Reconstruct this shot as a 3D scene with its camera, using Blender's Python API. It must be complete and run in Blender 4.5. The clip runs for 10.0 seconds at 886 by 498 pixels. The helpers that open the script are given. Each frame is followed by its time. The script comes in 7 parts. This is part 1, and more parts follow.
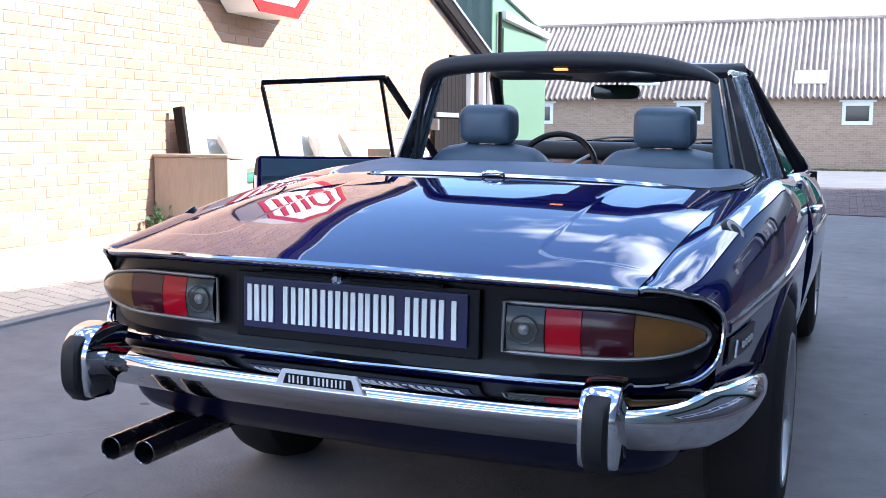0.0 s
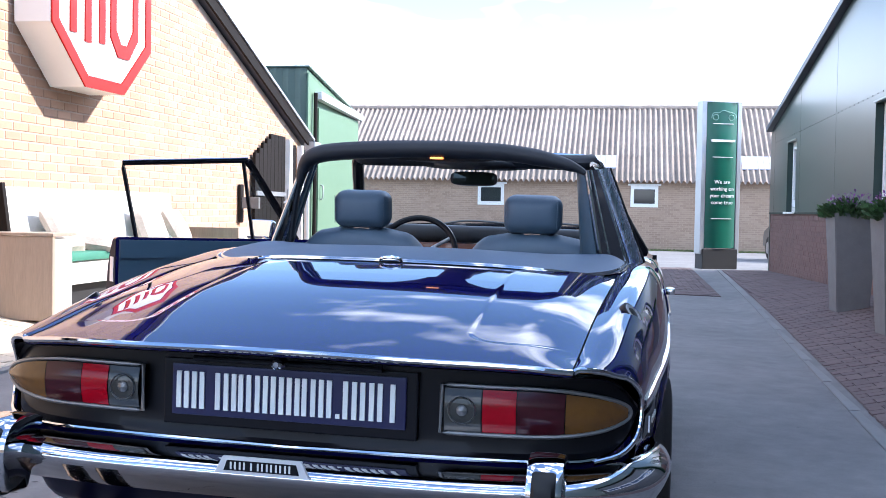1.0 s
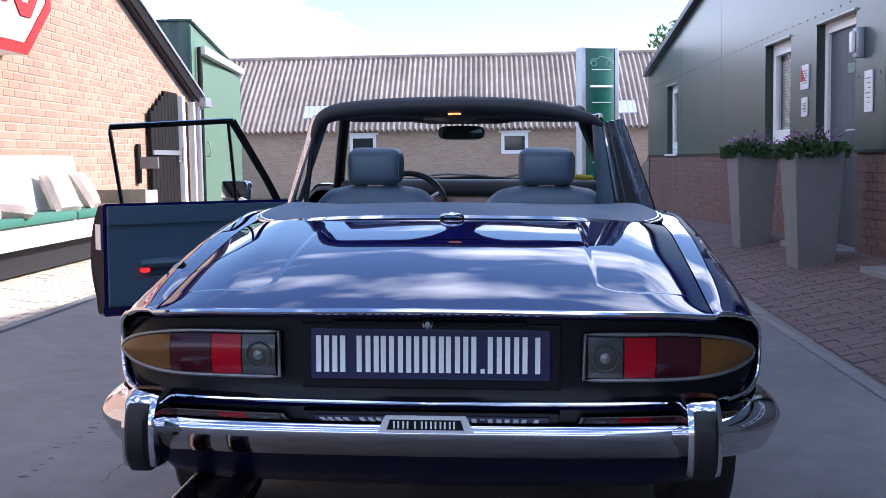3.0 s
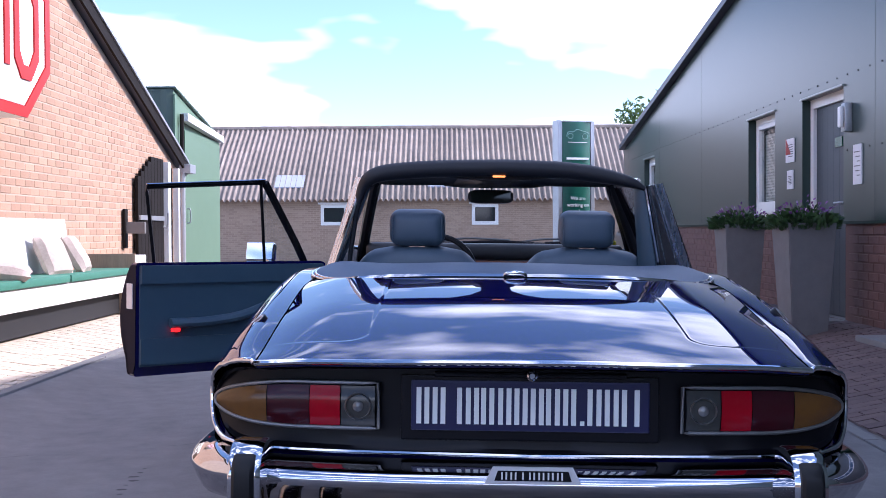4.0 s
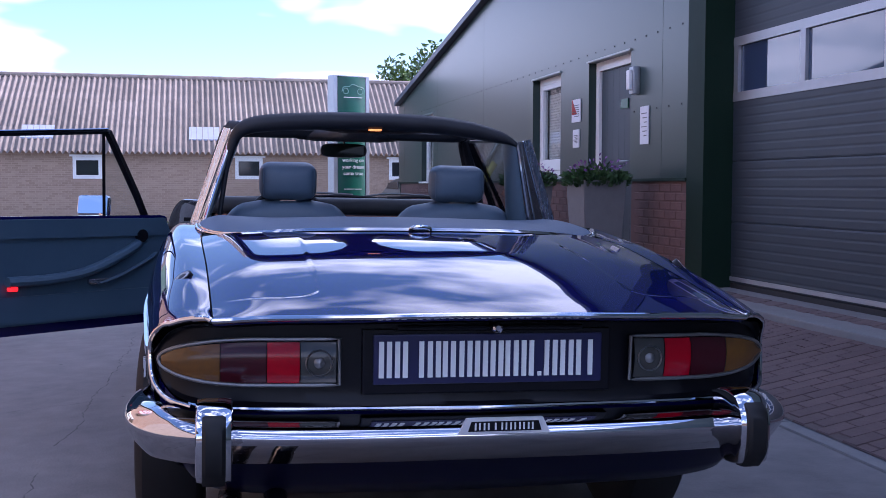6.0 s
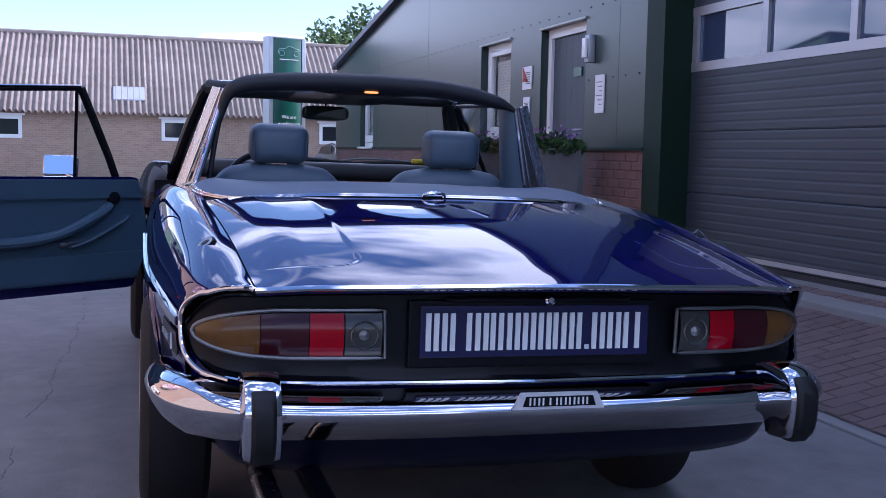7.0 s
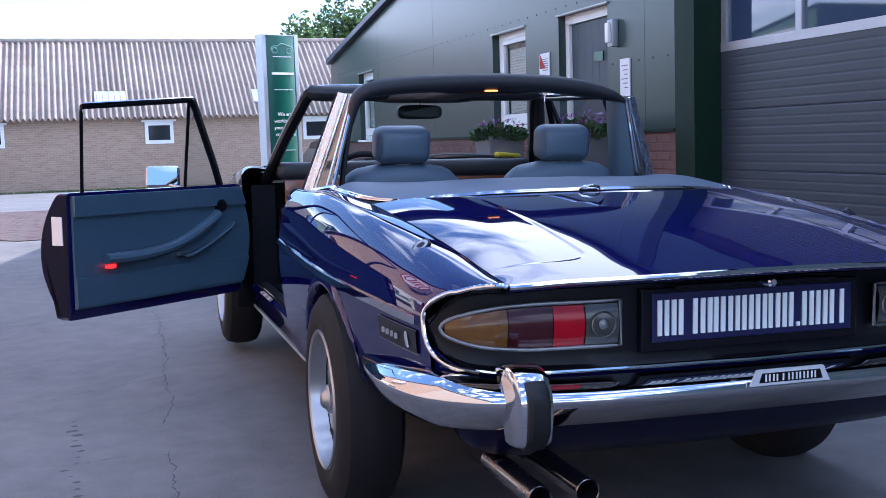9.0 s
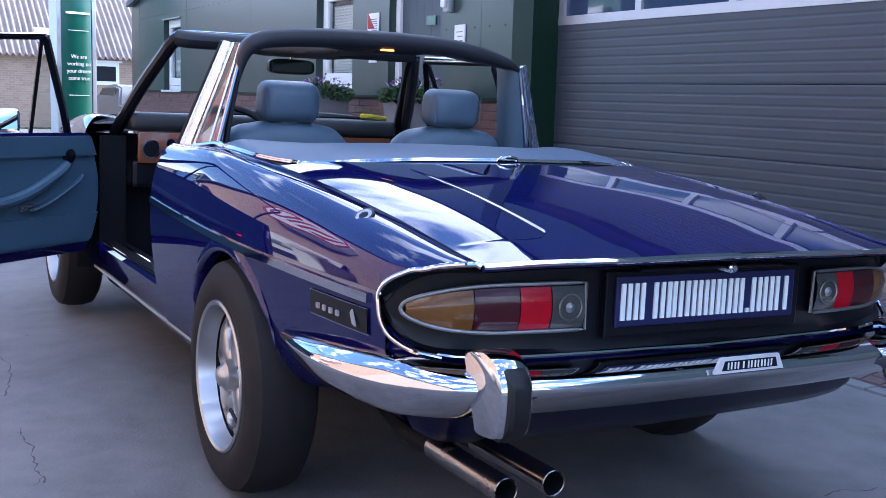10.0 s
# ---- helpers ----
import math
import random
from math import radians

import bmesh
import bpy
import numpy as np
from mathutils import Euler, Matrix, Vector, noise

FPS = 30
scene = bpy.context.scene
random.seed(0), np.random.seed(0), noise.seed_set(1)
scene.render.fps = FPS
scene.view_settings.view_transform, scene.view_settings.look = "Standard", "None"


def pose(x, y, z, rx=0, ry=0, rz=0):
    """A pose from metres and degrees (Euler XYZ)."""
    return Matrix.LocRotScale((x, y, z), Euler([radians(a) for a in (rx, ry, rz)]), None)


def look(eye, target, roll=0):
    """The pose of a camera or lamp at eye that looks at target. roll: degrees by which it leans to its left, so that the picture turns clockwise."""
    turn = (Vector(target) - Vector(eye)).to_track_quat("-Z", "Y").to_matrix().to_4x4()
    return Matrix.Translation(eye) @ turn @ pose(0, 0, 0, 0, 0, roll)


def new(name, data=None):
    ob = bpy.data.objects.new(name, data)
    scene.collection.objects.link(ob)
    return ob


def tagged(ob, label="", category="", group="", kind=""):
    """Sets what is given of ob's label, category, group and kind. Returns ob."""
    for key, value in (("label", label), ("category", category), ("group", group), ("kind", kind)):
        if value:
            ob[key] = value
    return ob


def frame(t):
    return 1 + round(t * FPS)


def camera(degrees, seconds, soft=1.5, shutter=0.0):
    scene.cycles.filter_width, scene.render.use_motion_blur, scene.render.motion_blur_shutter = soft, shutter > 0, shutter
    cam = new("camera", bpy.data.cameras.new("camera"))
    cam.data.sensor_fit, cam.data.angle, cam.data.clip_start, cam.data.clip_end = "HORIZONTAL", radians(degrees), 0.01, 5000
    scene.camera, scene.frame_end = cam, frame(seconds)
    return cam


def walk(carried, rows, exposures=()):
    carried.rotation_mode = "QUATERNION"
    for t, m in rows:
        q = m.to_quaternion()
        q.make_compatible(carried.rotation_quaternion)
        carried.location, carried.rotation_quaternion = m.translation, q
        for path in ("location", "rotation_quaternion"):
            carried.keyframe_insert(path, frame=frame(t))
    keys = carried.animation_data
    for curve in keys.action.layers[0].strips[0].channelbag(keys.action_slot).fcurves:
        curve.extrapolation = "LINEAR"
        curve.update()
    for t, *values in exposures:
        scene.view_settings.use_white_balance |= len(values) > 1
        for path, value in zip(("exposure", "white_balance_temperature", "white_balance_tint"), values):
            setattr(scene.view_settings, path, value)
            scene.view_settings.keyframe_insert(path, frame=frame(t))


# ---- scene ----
cam = camera(45.0, 10.0, 0.55)
PATH = [
    (0, (0.976, -2.009, 1.036), (0.272, -0.15, 0.814), 0.3),
    (0.5, (0.849, -2.07, 1.046), (0.314, -0.15, 0.884), 0.7),
    (1, (0.727, -2.18, 1.06), (0.38, -0.211, 0.986), 1.0),
    (1.5, (0.592, -2.235, 1.071), (0.278, -0.261, 0.992), 1.4),
    (2, (0.414, -2.234, 1.052), (0.211, -0.25, 0.896), 2.5),
    (2.2, (0.328, -2.22, 1.045), (0.181, -0.232, 0.881), 2.4),
    (3.3, (0.056, -2.367, 1.086), (0.006, -0.375, 0.92), -2.3),
    (3.5, (-0.023, -2.398, 1.052), (-0.045, -0.402, 0.922), -2.9),
    (4, (-0.163, -2.35, 1.044), (-0.177, -0.35, 1.01), -0.3),
    (4.5, (-0.311, -2.26, 1.032), (-0.099, -0.276, 0.901), 0.2),
    (5, (-0.404, -2.265, 1.027), (-0.092, -0.296, 0.867), 1.8),
    (5.5, (-0.515, -2.315, 1.027), (-0.138, -0.356, 0.894), 0.6),
    (5.7, (-0.558, -2.313, 1.04), (-0.143, -0.361, 0.923), 0.2),
    (6.8, (-0.793, -2.154, 1.038), (-0.289, -0.224, 0.902), 1.0),
    (7, (-0.853, -2.127, 1.035), (-0.273, -0.221, 0.856), 1.1),
    (7.5, (-0.978, -2.096, 1.057), (-0.242, -0.251, 0.822), 3.0),
    (8, (-1.143, -2.164, 1.062), (-0.385, -0.322, 0.878), -0.6),
    (8.5, (-1.29, -2.178, 1.073), (-0.633, -0.299, 0.88), -1.9),
    (9, (-1.423, -2.083, 1.069), (-0.8, -0.193, 0.867), -1.8),
    (9.5, (-1.531, -1.846, 1.063), (-0.701, -0.056, 0.735), 0.7),
    (9.6, (-1.607, -1.831, 1.069), (-0.681, -0.093, 0.716), 0.4),
    (10, (-1.692, -1.764, 1.077), (-0.708, -0.045, 0.802), 1.7),
]
walk(cam, [(t, look(eye, target, roll)) for t, eye, target, roll in PATH], [(0.0, 1.74, 5600, 11), (0.5, 1.68, 5600, 11), (2.0, 1.26, 5600, 14), (3.5, 0.98, 5500, 21), (5.5, 0.72, 5300, 31), (7.0, 0.75, 5250, 27), (7.5, 0.97, 5250, 25), (8.0, 1.1, 5250, 24), (8.5, 1.25, 5250, 21), (9.0, 1.28, 5250, 18), (9.5, 1.36, 5200, 17), (10.0, 1.64, 5150, 16)])

# ---- world, sun, exposure ----
SUN_DIR = Vector((-1.0, -0.13, -0.73)).normalized()
world = bpy.data.worlds.new("world")
scene.world = world
world.use_nodes = True
wn, wl = world.node_tree.nodes, world.node_tree.links
wn.clear()
w_out = wn.new("ShaderNodeOutputWorld")
w_bg = wn.new("ShaderNodeBackground")
w_bg.inputs["Strength"].default_value = 0.15
w_sky = wn.new("ShaderNodeTexSky")
w_sky.sky_type = "NISHITA"
w_sky.sun_disc = False
w_sky.sun_elevation = math.asin(-SUN_DIR.z)
w_sky.sun_rotation = math.atan2(-SUN_DIR.x, -SUN_DIR.y)
w_sky.air_density = 1.0
w_sky.dust_density = 0.25
w_sky.ozone_density = 2.0
w_co = wn.new("ShaderNodeTexCoord")
w_map = wn.new("ShaderNodeMapping")
w_map.inputs["Scale"].default_value = (1.0, 1.0, 3.2)
w_map.inputs["Location"].default_value = (0.35, 0.2, 0.1)
w_noise = wn.new("ShaderNodeTexNoise")
w_noise.inputs["Scale"].default_value = 2.6
w_noise.inputs["Detail"].default_value = 4.0
w_noise.inputs["Roughness"].default_value = 0.55
w_ramp = wn.new("ShaderNodeValToRGB")
w_ramp.color_ramp.elements[0].position = 0.49
w_ramp.color_ramp.elements[1].position = 0.6
w_mix = wn.new("ShaderNodeMix")
w_mix.data_type = "RGBA"
w_mix.inputs[7].default_value = (11.5, 11.7, 12.1, 1.0)
wl.new(w_co.outputs["Generated"], w_map.inputs["Vector"])
wl.new(w_map.outputs["Vector"], w_noise.inputs["Vector"])
w_sep = wn.new("ShaderNodeSeparateXYZ")
w_low = wn.new("ShaderNodeMapRange")          # more cloud towards the horizon
w_low.inputs["From Min"].default_value = 0.24
w_low.inputs["From Max"].default_value = 0.45
w_low.inputs["To Min"].default_value = 0.018
w_low.inputs["To Max"].default_value = -0.012
w_add = wn.new("ShaderNodeMath")
w_add.operation = "ADD"
wl.new(w_co.outputs["Generated"], w_sep.inputs["Vector"])
wl.new(w_sep.outputs["Z"], w_low.inputs["Value"])
wl.new(w_noise.outputs["Fac"], w_add.inputs[0])
wl.new(w_low.outputs["Result"], w_add.inputs[1])
wl.new(w_add.outputs[0], w_ramp.inputs["Fac"])
wl.new(w_ramp.outputs["Color"], w_mix.inputs[0])
wl.new(w_sky.outputs["Color"], w_mix.inputs[6])
wl.new(w_mix.outputs[2], w_bg.inputs["Color"])
wl.new(w_bg.outputs["Background"], w_out.inputs["Surface"])

sun_data = bpy.data.lights.new("sun", "SUN")
sun_data.energy = 4.5
sun_data.angle = radians(0.55)
sun_data.color = (1.0, 0.88, 0.73)
sun = new("sun", sun_data)
sun.matrix_world = look((20, -4, 18), Vector((20, -4, 18)) + SUN_DIR)



# ---- materials ----
def material(name, color, rough=0.5, metal=0.0, vary=0.0, scale=8.0, bump=0.0, bump_scale=60.0,
             random_hue=0.0, island=False, coat=0.0, dark=None, stretch=(1, 1, 1), rough_vary=0.0, ior=1.5, spec=0.5):
    """A principled material with two scales of colour variation, fine relief and a per-piece shade."""
    m = bpy.data.materials.new(name)
    m.use_nodes = True
    n, l = m.node_tree.nodes, m.node_tree.links
    b = n["Principled BSDF"]
    b.inputs["Base Color"].default_value = (*color, 1)
    b.inputs["Roughness"].default_value = rough
    b.inputs["Metallic"].default_value = metal
    b.inputs["IOR"].default_value = ior
    b.inputs["Specular IOR Level"].default_value = spec
    if coat:
        b.inputs["Coat Weight"].default_value = coat
        b.inputs["Coat Roughness"].default_value = 0.02
    co = n.new("ShaderNodeTexCoord")
    mp = n.new("ShaderNodeMapping")
    mp.inputs["Scale"].default_value = stretch
    l.new(co.outputs["Object"], mp.inputs["Vector"])
    col = None
    if vary:
        other = dark or tuple(c * 0.55 for c in color)
        big = n.new("ShaderNodeTexNoise")
        big.inputs["Scale"].default_value = scale * 0.12
        big.inputs["Detail"].default_value = 5
        fine = n.new("ShaderNodeTexNoise")
        fine.inputs["Scale"].default_value = scale
        fine.inputs["Detail"].default_value = 7
        fine.inputs["Roughness"].default_value = 0.65
        add = n.new("ShaderNodeMath")
        add.operation = "ADD"
        ramp = n.new("ShaderNodeMapRange")
        ramp.inputs["From Min"].default_value = 0.7
        ramp.inputs["From Max"].default_value = 1.35
        ramp.inputs["To Max"].default_value = vary
        mix = n.new("ShaderNodeMix")
        mix.data_type = "RGBA"
        mix.inputs[6].default_value = (*color, 1)
        mix.inputs[7].default_value = (*other, 1)
        for t in (big, fine):
            l.new(mp.outputs["Vector"], t.inputs["Vector"])
        l.new(big.outputs["Fac"], add.inputs[0])
        l.new(fine.outputs["Fac"], add.inputs[1])
        l.new(add.outputs[0], ramp.inputs["Value"])
        l.new(ramp.outputs["Result"], mix.inputs[0])
        col = mix.outputs[2]
        if rough_vary:
            rr = n.new("ShaderNodeMapRange")
            rr.inputs["From Min"].default_value = 0.3
            rr.inputs["From Max"].default_value = 0.7
            rr.inputs["To Min"].default_value = max(0.02, rough - rough_vary)
            rr.inputs["To Max"].default_value = min(1.0, rough + rough_vary)
            l.new(fine.outputs["Fac"], rr.inputs["Value"])
            l.new(rr.outputs["Result"], b.inputs["Roughness"])
    if random_hue:
        src = n.new("ShaderNodeNewGeometry" if island else "ShaderNodeObjectInfo")
        hs = n.new("ShaderNodeHueSaturation")
        mr = n.new("ShaderNodeMapRange")
        mr.inputs["To Min"].default_value = 1 - random_hue
        mr.inputs["To Max"].default_value = 1 + random_hue
        l.new(src.outputs["Random Per Island" if island else "Random"], mr.inputs["Value"])
        l.new(mr.outputs["Result"], hs.inputs["Value"])
        if col:
            l.new(col, hs.inputs["Color"])
        else:
            hs.inputs["Color"].default_value = (*color, 1)
        col = hs.outputs["Color"]
    if col:
        l.new(col, b.inputs["Base Color"])
    if bump:
        bn = n.new("ShaderNodeTexNoise")
        bn.inputs["Scale"].default_value = bump_scale
        bn.inputs["Detail"].default_value = 6
        l.new(mp.outputs["Vector"], bn.inputs["Vector"])
        bp = n.new("ShaderNodeBump")
        bp.inputs["Strength"].default_value = 0.6
        bp.inputs["Distance"].default_value = bump
        l.new(bn.outputs["Fac"], bp.inputs["Height"])
        l.new(bp.outputs["Normal"], b.inputs["Normal"])
    return m


def glass(name, color=(1, 1, 1), rough=0.0, alpha_mix=0.9):
    """Thin clear glass: mostly clear, with a Fresnel reflection."""
    m = bpy.data.materials.new(name)
    m.use_nodes = True
    n, l = m.node_tree.nodes, m.node_tree.links
    n.clear()
    out = n.new("ShaderNodeOutputMaterial")
    tr = n.new("ShaderNodeBsdfTransparent")
    tr.inputs["Color"].default_value = (*color, 1)
    gl = n.new("ShaderNodeBsdfGlossy")
    gl.inputs["Roughness"].default_value = rough
    lw = n.new("ShaderNodeLayerWeight")
    lw.inputs["Blend"].default_value = 0.5
    pw = n.new("ShaderNodeMath")
    pw.operation, pw.inputs[1].default_value = "POWER", 5.0
    fr = n.new("ShaderNodeMath")
    fr.operation, fr.inputs[1].default_value, fr.inputs[2].default_value = "MULTIPLY_ADD", 0.8, 0.035
    l.new(lw.outputs["Facing"], pw.inputs[0])
    l.new(pw.outputs[0], fr.inputs[0])
    mx = n.new("ShaderNodeMixShader")
    l.new(fr.outputs[0], mx.inputs[0])
    l.new(tr.outputs[0], mx.inputs[1])
    l.new(gl.outputs[0], mx.inputs[2])
    l.new(mx.outputs[0], out.inputs["Surface"])
    return m


M_CONCRETE = material("concrete", (0.185, 0.178, 0.177), 0.82, vary=0.85, scale=6, bump=0.004, bump_scale=90, dark=(0.085, 0.082, 0.085))
M_KERB = material("kerb_concrete", (0.194, 0.191, 0.191), 0.85, vary=0.5, scale=9, bump=0.004, random_hue=0.06)
M_PAVER = material("clay_paver", (0.122, 0.082, 0.078), 0.85, vary=0.6, scale=16, bump=0.003, random_hue=0.14)
M_PAVER_I = material("clay_paver_field", (0.122, 0.082, 0.078), 0.85, vary=0.6, scale=16, bump=0.003, random_hue=0.14, island=True)
# west pavers and joints: colour raised so the sunlit strip washes out
M_PAVER_W = material("sunlit_paver", (0.56, 0.47, 0.36), 0.88, vary=0.5, scale=16, bump=0.003, random_hue=0.07)
M_PAVER_WI = material("sunlit_paver_field", (0.56, 0.47, 0.36), 0.88, vary=0.5, scale=16, bump=0.003, random_hue=0.07, island=True)
M_SAND = material("dark_joint", (0.105, 0.08, 0.075), 0.95, vary=0.5, scale=20)
M_SAND_W = material("sunlit_sandy_joint", (0.54, 0.45, 0.345), 0.95, vary=0.5, scale=20)
M_BRICK = material("pale_brick", (0.405, 0.258, 0.176), 0.88, vary=0.5, scale=14, bump=0.004, random_hue=0.14, dark=(0.36, 0.215, 0.14))
M_BRICK_I = material("pale_brick_field", (0.405, 0.258, 0.176), 0.88, vary=0.5, scale=14, bump=0.004, random_hue=0.14, island=True, dark=(0.36, 0.215, 0.14))
M_MORTAR = material("mortar", (0.47, 0.365, 0.285), 0.95, vary=0.5, scale=20, bump=0.003)
M_DADO = material("red_brick", (0.145, 0.078, 0.066), 0.85, vary=0.5, scale=14, bump=0.003, random_hue=0.08)
M_DADO_I = material("red_brick_field", (0.145, 0.078, 0.066), 0.85, vary=0.5, scale=14, bump=0.003, random_hue=0.08, island=True)
M_DADO_M = material("red_mortar", (0.142, 0.079, 0.067), 0.95, vary=0.4, scale=20)
M_CLAD = material("green_cladding", (0.023, 0.042, 0.037), 0.28, vary=0.15, scale=1.2, spec=0.37)
M_CLAD_DARK = material("dark_green_jamb", (0.003, 0.017, 0.008), 0.6, vary=0.3, scale=5, spec=0.25)
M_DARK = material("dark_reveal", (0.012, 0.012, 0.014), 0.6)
M_TRIM = material("dark_roof_edge", (0.05, 0.055, 0.08), 0.45, vary=0.3, scale=6)
M_WHITE = material("white_paint", (0.78, 0.78, 0.77), 0.45, vary=0.2, scale=6, dark=(0.6, 0.6, 0.58))
M_FRAME = material("white_window_frame", (0.72, 0.72, 0.7), 0.4, vary=0.2, scale=8, dark=(0.55, 0.55, 0.53))
M_GREY_DOOR = material("grey_sectional_door", (0.031, 0.04, 0.052), 0.5, vary=0.3, scale=4)
M_ALU = material("aluminium", (0.45, 0.46, 0.48), 0.5, 0.8, vary=0.2, scale=10)
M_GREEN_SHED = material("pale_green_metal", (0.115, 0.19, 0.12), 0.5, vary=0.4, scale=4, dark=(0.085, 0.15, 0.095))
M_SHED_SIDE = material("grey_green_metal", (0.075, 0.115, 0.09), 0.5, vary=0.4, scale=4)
M_POT = material("grey_planter", (0.17, 0.165, 0.165), 0.75, vary=0.5, scale=10, bump=0.002)
M_SOIL = material("soil", (0.05, 0.035, 0.025), 0.95, vary=0.5, scale=40, bump=0.01)
M_LEAF = material("leaf", (0.045, 0.095, 0.03), 0.55, vary=0.6, scale=20, random_hue=0.4, island=True, dark=(0.03, 0.07, 0.02))
M_TREE = material("tree_leaf", (0.09, 0.15, 0.035), 0.6, vary=0.6, scale=3, random_hue=0.4, island=True, dark=(0.05, 0.1, 0.02))
M_PETAL = material("purple_petal", (0.2, 0.07, 0.26), 0.6, random_hue=0.4, island=True)
M_PETAL_W = material("lilac_petal", (0.42, 0.3, 0.48), 0.6, random_hue=0.2, island=True)
M_BARK = material("bark", (0.12, 0.085, 0.06), 0.9, vary=0.6, scale=12, bump=0.02)
M_ROOF = material("fibre_cement_sheet", (0.33, 0.27, 0.228), 0.9, vary=0.95, scale=2.2, dark=(0.13, 0.11, 0.098), random_hue=0.14)
M_ROOF_CLEAR = material("translucent_sheet", (0.4, 0.42, 0.5), 0.35, vary=0.4, scale=4)
M_SIGN_GREEN = material("green_sign_face", (0.012, 0.1, 0.065), 0.25, vary=0.2, scale=3)
M_WHITE_INK = material("white_lettering", (0.8, 0.82, 0.8), 0.5)
M_PALE_INK = material("pale_line_art", (0.12, 0.32, 0.27), 0.5)
M_RED = material("red_sign_border", (0.42, 0.016, 0.01), 0.4, vary=0.15, scale=5, spec=0.2)
M_SIGN_WHITE = material("white_sign_face", (0.8, 0.79, 0.76), 0.35, vary=0.15, scale=5)
M_BENCH = material("white_bench_paint", (0.72, 0.7, 0.66), 0.6, vary=0.3, scale=10)
M_BENCH_PAD = material("green_bench_pad", (0.05, 0.19, 0.13), 0.7, vary=0.4, scale=14, bump=0.002)
M_CUSHION = material("beige_cushion", (0.55, 0.46, 0.4), 0.9, vary=0.7, scale=25, bump=0.003, dark=(0.3, 0.24, 0.22))
M_BOX = material("weathered_board", (0.33, 0.26, 0.2), 0.85, vary=0.6, scale=18, bump=0.002, stretch=(6, 6, 0.6))
# near black, so the barn door leaf carries its shadow in the colour
M_WOOD_DARK = material("near_black_wood", (0.009, 0.006, 0.0048), 0.75, vary=0.5, scale=12, bump=0.002, spec=0.2)
M_PAPER = material("paper_notice", (0.75, 0.74, 0.74), 0.8, vary=0.25, scale=12)
M_PANE = material("dark_window_pane", (0.02, 0.022, 0.025), 0.06, ior=1.5)
M_SHEET_GLASS = glass("window_glass", (0.9, 0.92, 0.92))
M_BLIND = material("pale_woven_blind", (0.5, 0.5, 0.46), 0.8, vary=0.5, scale=14, dark=(0.3, 0.3, 0.28))
M_CAP = material("pale_drip_cap", (0.3, 0.33, 0.31), 0.4, vary=0.3, scale=6)
# blue in the base colour adds to the sky reflected by the door panes
M_PANE_SKY = material("sky_blue_pane", (0.03, 0.045, 0.085), 0.03, ior=1.75)
M_BARN_BRICK = material("barn_brick", (0.36, 0.262, 0.188), 0.9, vary=0.6, scale=3, bump=0.004, dark=(0.26, 0.18, 0.13))


def add_courses(m, course=0.0765, length=0.222):
    """Lay fine brick courses over a material for a wall that stays far off."""
    n, l = m.node_tree.nodes, m.node_tree.links
    b = n["Principled BSDF"]
    base = b.inputs["Base Color"].links[0].from_socket
    co, sep, com, br, mix = (n.new(k) for k in ("ShaderNodeTexCoord", "ShaderNodeSeparateXYZ", "ShaderNodeCombineXYZ", "ShaderNodeTexBrick", "ShaderNodeMix"))
    l.new(co.outputs["Object"], sep.inputs[0])
    l.new(sep.outputs["X"], com.inputs["X"])
    l.new(sep.outputs["Z"], com.inputs["Y"])
    l.new(com.outputs[0], br.inputs["Vector"])
    br.inputs["Scale"].default_value = 1.0
    br.inputs["Brick Width"].default_value = length
    br.inputs["Row Height"].default_value = course
    br.inputs["Mortar Size"].default_value = 0.007
    br.inputs["Color1"].default_value = (1.0, 1.0, 1.0, 1)
    br.inputs["Color2"].default_value = (0.8, 0.78, 0.77, 1)
    br.inputs["Mortar"].default_value = (1.1, 1.12, 1.14, 1)
    mix.data_type = "RGBA"
    mix.blend_type = "MULTIPLY"
    mix.inputs[0].default_value = 1.0
    l.new(base, mix.inputs[6])
    l.new(br.outputs["Color"], mix.inputs[7])
    l.new(mix.outputs[2], b.inputs["Base Color"])


add_courses(M_BARN_BRICK)
M_GRASS = material("verge_grass", (0.11, 0.14, 0.045), 0.9, vary=0.6, scale=8, random_hue=0.3, island=True)
M_TAR = material("crack_tar", (0.05, 0.048, 0.05), 0.8)



# ---- building helpers ----
def mesh_of(name, bm, mat, smooth=False, angle=35):
    me = bpy.data.meshes.new(name)
    bm.normal_update()
    bm.to_mesh(me)
    bm.free()
    me.materials.append(mat)
    if smooth:
        me.polygons.foreach_set("use_smooth", [True] * len(me.polygons))
        me.set_sharp_from_angle(angle=radians(angle))
    return me


def part(name, bm, mat, parent=None, label="", smooth=False, at=None, angle=35):
    """Links a bmesh as one mesh object under a thing or a part."""
    ob = new(name, mesh_of(name, bm, mat, smooth, angle))
    if at is not None:
        ob.matrix_basis = at
    if parent is not None:
        ob.parent = parent
    return tagged(ob, label)


def thing(name, label, category, at=None, group="", kind=""):
    ob = new(name)
    ob.empty_display_size = 0.1
    if at is not None:
        ob.matrix_basis = at
    return tagged(ob, label, category, group, kind)


def structure(name, bm, mat, label="", smooth=False):
    return tagged(part(name, bm, mat, None, label, smooth), category=name.split("_")[0], kind="structure")


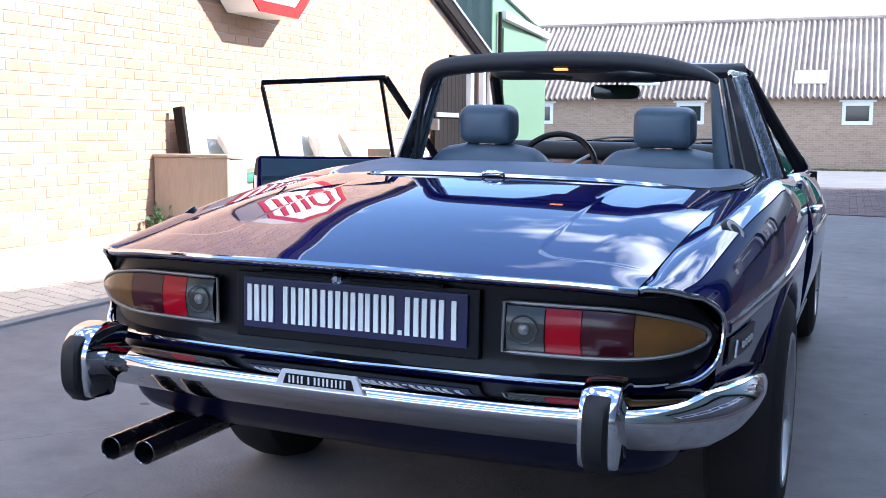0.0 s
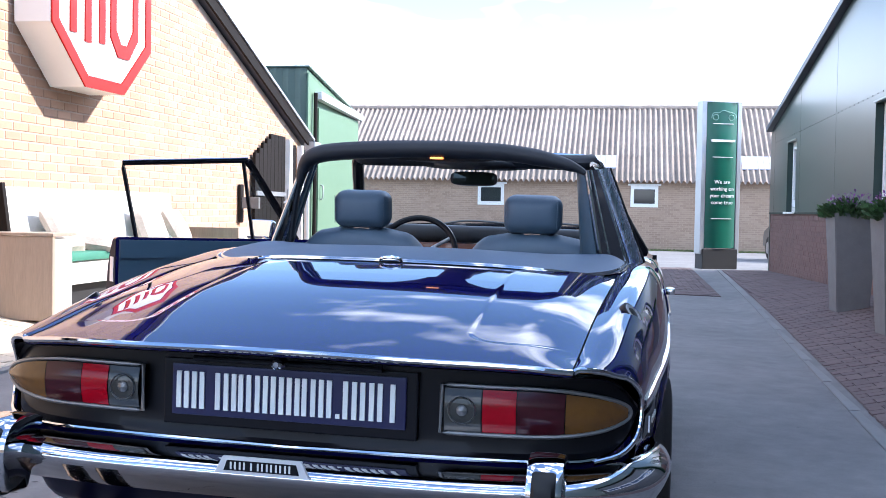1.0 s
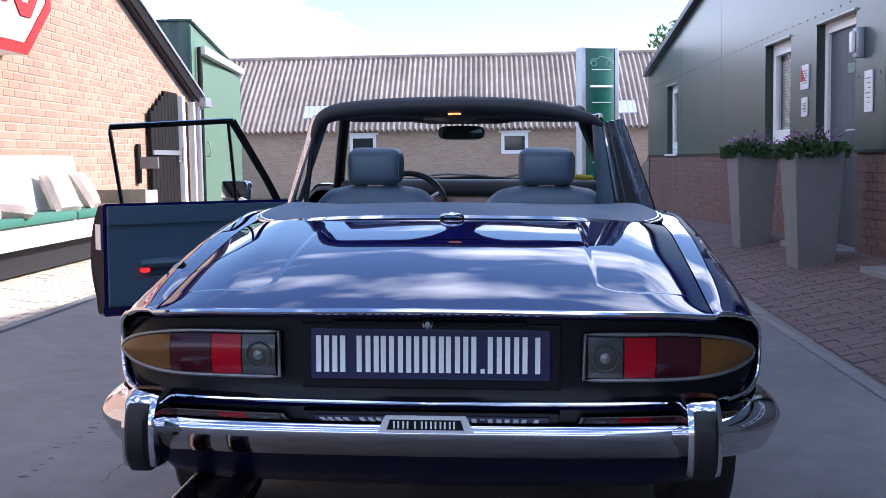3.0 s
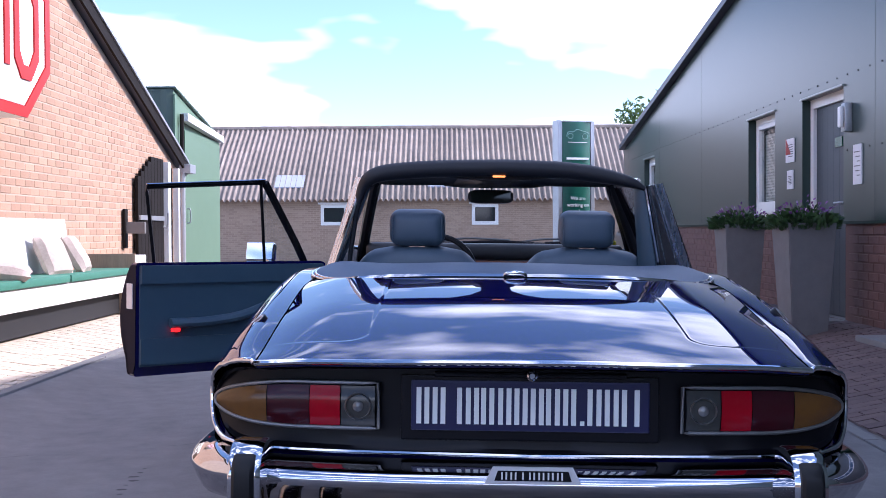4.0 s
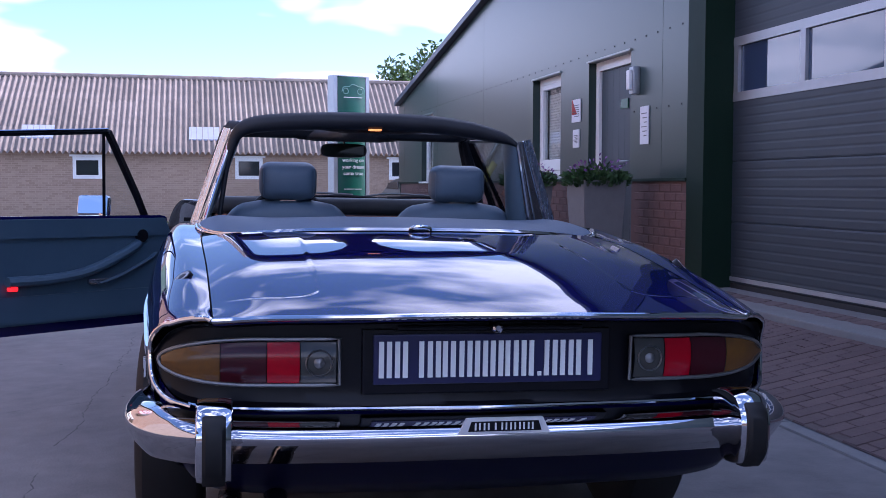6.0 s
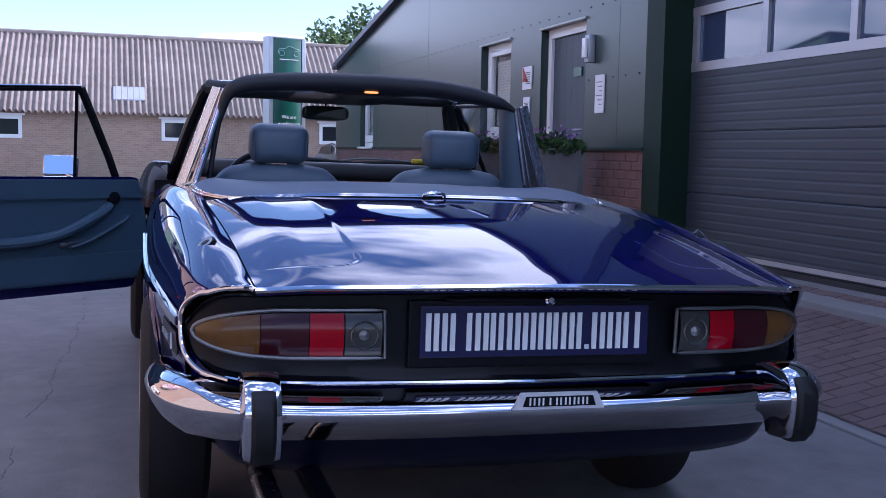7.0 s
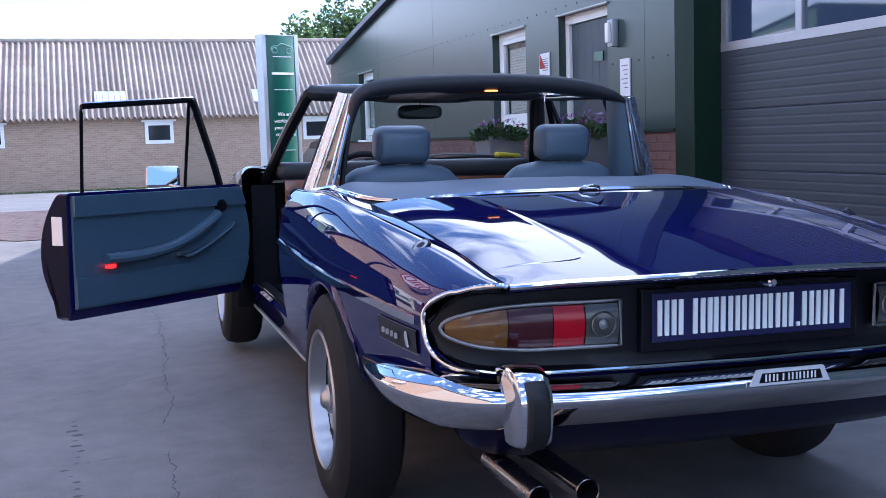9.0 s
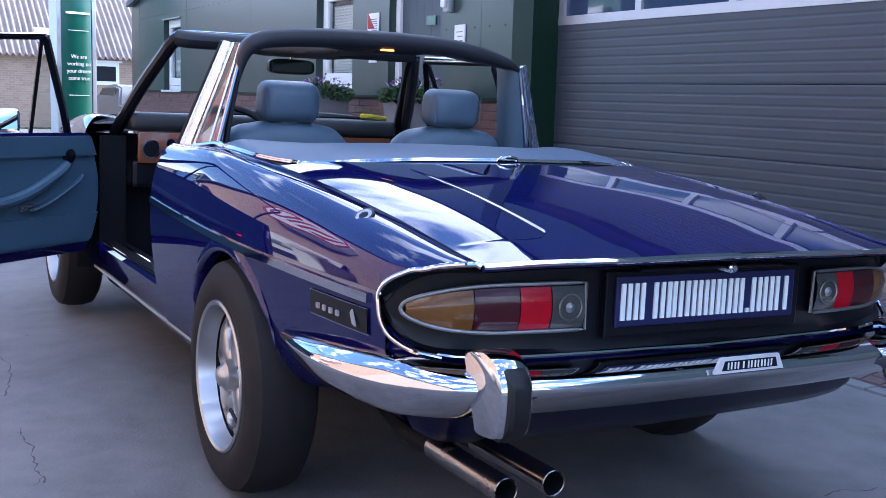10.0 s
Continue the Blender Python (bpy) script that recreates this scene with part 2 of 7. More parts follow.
def add_box(bm, x0, x1, y0, y1, z0, z1, bevel=0.0, m=None):
    new_bm = bmesh.new() if bevel else bm
    v = [new_bm.verts.new((x, y, z)) for x in (x0, x1) for y in (y0, y1) for z in (z0, z1)]
    for f in ((0, 1, 3, 2), (4, 6, 7, 5), (0, 4, 5, 1), (2, 3, 7, 6), (0, 2, 6, 4), (1, 5, 7, 3)):
        new_bm.faces.new([v[i] for i in f])
    if bevel:
        bmesh.ops.bevel(new_bm, geom=new_bm.edges[:], offset=bevel, segments=2, affect="EDGES", profile=0.6)
        if m is not None:
            bmesh.ops.transform(new_bm, matrix=m, verts=new_bm.verts[:])
        merge(bm, new_bm)
    elif m is not None:
        bmesh.ops.transform(bm, matrix=m, verts=v)
    return bm


def merge(bm, other):
    vs = [bm.verts.new(v.co) for v in other.verts]
    other.verts.index_update()
    for f in other.faces:
        try:
            bm.faces.new([vs[v.index] for v in f.verts])
        except ValueError:
            pass
    other.free()


def box(x0, x1, y0, y1, z0, z1, bevel=0.0, m=None):
    return add_box(bmesh.new(), x0, x1, y0, y1, z0, z1, bevel, m)


def frames_along(pts, closed=False):
    """Tangent, normal and binormal along a line of points, carried without twist."""
    pts = [Vector(p) for p in pts]
    n = len(pts)
    out, up = [], None
    for i, p in enumerate(pts):
        a = pts[i - 1] if (i or closed) else p
        b = pts[(i + 1) % n] if (i < n - 1 or closed) else p
        t = (b - a).normalized()
        if up is None:
            up = Vector((0, 0, 1)) if abs(t.z) < 0.9 else Vector((1, 0, 0))
        up = (up - t * up.dot(t)).normalized()
        out.append((p, t, up, t.cross(up)))
    return out


def add_sweep(bm, pts, profile, closed=False, caps=True, scale=None):
    """Sweeps a closed profile of (side, up) along a line of points."""
    rings = []
    fr = frames_along(pts, closed)
    for i, (p, t, up, side) in enumerate(fr):
        s = scale[i] if scale else 1.0
        rings.append([bm.verts.new(p + side * (u * s) + up * (v * s)) for u, v in profile])
    k = len(profile)
    for i in range(len(rings) if closed else len(rings) - 1):
        a, b = rings[i], rings[(i + 1) % len(rings)]
        for j in range(k):
            bm.faces.new((a[j], a[(j + 1) % k], b[(j + 1) % k], b[j]))
    if caps and not closed:
        bm.faces.new(rings[0][::-1])
        bm.faces.new(rings[-1])
    return bm


def circle(r, n=12, ry=None):
    return [(r * math.cos(2 * math.pi * i / n), (ry or r) * math.sin(2 * math.pi * i / n)) for i in range(n)]


def tube(pts, r, n=12, closed=False, ry=None):
    return add_sweep(bmesh.new(), pts, circle(r, n, ry), closed)


def spline(pts, per=8, closed=False):
    """Catmull-Rom through the points."""
    p = [Vector(q) for q in pts]
    n = len(p)
    out = []
    for i in range(n if closed else n - 1):
        a = p[i - 1] if (i or closed) else p[0] * 2 - p[1]
        b, c = p[i], p[(i + 1) % n]
        d = p[(i + 2) % n] if (i < n - 2 or closed) else p[-1] * 2 - p[-2]
        for k in range(per):
            u = k / per
            out.append(0.5 * ((2 * b) + (c - a) * u + (2 * a - 5 * b + 4 * c - d) * u * u + (3 * b - a - 3 * c + d) * u ** 3))
    if not closed:
        out.append(p[-1])
    return out


def add_lathe(bm, profile, n=40, axis="x", centre=(0, 0, 0)):
    """Turns a profile of (along, radius) about an axis."""
    c = Vector(centre)
    rings = []
    for a, r in profile:
        ring = []
        for i in range(n):
            w = 2 * math.pi * i / n
            u, v = r * math.cos(w), r * math.sin(w)
            q = {"x": (a, u, v), "y": (v, a, u), "z": (u, v, a)}[axis]
            ring.append(bm.verts.new(c + Vector(q)))
        rings.append(ring)
    for a, b in zip(rings, rings[1:]):
        for i in range(n):
            bm.faces.new((a[i], a[(i + 1) % n], b[(i + 1) % n], b[i]))
    return bm


def prism(outline, z0, z1, m=None):
    """A flat outline of (x, y) given a thickness."""
    bm = bmesh.new()
    lo = [bm.verts.new((x, y, z0)) for x, y in outline]
    hi = [bm.verts.new((x, y, z1)) for x, y in outline]
    n = len(outline)
    bm.faces.new(lo[::-1])
    bm.faces.new(hi)
    for i in range(n):
        bm.faces.new((lo[i], lo[(i + 1) % n], hi[(i + 1) % n], hi[i]))
    if m is not None:
        bmesh.ops.transform(bm, matrix=m, verts=bm.verts[:])
    return bm


def interp(table, v):
    if v <= table[0][0]:
        return table[0][1]
    for (a, p), (b, q) in zip(table, table[1:]):
        if v <= b:
            return p + (q - p) * (v - a) / (b - a)
    return table[-1][1]


def smooth_interp(table, v):
    """Monotone-ish cubic through a table."""
    xs = [a for a, _ in table]
    if v <= xs[0]:
        return table[0][1]
    if v >= xs[-1]:
        return table[-1][1]
    i = max(k for k in range(len(xs) - 1) if xs[k] <= v)
    x0, y0 = table[i]
    x1, y1 = table[i + 1]
    def slope(k):
        if k <= 0 or k >= len(table) - 1:
            a, b = (0, 1) if k <= 0 else (-2, -1)
            return (table[b][1] - table[a][1]) / (table[b][0] - table[a][0])
        return (table[k + 1][1] - table[k - 1][1]) / (table[k + 1][0] - table[k - 1][0])
    h, t = x1 - x0, (v - x0) / (x1 - x0)
    return ((1 + 2 * t) * (1 - t) ** 2 * y0 + t * (1 - t) ** 2 * h * slope(i) + t * t * (3 - 2 * t) * y1 + t * t * (t - 1) * h * slope(i + 1))


# ---- ground ----
WALL_R, WALL_L = 3.30, -4.12      # faces of the two buildings beside the yard
KERB_X = 1.92


def kerb_x(y):
    """The edge of the lane, which runs slightly outward up the yard."""
    return 1.78 + 0.028 * (y + 1.0)


def ground_z(x, y):
    """The yard falls from both buildings to the lane in the middle, and away beyond the sign."""
    side = 0.0
    if x > KERB_X:
        side = 0.25 * min(1.0, (x - KERB_X) / 1.35)
    elif x < -2.3:
        side = 0.25 * min(1.0, (-2.3 - x) / 1.8)
    near = interp([(-40, 1), (9, 1), (19, 0.05), (20, 0)], y)
    hump = interp([(1.2, 0), (3.4, 0.062), (8, 0.05), (16, 0)], y) * max(0.0, 1 - (x / 1.8) ** 2)      # slight rise in the lane
    return side * near + hump + interp([(19, 0), (38, -0.3)], y) - 0.022


def ground_sheet():
    bm = bmesh.new()
    xs = [-400, -120, -40, -15, -8, -5, -4.12, -3.5, -2.9, -2.3, -1.5, -0.5, 0.5, 1.3, KERB_X, 2.3, 2.8, 3.27, 3.6, 5, 8, 15, 40, 120, 400]
    ys = [-400, -120, -40, -15, -6, -3, -1.5, 0, 1.5, 3, 4.5, 6, 7.5, 9, 10.5, 12, 14, 16, 18, 19, 20, 23, 28, 33, 38, 45, 60, 120, 400]
    grid = [[bm.verts.new((x, y, ground_z(x, y))) for x in xs] for y in ys]
    for a, b in zip(grid, grid[1:]):
        for i in range(len(xs) - 1):
            bm.faces.new((a[i], a[i + 1], b[i + 1], b[i]))
    return bm


structure("ground", ground_sheet(), M_CONCRETE, "worn grey concrete yard between the buildings", True)


# ---- right-hand building: brick dado, green metal cladding, sectional door ----
def roof_r(y):
    return interp([(-14, 5.16), (1.2, 5.16), (18.9, 2.64)], y)


def wall_r_cladding():
    """Cladding with its openings cut right through: (y0, y1, z0, z1)."""
    holes = [(15.75, 16.75, 1.12, 2.29), (9.08, 10.1, 1.15, 2.30), (7.1, 8.2, 0.22, 2.30)]
    bm = bmesh.new()
    ys = sorted({5.88, 18.9, 6.4, *[h[0] for h in holes], *[h[1] for h in holes], 12.5, 14})
    zs = sorted({1.1, *[h[2] for h in holes if h[2] > 1.1], *[h[3] for h in holes]})
    for y0, y1 in zip(ys, ys[1:]):
        for z0, z1 in zip(zs, zs[1:] + [None]):
            if z1 is None:
                ta, tb = roof_r(y0), roof_r(y1)
            else:
                ta = tb = z1
            if any(h[0] <= (y0 + y1) / 2 <= h[1] and h[2] < (z0 + (z1 or 9)) / 2 < h[3] for h in holes):
                continue
            v = []
            for x in (WALL_R, WALL_R + 0.12):
                v.append([bm.verts.new((x, y0, z0)), bm.verts.new((x, y1, z0)), bm.verts.new((x, y1, tb)), bm.verts.new((x, y0, ta))])
            a, b = v
            bm.faces.new(a[::-1])
            bm.faces.new(b)
            for i in range(4):
                bm.faces.new((a[i], a[(i + 1) % 4], b[(i + 1) % 4], b[i]))
    bmesh.ops.remove_doubles(bm, verts=bm.verts[:], dist=0.0005)
    return bm


wall_east = structure("wall_east", wall_r_cladding(), M_CLAD, "smooth dark green metal cladding over a brick dado")
# shallow vertical laps in the cladding sheets
bm = bmesh.new()
for i in range(5):
    y = 6.4 + i * 3.0
    if 7.0 < y < 8.3 or 9.0 < y < 10.2:
        continue
    add_box(bm, WALL_R - 0.0015, WALL_R, y, y + 0.02, 1.1, roof_r(y) - 0.02)
part("sheet_lap", bm, M_CLAD, wall_east)
bm = bmesh.new()
for i in range(50):
    y = 6.0 + i * 0.25
    for z in (2.38, 1.72):
        if z < 2 and y > 7.0:
            continue
        add_box(bm, WALL_R - 0.006, WALL_R, y, y + 0.014, z, z + 0.014)
part("rivet_row", bm, M_DARK, wall_east)
structure("wall_east_lining", box(WALL_R + 0.125, WALL_R + 0.2, 8.25, 9.0, 0.0, 2.4), M_DARK)
# dark core behind the wall keeps the rooms closed
structure("wall_inner", box(WALL_R + 1.2, WALL_R + 1.3, -14, 18.9, 0, 2.6), M_DARK)
structure("gable_east", prism([(5.88, 4.425), (5.88, 4.493), (1.2, 5.16), (-14, 5.16), (-14, 4.425)], WALL_R, WALL_R + 0.12, Matrix(((0, 0, 1, 0), (1, 0, 0, 0), (0, 1, 0, 0), (0, 0, 0, 1)))), M_CLAD, "green cladding up to the roof")
structure("roof_east", box(WALL_R + 0.02, WALL_R + 9, -14, 1.195, 5.173, 5.253), M_TRIM, "dark sheet roof of the green workshop")
bm = bmesh.new()
for x0, x1 in ((WALL_R - 0.1, WALL_R + 9),):
    v = [bm.verts.new(p) for p in ((x0, 1.2, 5.173), (x1, 1.2, 5.173), (x1, 19.0, 2.635), (x0, 19.0, 2.635), (x0, 1.2, 5.263), (x1, 1.2, 5.263), (x1, 19.0, 2.725), (x0, 19.0, 2.725))]
    for f in ((0, 3, 2, 1), (4, 5, 6, 7), (0, 1, 5, 4), (1, 2, 6, 5), (2, 3, 7, 6), (3, 0, 4, 7)):
        bm.faces.new([v[i] for i in f])
structure("roof_slope", bm, M_TRIM, "dark sloping roof edge of the green workshop")
structure("wall_end", box(WALL_R, WALL_R + 9, 18.9, 19.0, -0.1, 2.63), M_CLAD)

# garage front, set back between dark green jambs
GX = WALL_R + 0.25
structure("garage_jamb", box(WALL_R - 0.01, GX + 0.1, 5.58, 5.88, 0.2, 4.42), M_CLAD_DARK, "dark green door jamb")
structure("garage_lintel", box(WALL_R, GX + 0.1, -0.6, 5.58, 3.35, 4.42), M_CLAD, "green cladding above the sectional door")
structure("wall_south", box(WALL_R, WALL_R + 0.12, -14, -0.6, 0.0, 4.42), M_CLAD, "plain green cladding beside the door")
garage = thing("sectional_door", "closed dark grey sectional garage door with a window row", "garage door", kind="")
PH = 0.485
for k in range(6):
    z0 = 0.27 + k * PH
    if k == 3:
        continue
    bm = bmesh.new()
    prof = []
    n_rib = 7
    for r in range(n_rib):
        a = z0 + PH * r / n_rib
        d = 0.003 if r in (0, n_rib - 1) else 0.0016
        prof += [(GX - 0.006 + (d if r == 0 else 0.0016), a + 0.002), (GX - 0.006, a + 0.014), (GX - 0.006, a + PH / n_rib - 0.014), (GX - 0.006 + (d if r == n_rib - 1 else 0.0016), a + PH / n_rib - 0.002)]
    prof = prof + [(GX + 0.05, z0 + PH), (GX + 0.05, z0)]
    a = [bm.verts.new((x, -0.6, z)) for x, z in prof]
    b = [bm.verts.new((x, 5.58, z)) for x, z in prof]
    for i in range(len(prof)):
        j = (i + 1) % len(prof)
        bm.faces.new((a[i], b[i], b[j], a[j]))
    part("panel", bm, M_GREY_DOOR, garage)
z0 = 0.27 + 3 * PH
part("window_rail", box(GX - 0.012, GX + 0.05, -0.6, 5.58, z0 - 0.01, z0 + 0.06), M_ALU, garage, "aluminium window rail")
part("window_rail", box(GX - 0.012, GX + 0.05, -0.6, 5.58, z0 + PH - 0.06, z0 + PH + 0.01), M_ALU, garage, "aluminium window rail")
for i in range(7):
    y = 5.53 - i * 0.965
    part("mullion", box(GX - 0.014, GX + 0.05, y - 0.03, y + 0.04, z0 + 0.06, z0 + PH - 0.06), M_ALU, garage)
    if i < 6:
        part("pane", box(GX + 0.012, GX + 0.018, y - 0.925, y - 0.03, z0 + 0.06, z0 + PH - 0.06), M_PANE_SKY, garage)
part("bottom_rail", box(GX - 0.014, GX - 0.0065, -0.6, 5.58, 0.285, 0.318), M_ALU, garage, "pale metal bottom rail")
part("bottom_seal", box(GX - 0.01, GX + 0.04, -0.6, 5.58, 0.225, 0.268), M_DARK, garage, "black rubber bottom seal")
structure("threshold", box(WALL_R - 0.35, GX + 0.1, -0.6, 5.9, 0.0, 0.225, 0.01), M_KERB, "pale concrete threshold under the sectional door")
structure("ceiling", box(GX + 0.1, WALL_R + 9, -14, 6.4, 4.3, 4.4), M_DARK)


def window_unit(name, y0, y1, z0, z1, label):
    """A white frame set in its reveal, with two sashes."""
    w = tagged(thing(name, label, "window"), kind="structure")
    x = WALL_R + 0.09
    for a, b in ((y1 - 0.07, y1), (y0, y0 + 0.07)):
        part("window_frame", box(x, x + 0.06, a, b, z0, z1), M_FRAME, w)
    part("drip_cap", box(WALL_R - 0.022, WALL_R + 0.02, y0 - 0.02, y1 + 0.02, z1 - 0.004, z1 + 0.014), M_CAP, w, "thin pale drip cap")
    part("window_frame", box(x, x + 0.06, y0 + 0.07, y1 - 0.07, z1 - 0.07, z1), M_FRAME, w)
    part("window_frame", box(x, x + 0.06, y0 + 0.07, y1 - 0.07, z0, z0 + 0.07), M_FRAME, w)
    part("window_sill", box(WALL_R - 0.05, x, y0 - 0.04, y1 + 0.04, z0 - 0.035, z0 - 0.003, 0.006), M_FRAME, w)
    sash = part("sash", box(x - 0.012, x + 0.05, y1 - 0.15, y1 - 0.076, z0 + 0.076, z1 - 0.076, 0.006), M_FRAME, w, "white inner sash")
    part("sash_rail", box(x - 0.012, x + 0.05, y0 + 0.076, y1 - 0.152, z0 + 0.076, z0 + 0.2, 0.006), M_FRAME, sash)
    part("sash_rail", box(x - 0.012, x + 0.05, y0 + 0.076, y1 - 0.152, z1 - 0.13, z1 - 0.076, 0.006), M_FRAME, sash)
    part("pane", box(x + 0.02, x + 0.026, y0 + 0.077, y1 - 0.151, z0 + 0.201, z1 - 0.131), M_SHEET_GLASS, w, "clear reflecting glass").visible_shadow = False
    part("reveal_back", box(x + 0.066, x + 0.07, y0 + 0.01, y1 - 0.01, z0 + 0.01, z1 - 0.01), M_DARK, w)
    rows = 46
    bm = bmesh.new()
    edge = [[bm.verts.new((x + 0.05 + 0.006 * (k % 2), y, z0 + 0.21 + (z1 - z0 - 0.4) * k / rows)) for y in (y0 + 0.08, y1 - 0.2)] for k in range(rows + 1)]
    for p, q in zip(edge, edge[1:]):
        bm.faces.new((p[0], p[1], q[1], q[0]))
    part("blind", bm, M_BLIND, w, "pale ribbed blind behind the glass")
    return w


window_unit("window_1", 9.08, 10.1, 1.15, 2.30, "white framed window in green cladding")
window_unit("window_2", 15.75, 16.75, 1.12, 2.29, "narrow white framed window in green cladding")
door1 = tagged(thing("door_1", "dark grey entrance door in a white frame", "door"), kind="structure")
x = WALL_R + 0.1
part("door_frame", box(x - 0.02, x + 0.06, 8.11, 8.2, 0.22, 2.30), M_FRAME, door1, "white frame")
part("door_frame", box(x - 0.02, x + 0.06, 7.1, 7.19, 0.22, 2.30), M_CLAD, door1)
part("door_frame", box(x - 0.02, x + 0.06, 7.19, 8.11, 2.21, 2.30), M_FRAME, door1)
for i in range(6):
    part("board", box(x + 0.01, x + 0.05, 7.195 + i * 0.1525, 7.346 + i * 0.1525, 0.24, 2.205, 0.0015), M_GREY_DOOR, door1)
part("door_handle", tube(spline([(x + 0.01, 7.3, 1.28), (x - 0.05, 7.3, 1.28), (x - 0.06, 7.36, 1.28), (x - 0.06, 7.44, 1.28)], 4), 0.01, 8), M_ALU, door1, "metal lever handle", True)
part("door_sign", box(x - 0.004, x + 0.008, 7.4, 7.58, 1.795, 1.885), M_SIGN_GREEN, door1, "small green sign")
part("drip_cap", box(WALL_R - 0.022, WALL_R + 0.02, 7.08, 8.22, 2.298, 2.316), M_CAP, door1, "thin pale drip cap")
part("door_step", box(WALL_R - 0.3, WALL_R + 0.1, 7.0, 8.3, 0.1, 0.24, 0.01), M_KERB, door1, "pale stone doorstep")

lamp_box = thing("wall_lamp", "silver and white wall lamp beside the entrance door", "wall lamp")
part("body", box(WALL_R - 0.07, WALL_R - 0.001, 6.88, 6.98, 1.88, 2.13, 0.012), M_ALU, lamp_box, smooth=True)
part("cover", box(WALL_R - 0.105, WALL_R - 0.072, 6.895, 6.965, 1.92, 2.1, 0.012), M_WHITE, lamp_box, "white front cover", True)


def notice(y0, y1, z0, z1, label, patch=None):
    t = thing("notice", label, "notice")
    part("sheet", box(WALL_R - 0.014, WALL_R - 0.002, y0, y1, z0, z1), M_PAPER, t)
    for i in range(6):
        z = z1 - 0.06 - i * (z1 - z0 - 0.1) / 6
        part("text_bar", box(WALL_R - 0.0165, WALL_R - 0.0145, y0 + 0.03, y1 - 0.03 - 0.03 * (i % 3), z - 0.008, z), M_POT, t)
    if patch:
        part("picture_patch", prism([(0, 0), (0.16, 0.0), (0.0, 0.17)], 0, 0.002, Matrix(((0, 0, -1, WALL_R - 0.0145), (-1, 0, 0, y1 - 0.01), (0, 1, 0, z0 + 0.08), (0, 0, 0, 1)))), M_RED, t, "red corner")
    return t


notice(6.66, 6.84, 1.42, 1.76, "white paper notice taped to green cladding")
notice(8.42, 8.68, 1.72, 1.96, "white and red poster on green cladding", True)
notice(8.46, 8.64, 1.45, 1.64, "small pale paper notice on green cladding")


# added out of view behind the camera, to give the chrome a dark horizon
structure("wall_behind", box(-30, 30, -24.3, -24.0, -0.1, 2.4), M_BARN_BRICK, "unseen brick wall added behind the camera for reflections")


# ---- left-hand building: pale brick gable ----
def roof_l(y):
    return 2.0 + (13.1 - y) * 0.354


out = [(-3.0, 0.0), (13.1, 0.0), (13.1, 1.98), (roof_peak := 4.2, roof_l(4.2) - 0.02), (-3.0, roof_l(4.2) - 0.02 - 7.2 * 0.354)]
wall_west = structure("wall_west", prism([(y, z) for y, z in out], 0, 0.3, Matrix(((0, 0, -1, WALL_L - 0.008), (1, 0, 0, 0), (0, 1, 0, 0), (0, 0, 0, 1)))), M_MORTAR, "pale sunlit brick gable wall")
for a, b in (((13.35), (4.2)), ((4.2), (-4.0))):
    za, zb = (roof_l(13.35), roof_l(4.2)) if a > b and a > 5 else (roof_l(4.2), roof_l(4.2) - 8.2 * 0.354)
    bm = bmesh.new()
    for x0, x1, lo, hi, mt in ((WALL_L - 8, WALL_L + 0.08, 0.02, 0.12, None),):
        v = [bm.verts.new(p) for p in ((x0, a, za + lo), (x1, a, za + lo), (x1, b, zb + lo), (x0, b, zb + lo), (x0, a, za + hi), (x1, a, za + hi), (x1, b, zb + hi), (x0, b, zb + hi))]
        for f in ((0, 1, 2, 3), (4, 7, 6, 5), (0, 4, 5, 1), (1, 5, 6, 2), (2, 6, 7, 3), (3, 7, 4, 0)):
            bm.faces.new([v[i] for i in f])
    structure("roof_west", bm, M_TRIM, "dark roof slope over the brick gable")
    bm = bmesh.new()
    v = [bm.verts.new(p) for x in (WALL_L + 0.08, WALL_L + 0.11) for p in ((x, a, za - 0.02), (x, b, zb - 0.02), (x, b, zb + 0.13), (x, a, za + 0.13))]
    for f in ((0, 1, 2, 3), (7, 6, 5, 4), (0, 4, 5, 1), (1, 5, 6, 2), (2, 6, 7, 3), (3, 7, 4, 0)):
        bm.faces.new([v[i] for i in f])
    structure("trim_barge", bm, M_WOOD_DARK, "dark barge board along the gable edge")
    bm = bmesh.new()
    v = [bm.verts.new(p) for x in (WALL_L + 0.09, WALL_L + 0.13) for p in ((x, a, za + 0.135), (x, b, zb + 0.135), (x, b, zb + 0.175), (x, a, za + 0.175))]
    for f in ((0, 1, 2, 3), (7, 6, 5, 4), (0, 4, 5, 1), (1, 5, 6, 2), (2, 6, 7, 3), (3, 7, 4, 0)):
        bm.faces.new([v[i] for i in f])
    structure("trim_edge", bm, M_ALU, "pale metal roof edge strip")

# the far end of the brick building: white door frame and dark open door leaf
structure("wall_west_end", box(WALL_L - 8, WALL_L - 0.31, 13.0, 13.1, 0, 2.0), M_MORTAR)
structure("wall_west_back", box(WALL_L - 8.2, WALL_L - 8, -3, 13.1, 0, 3), M_MORTAR)

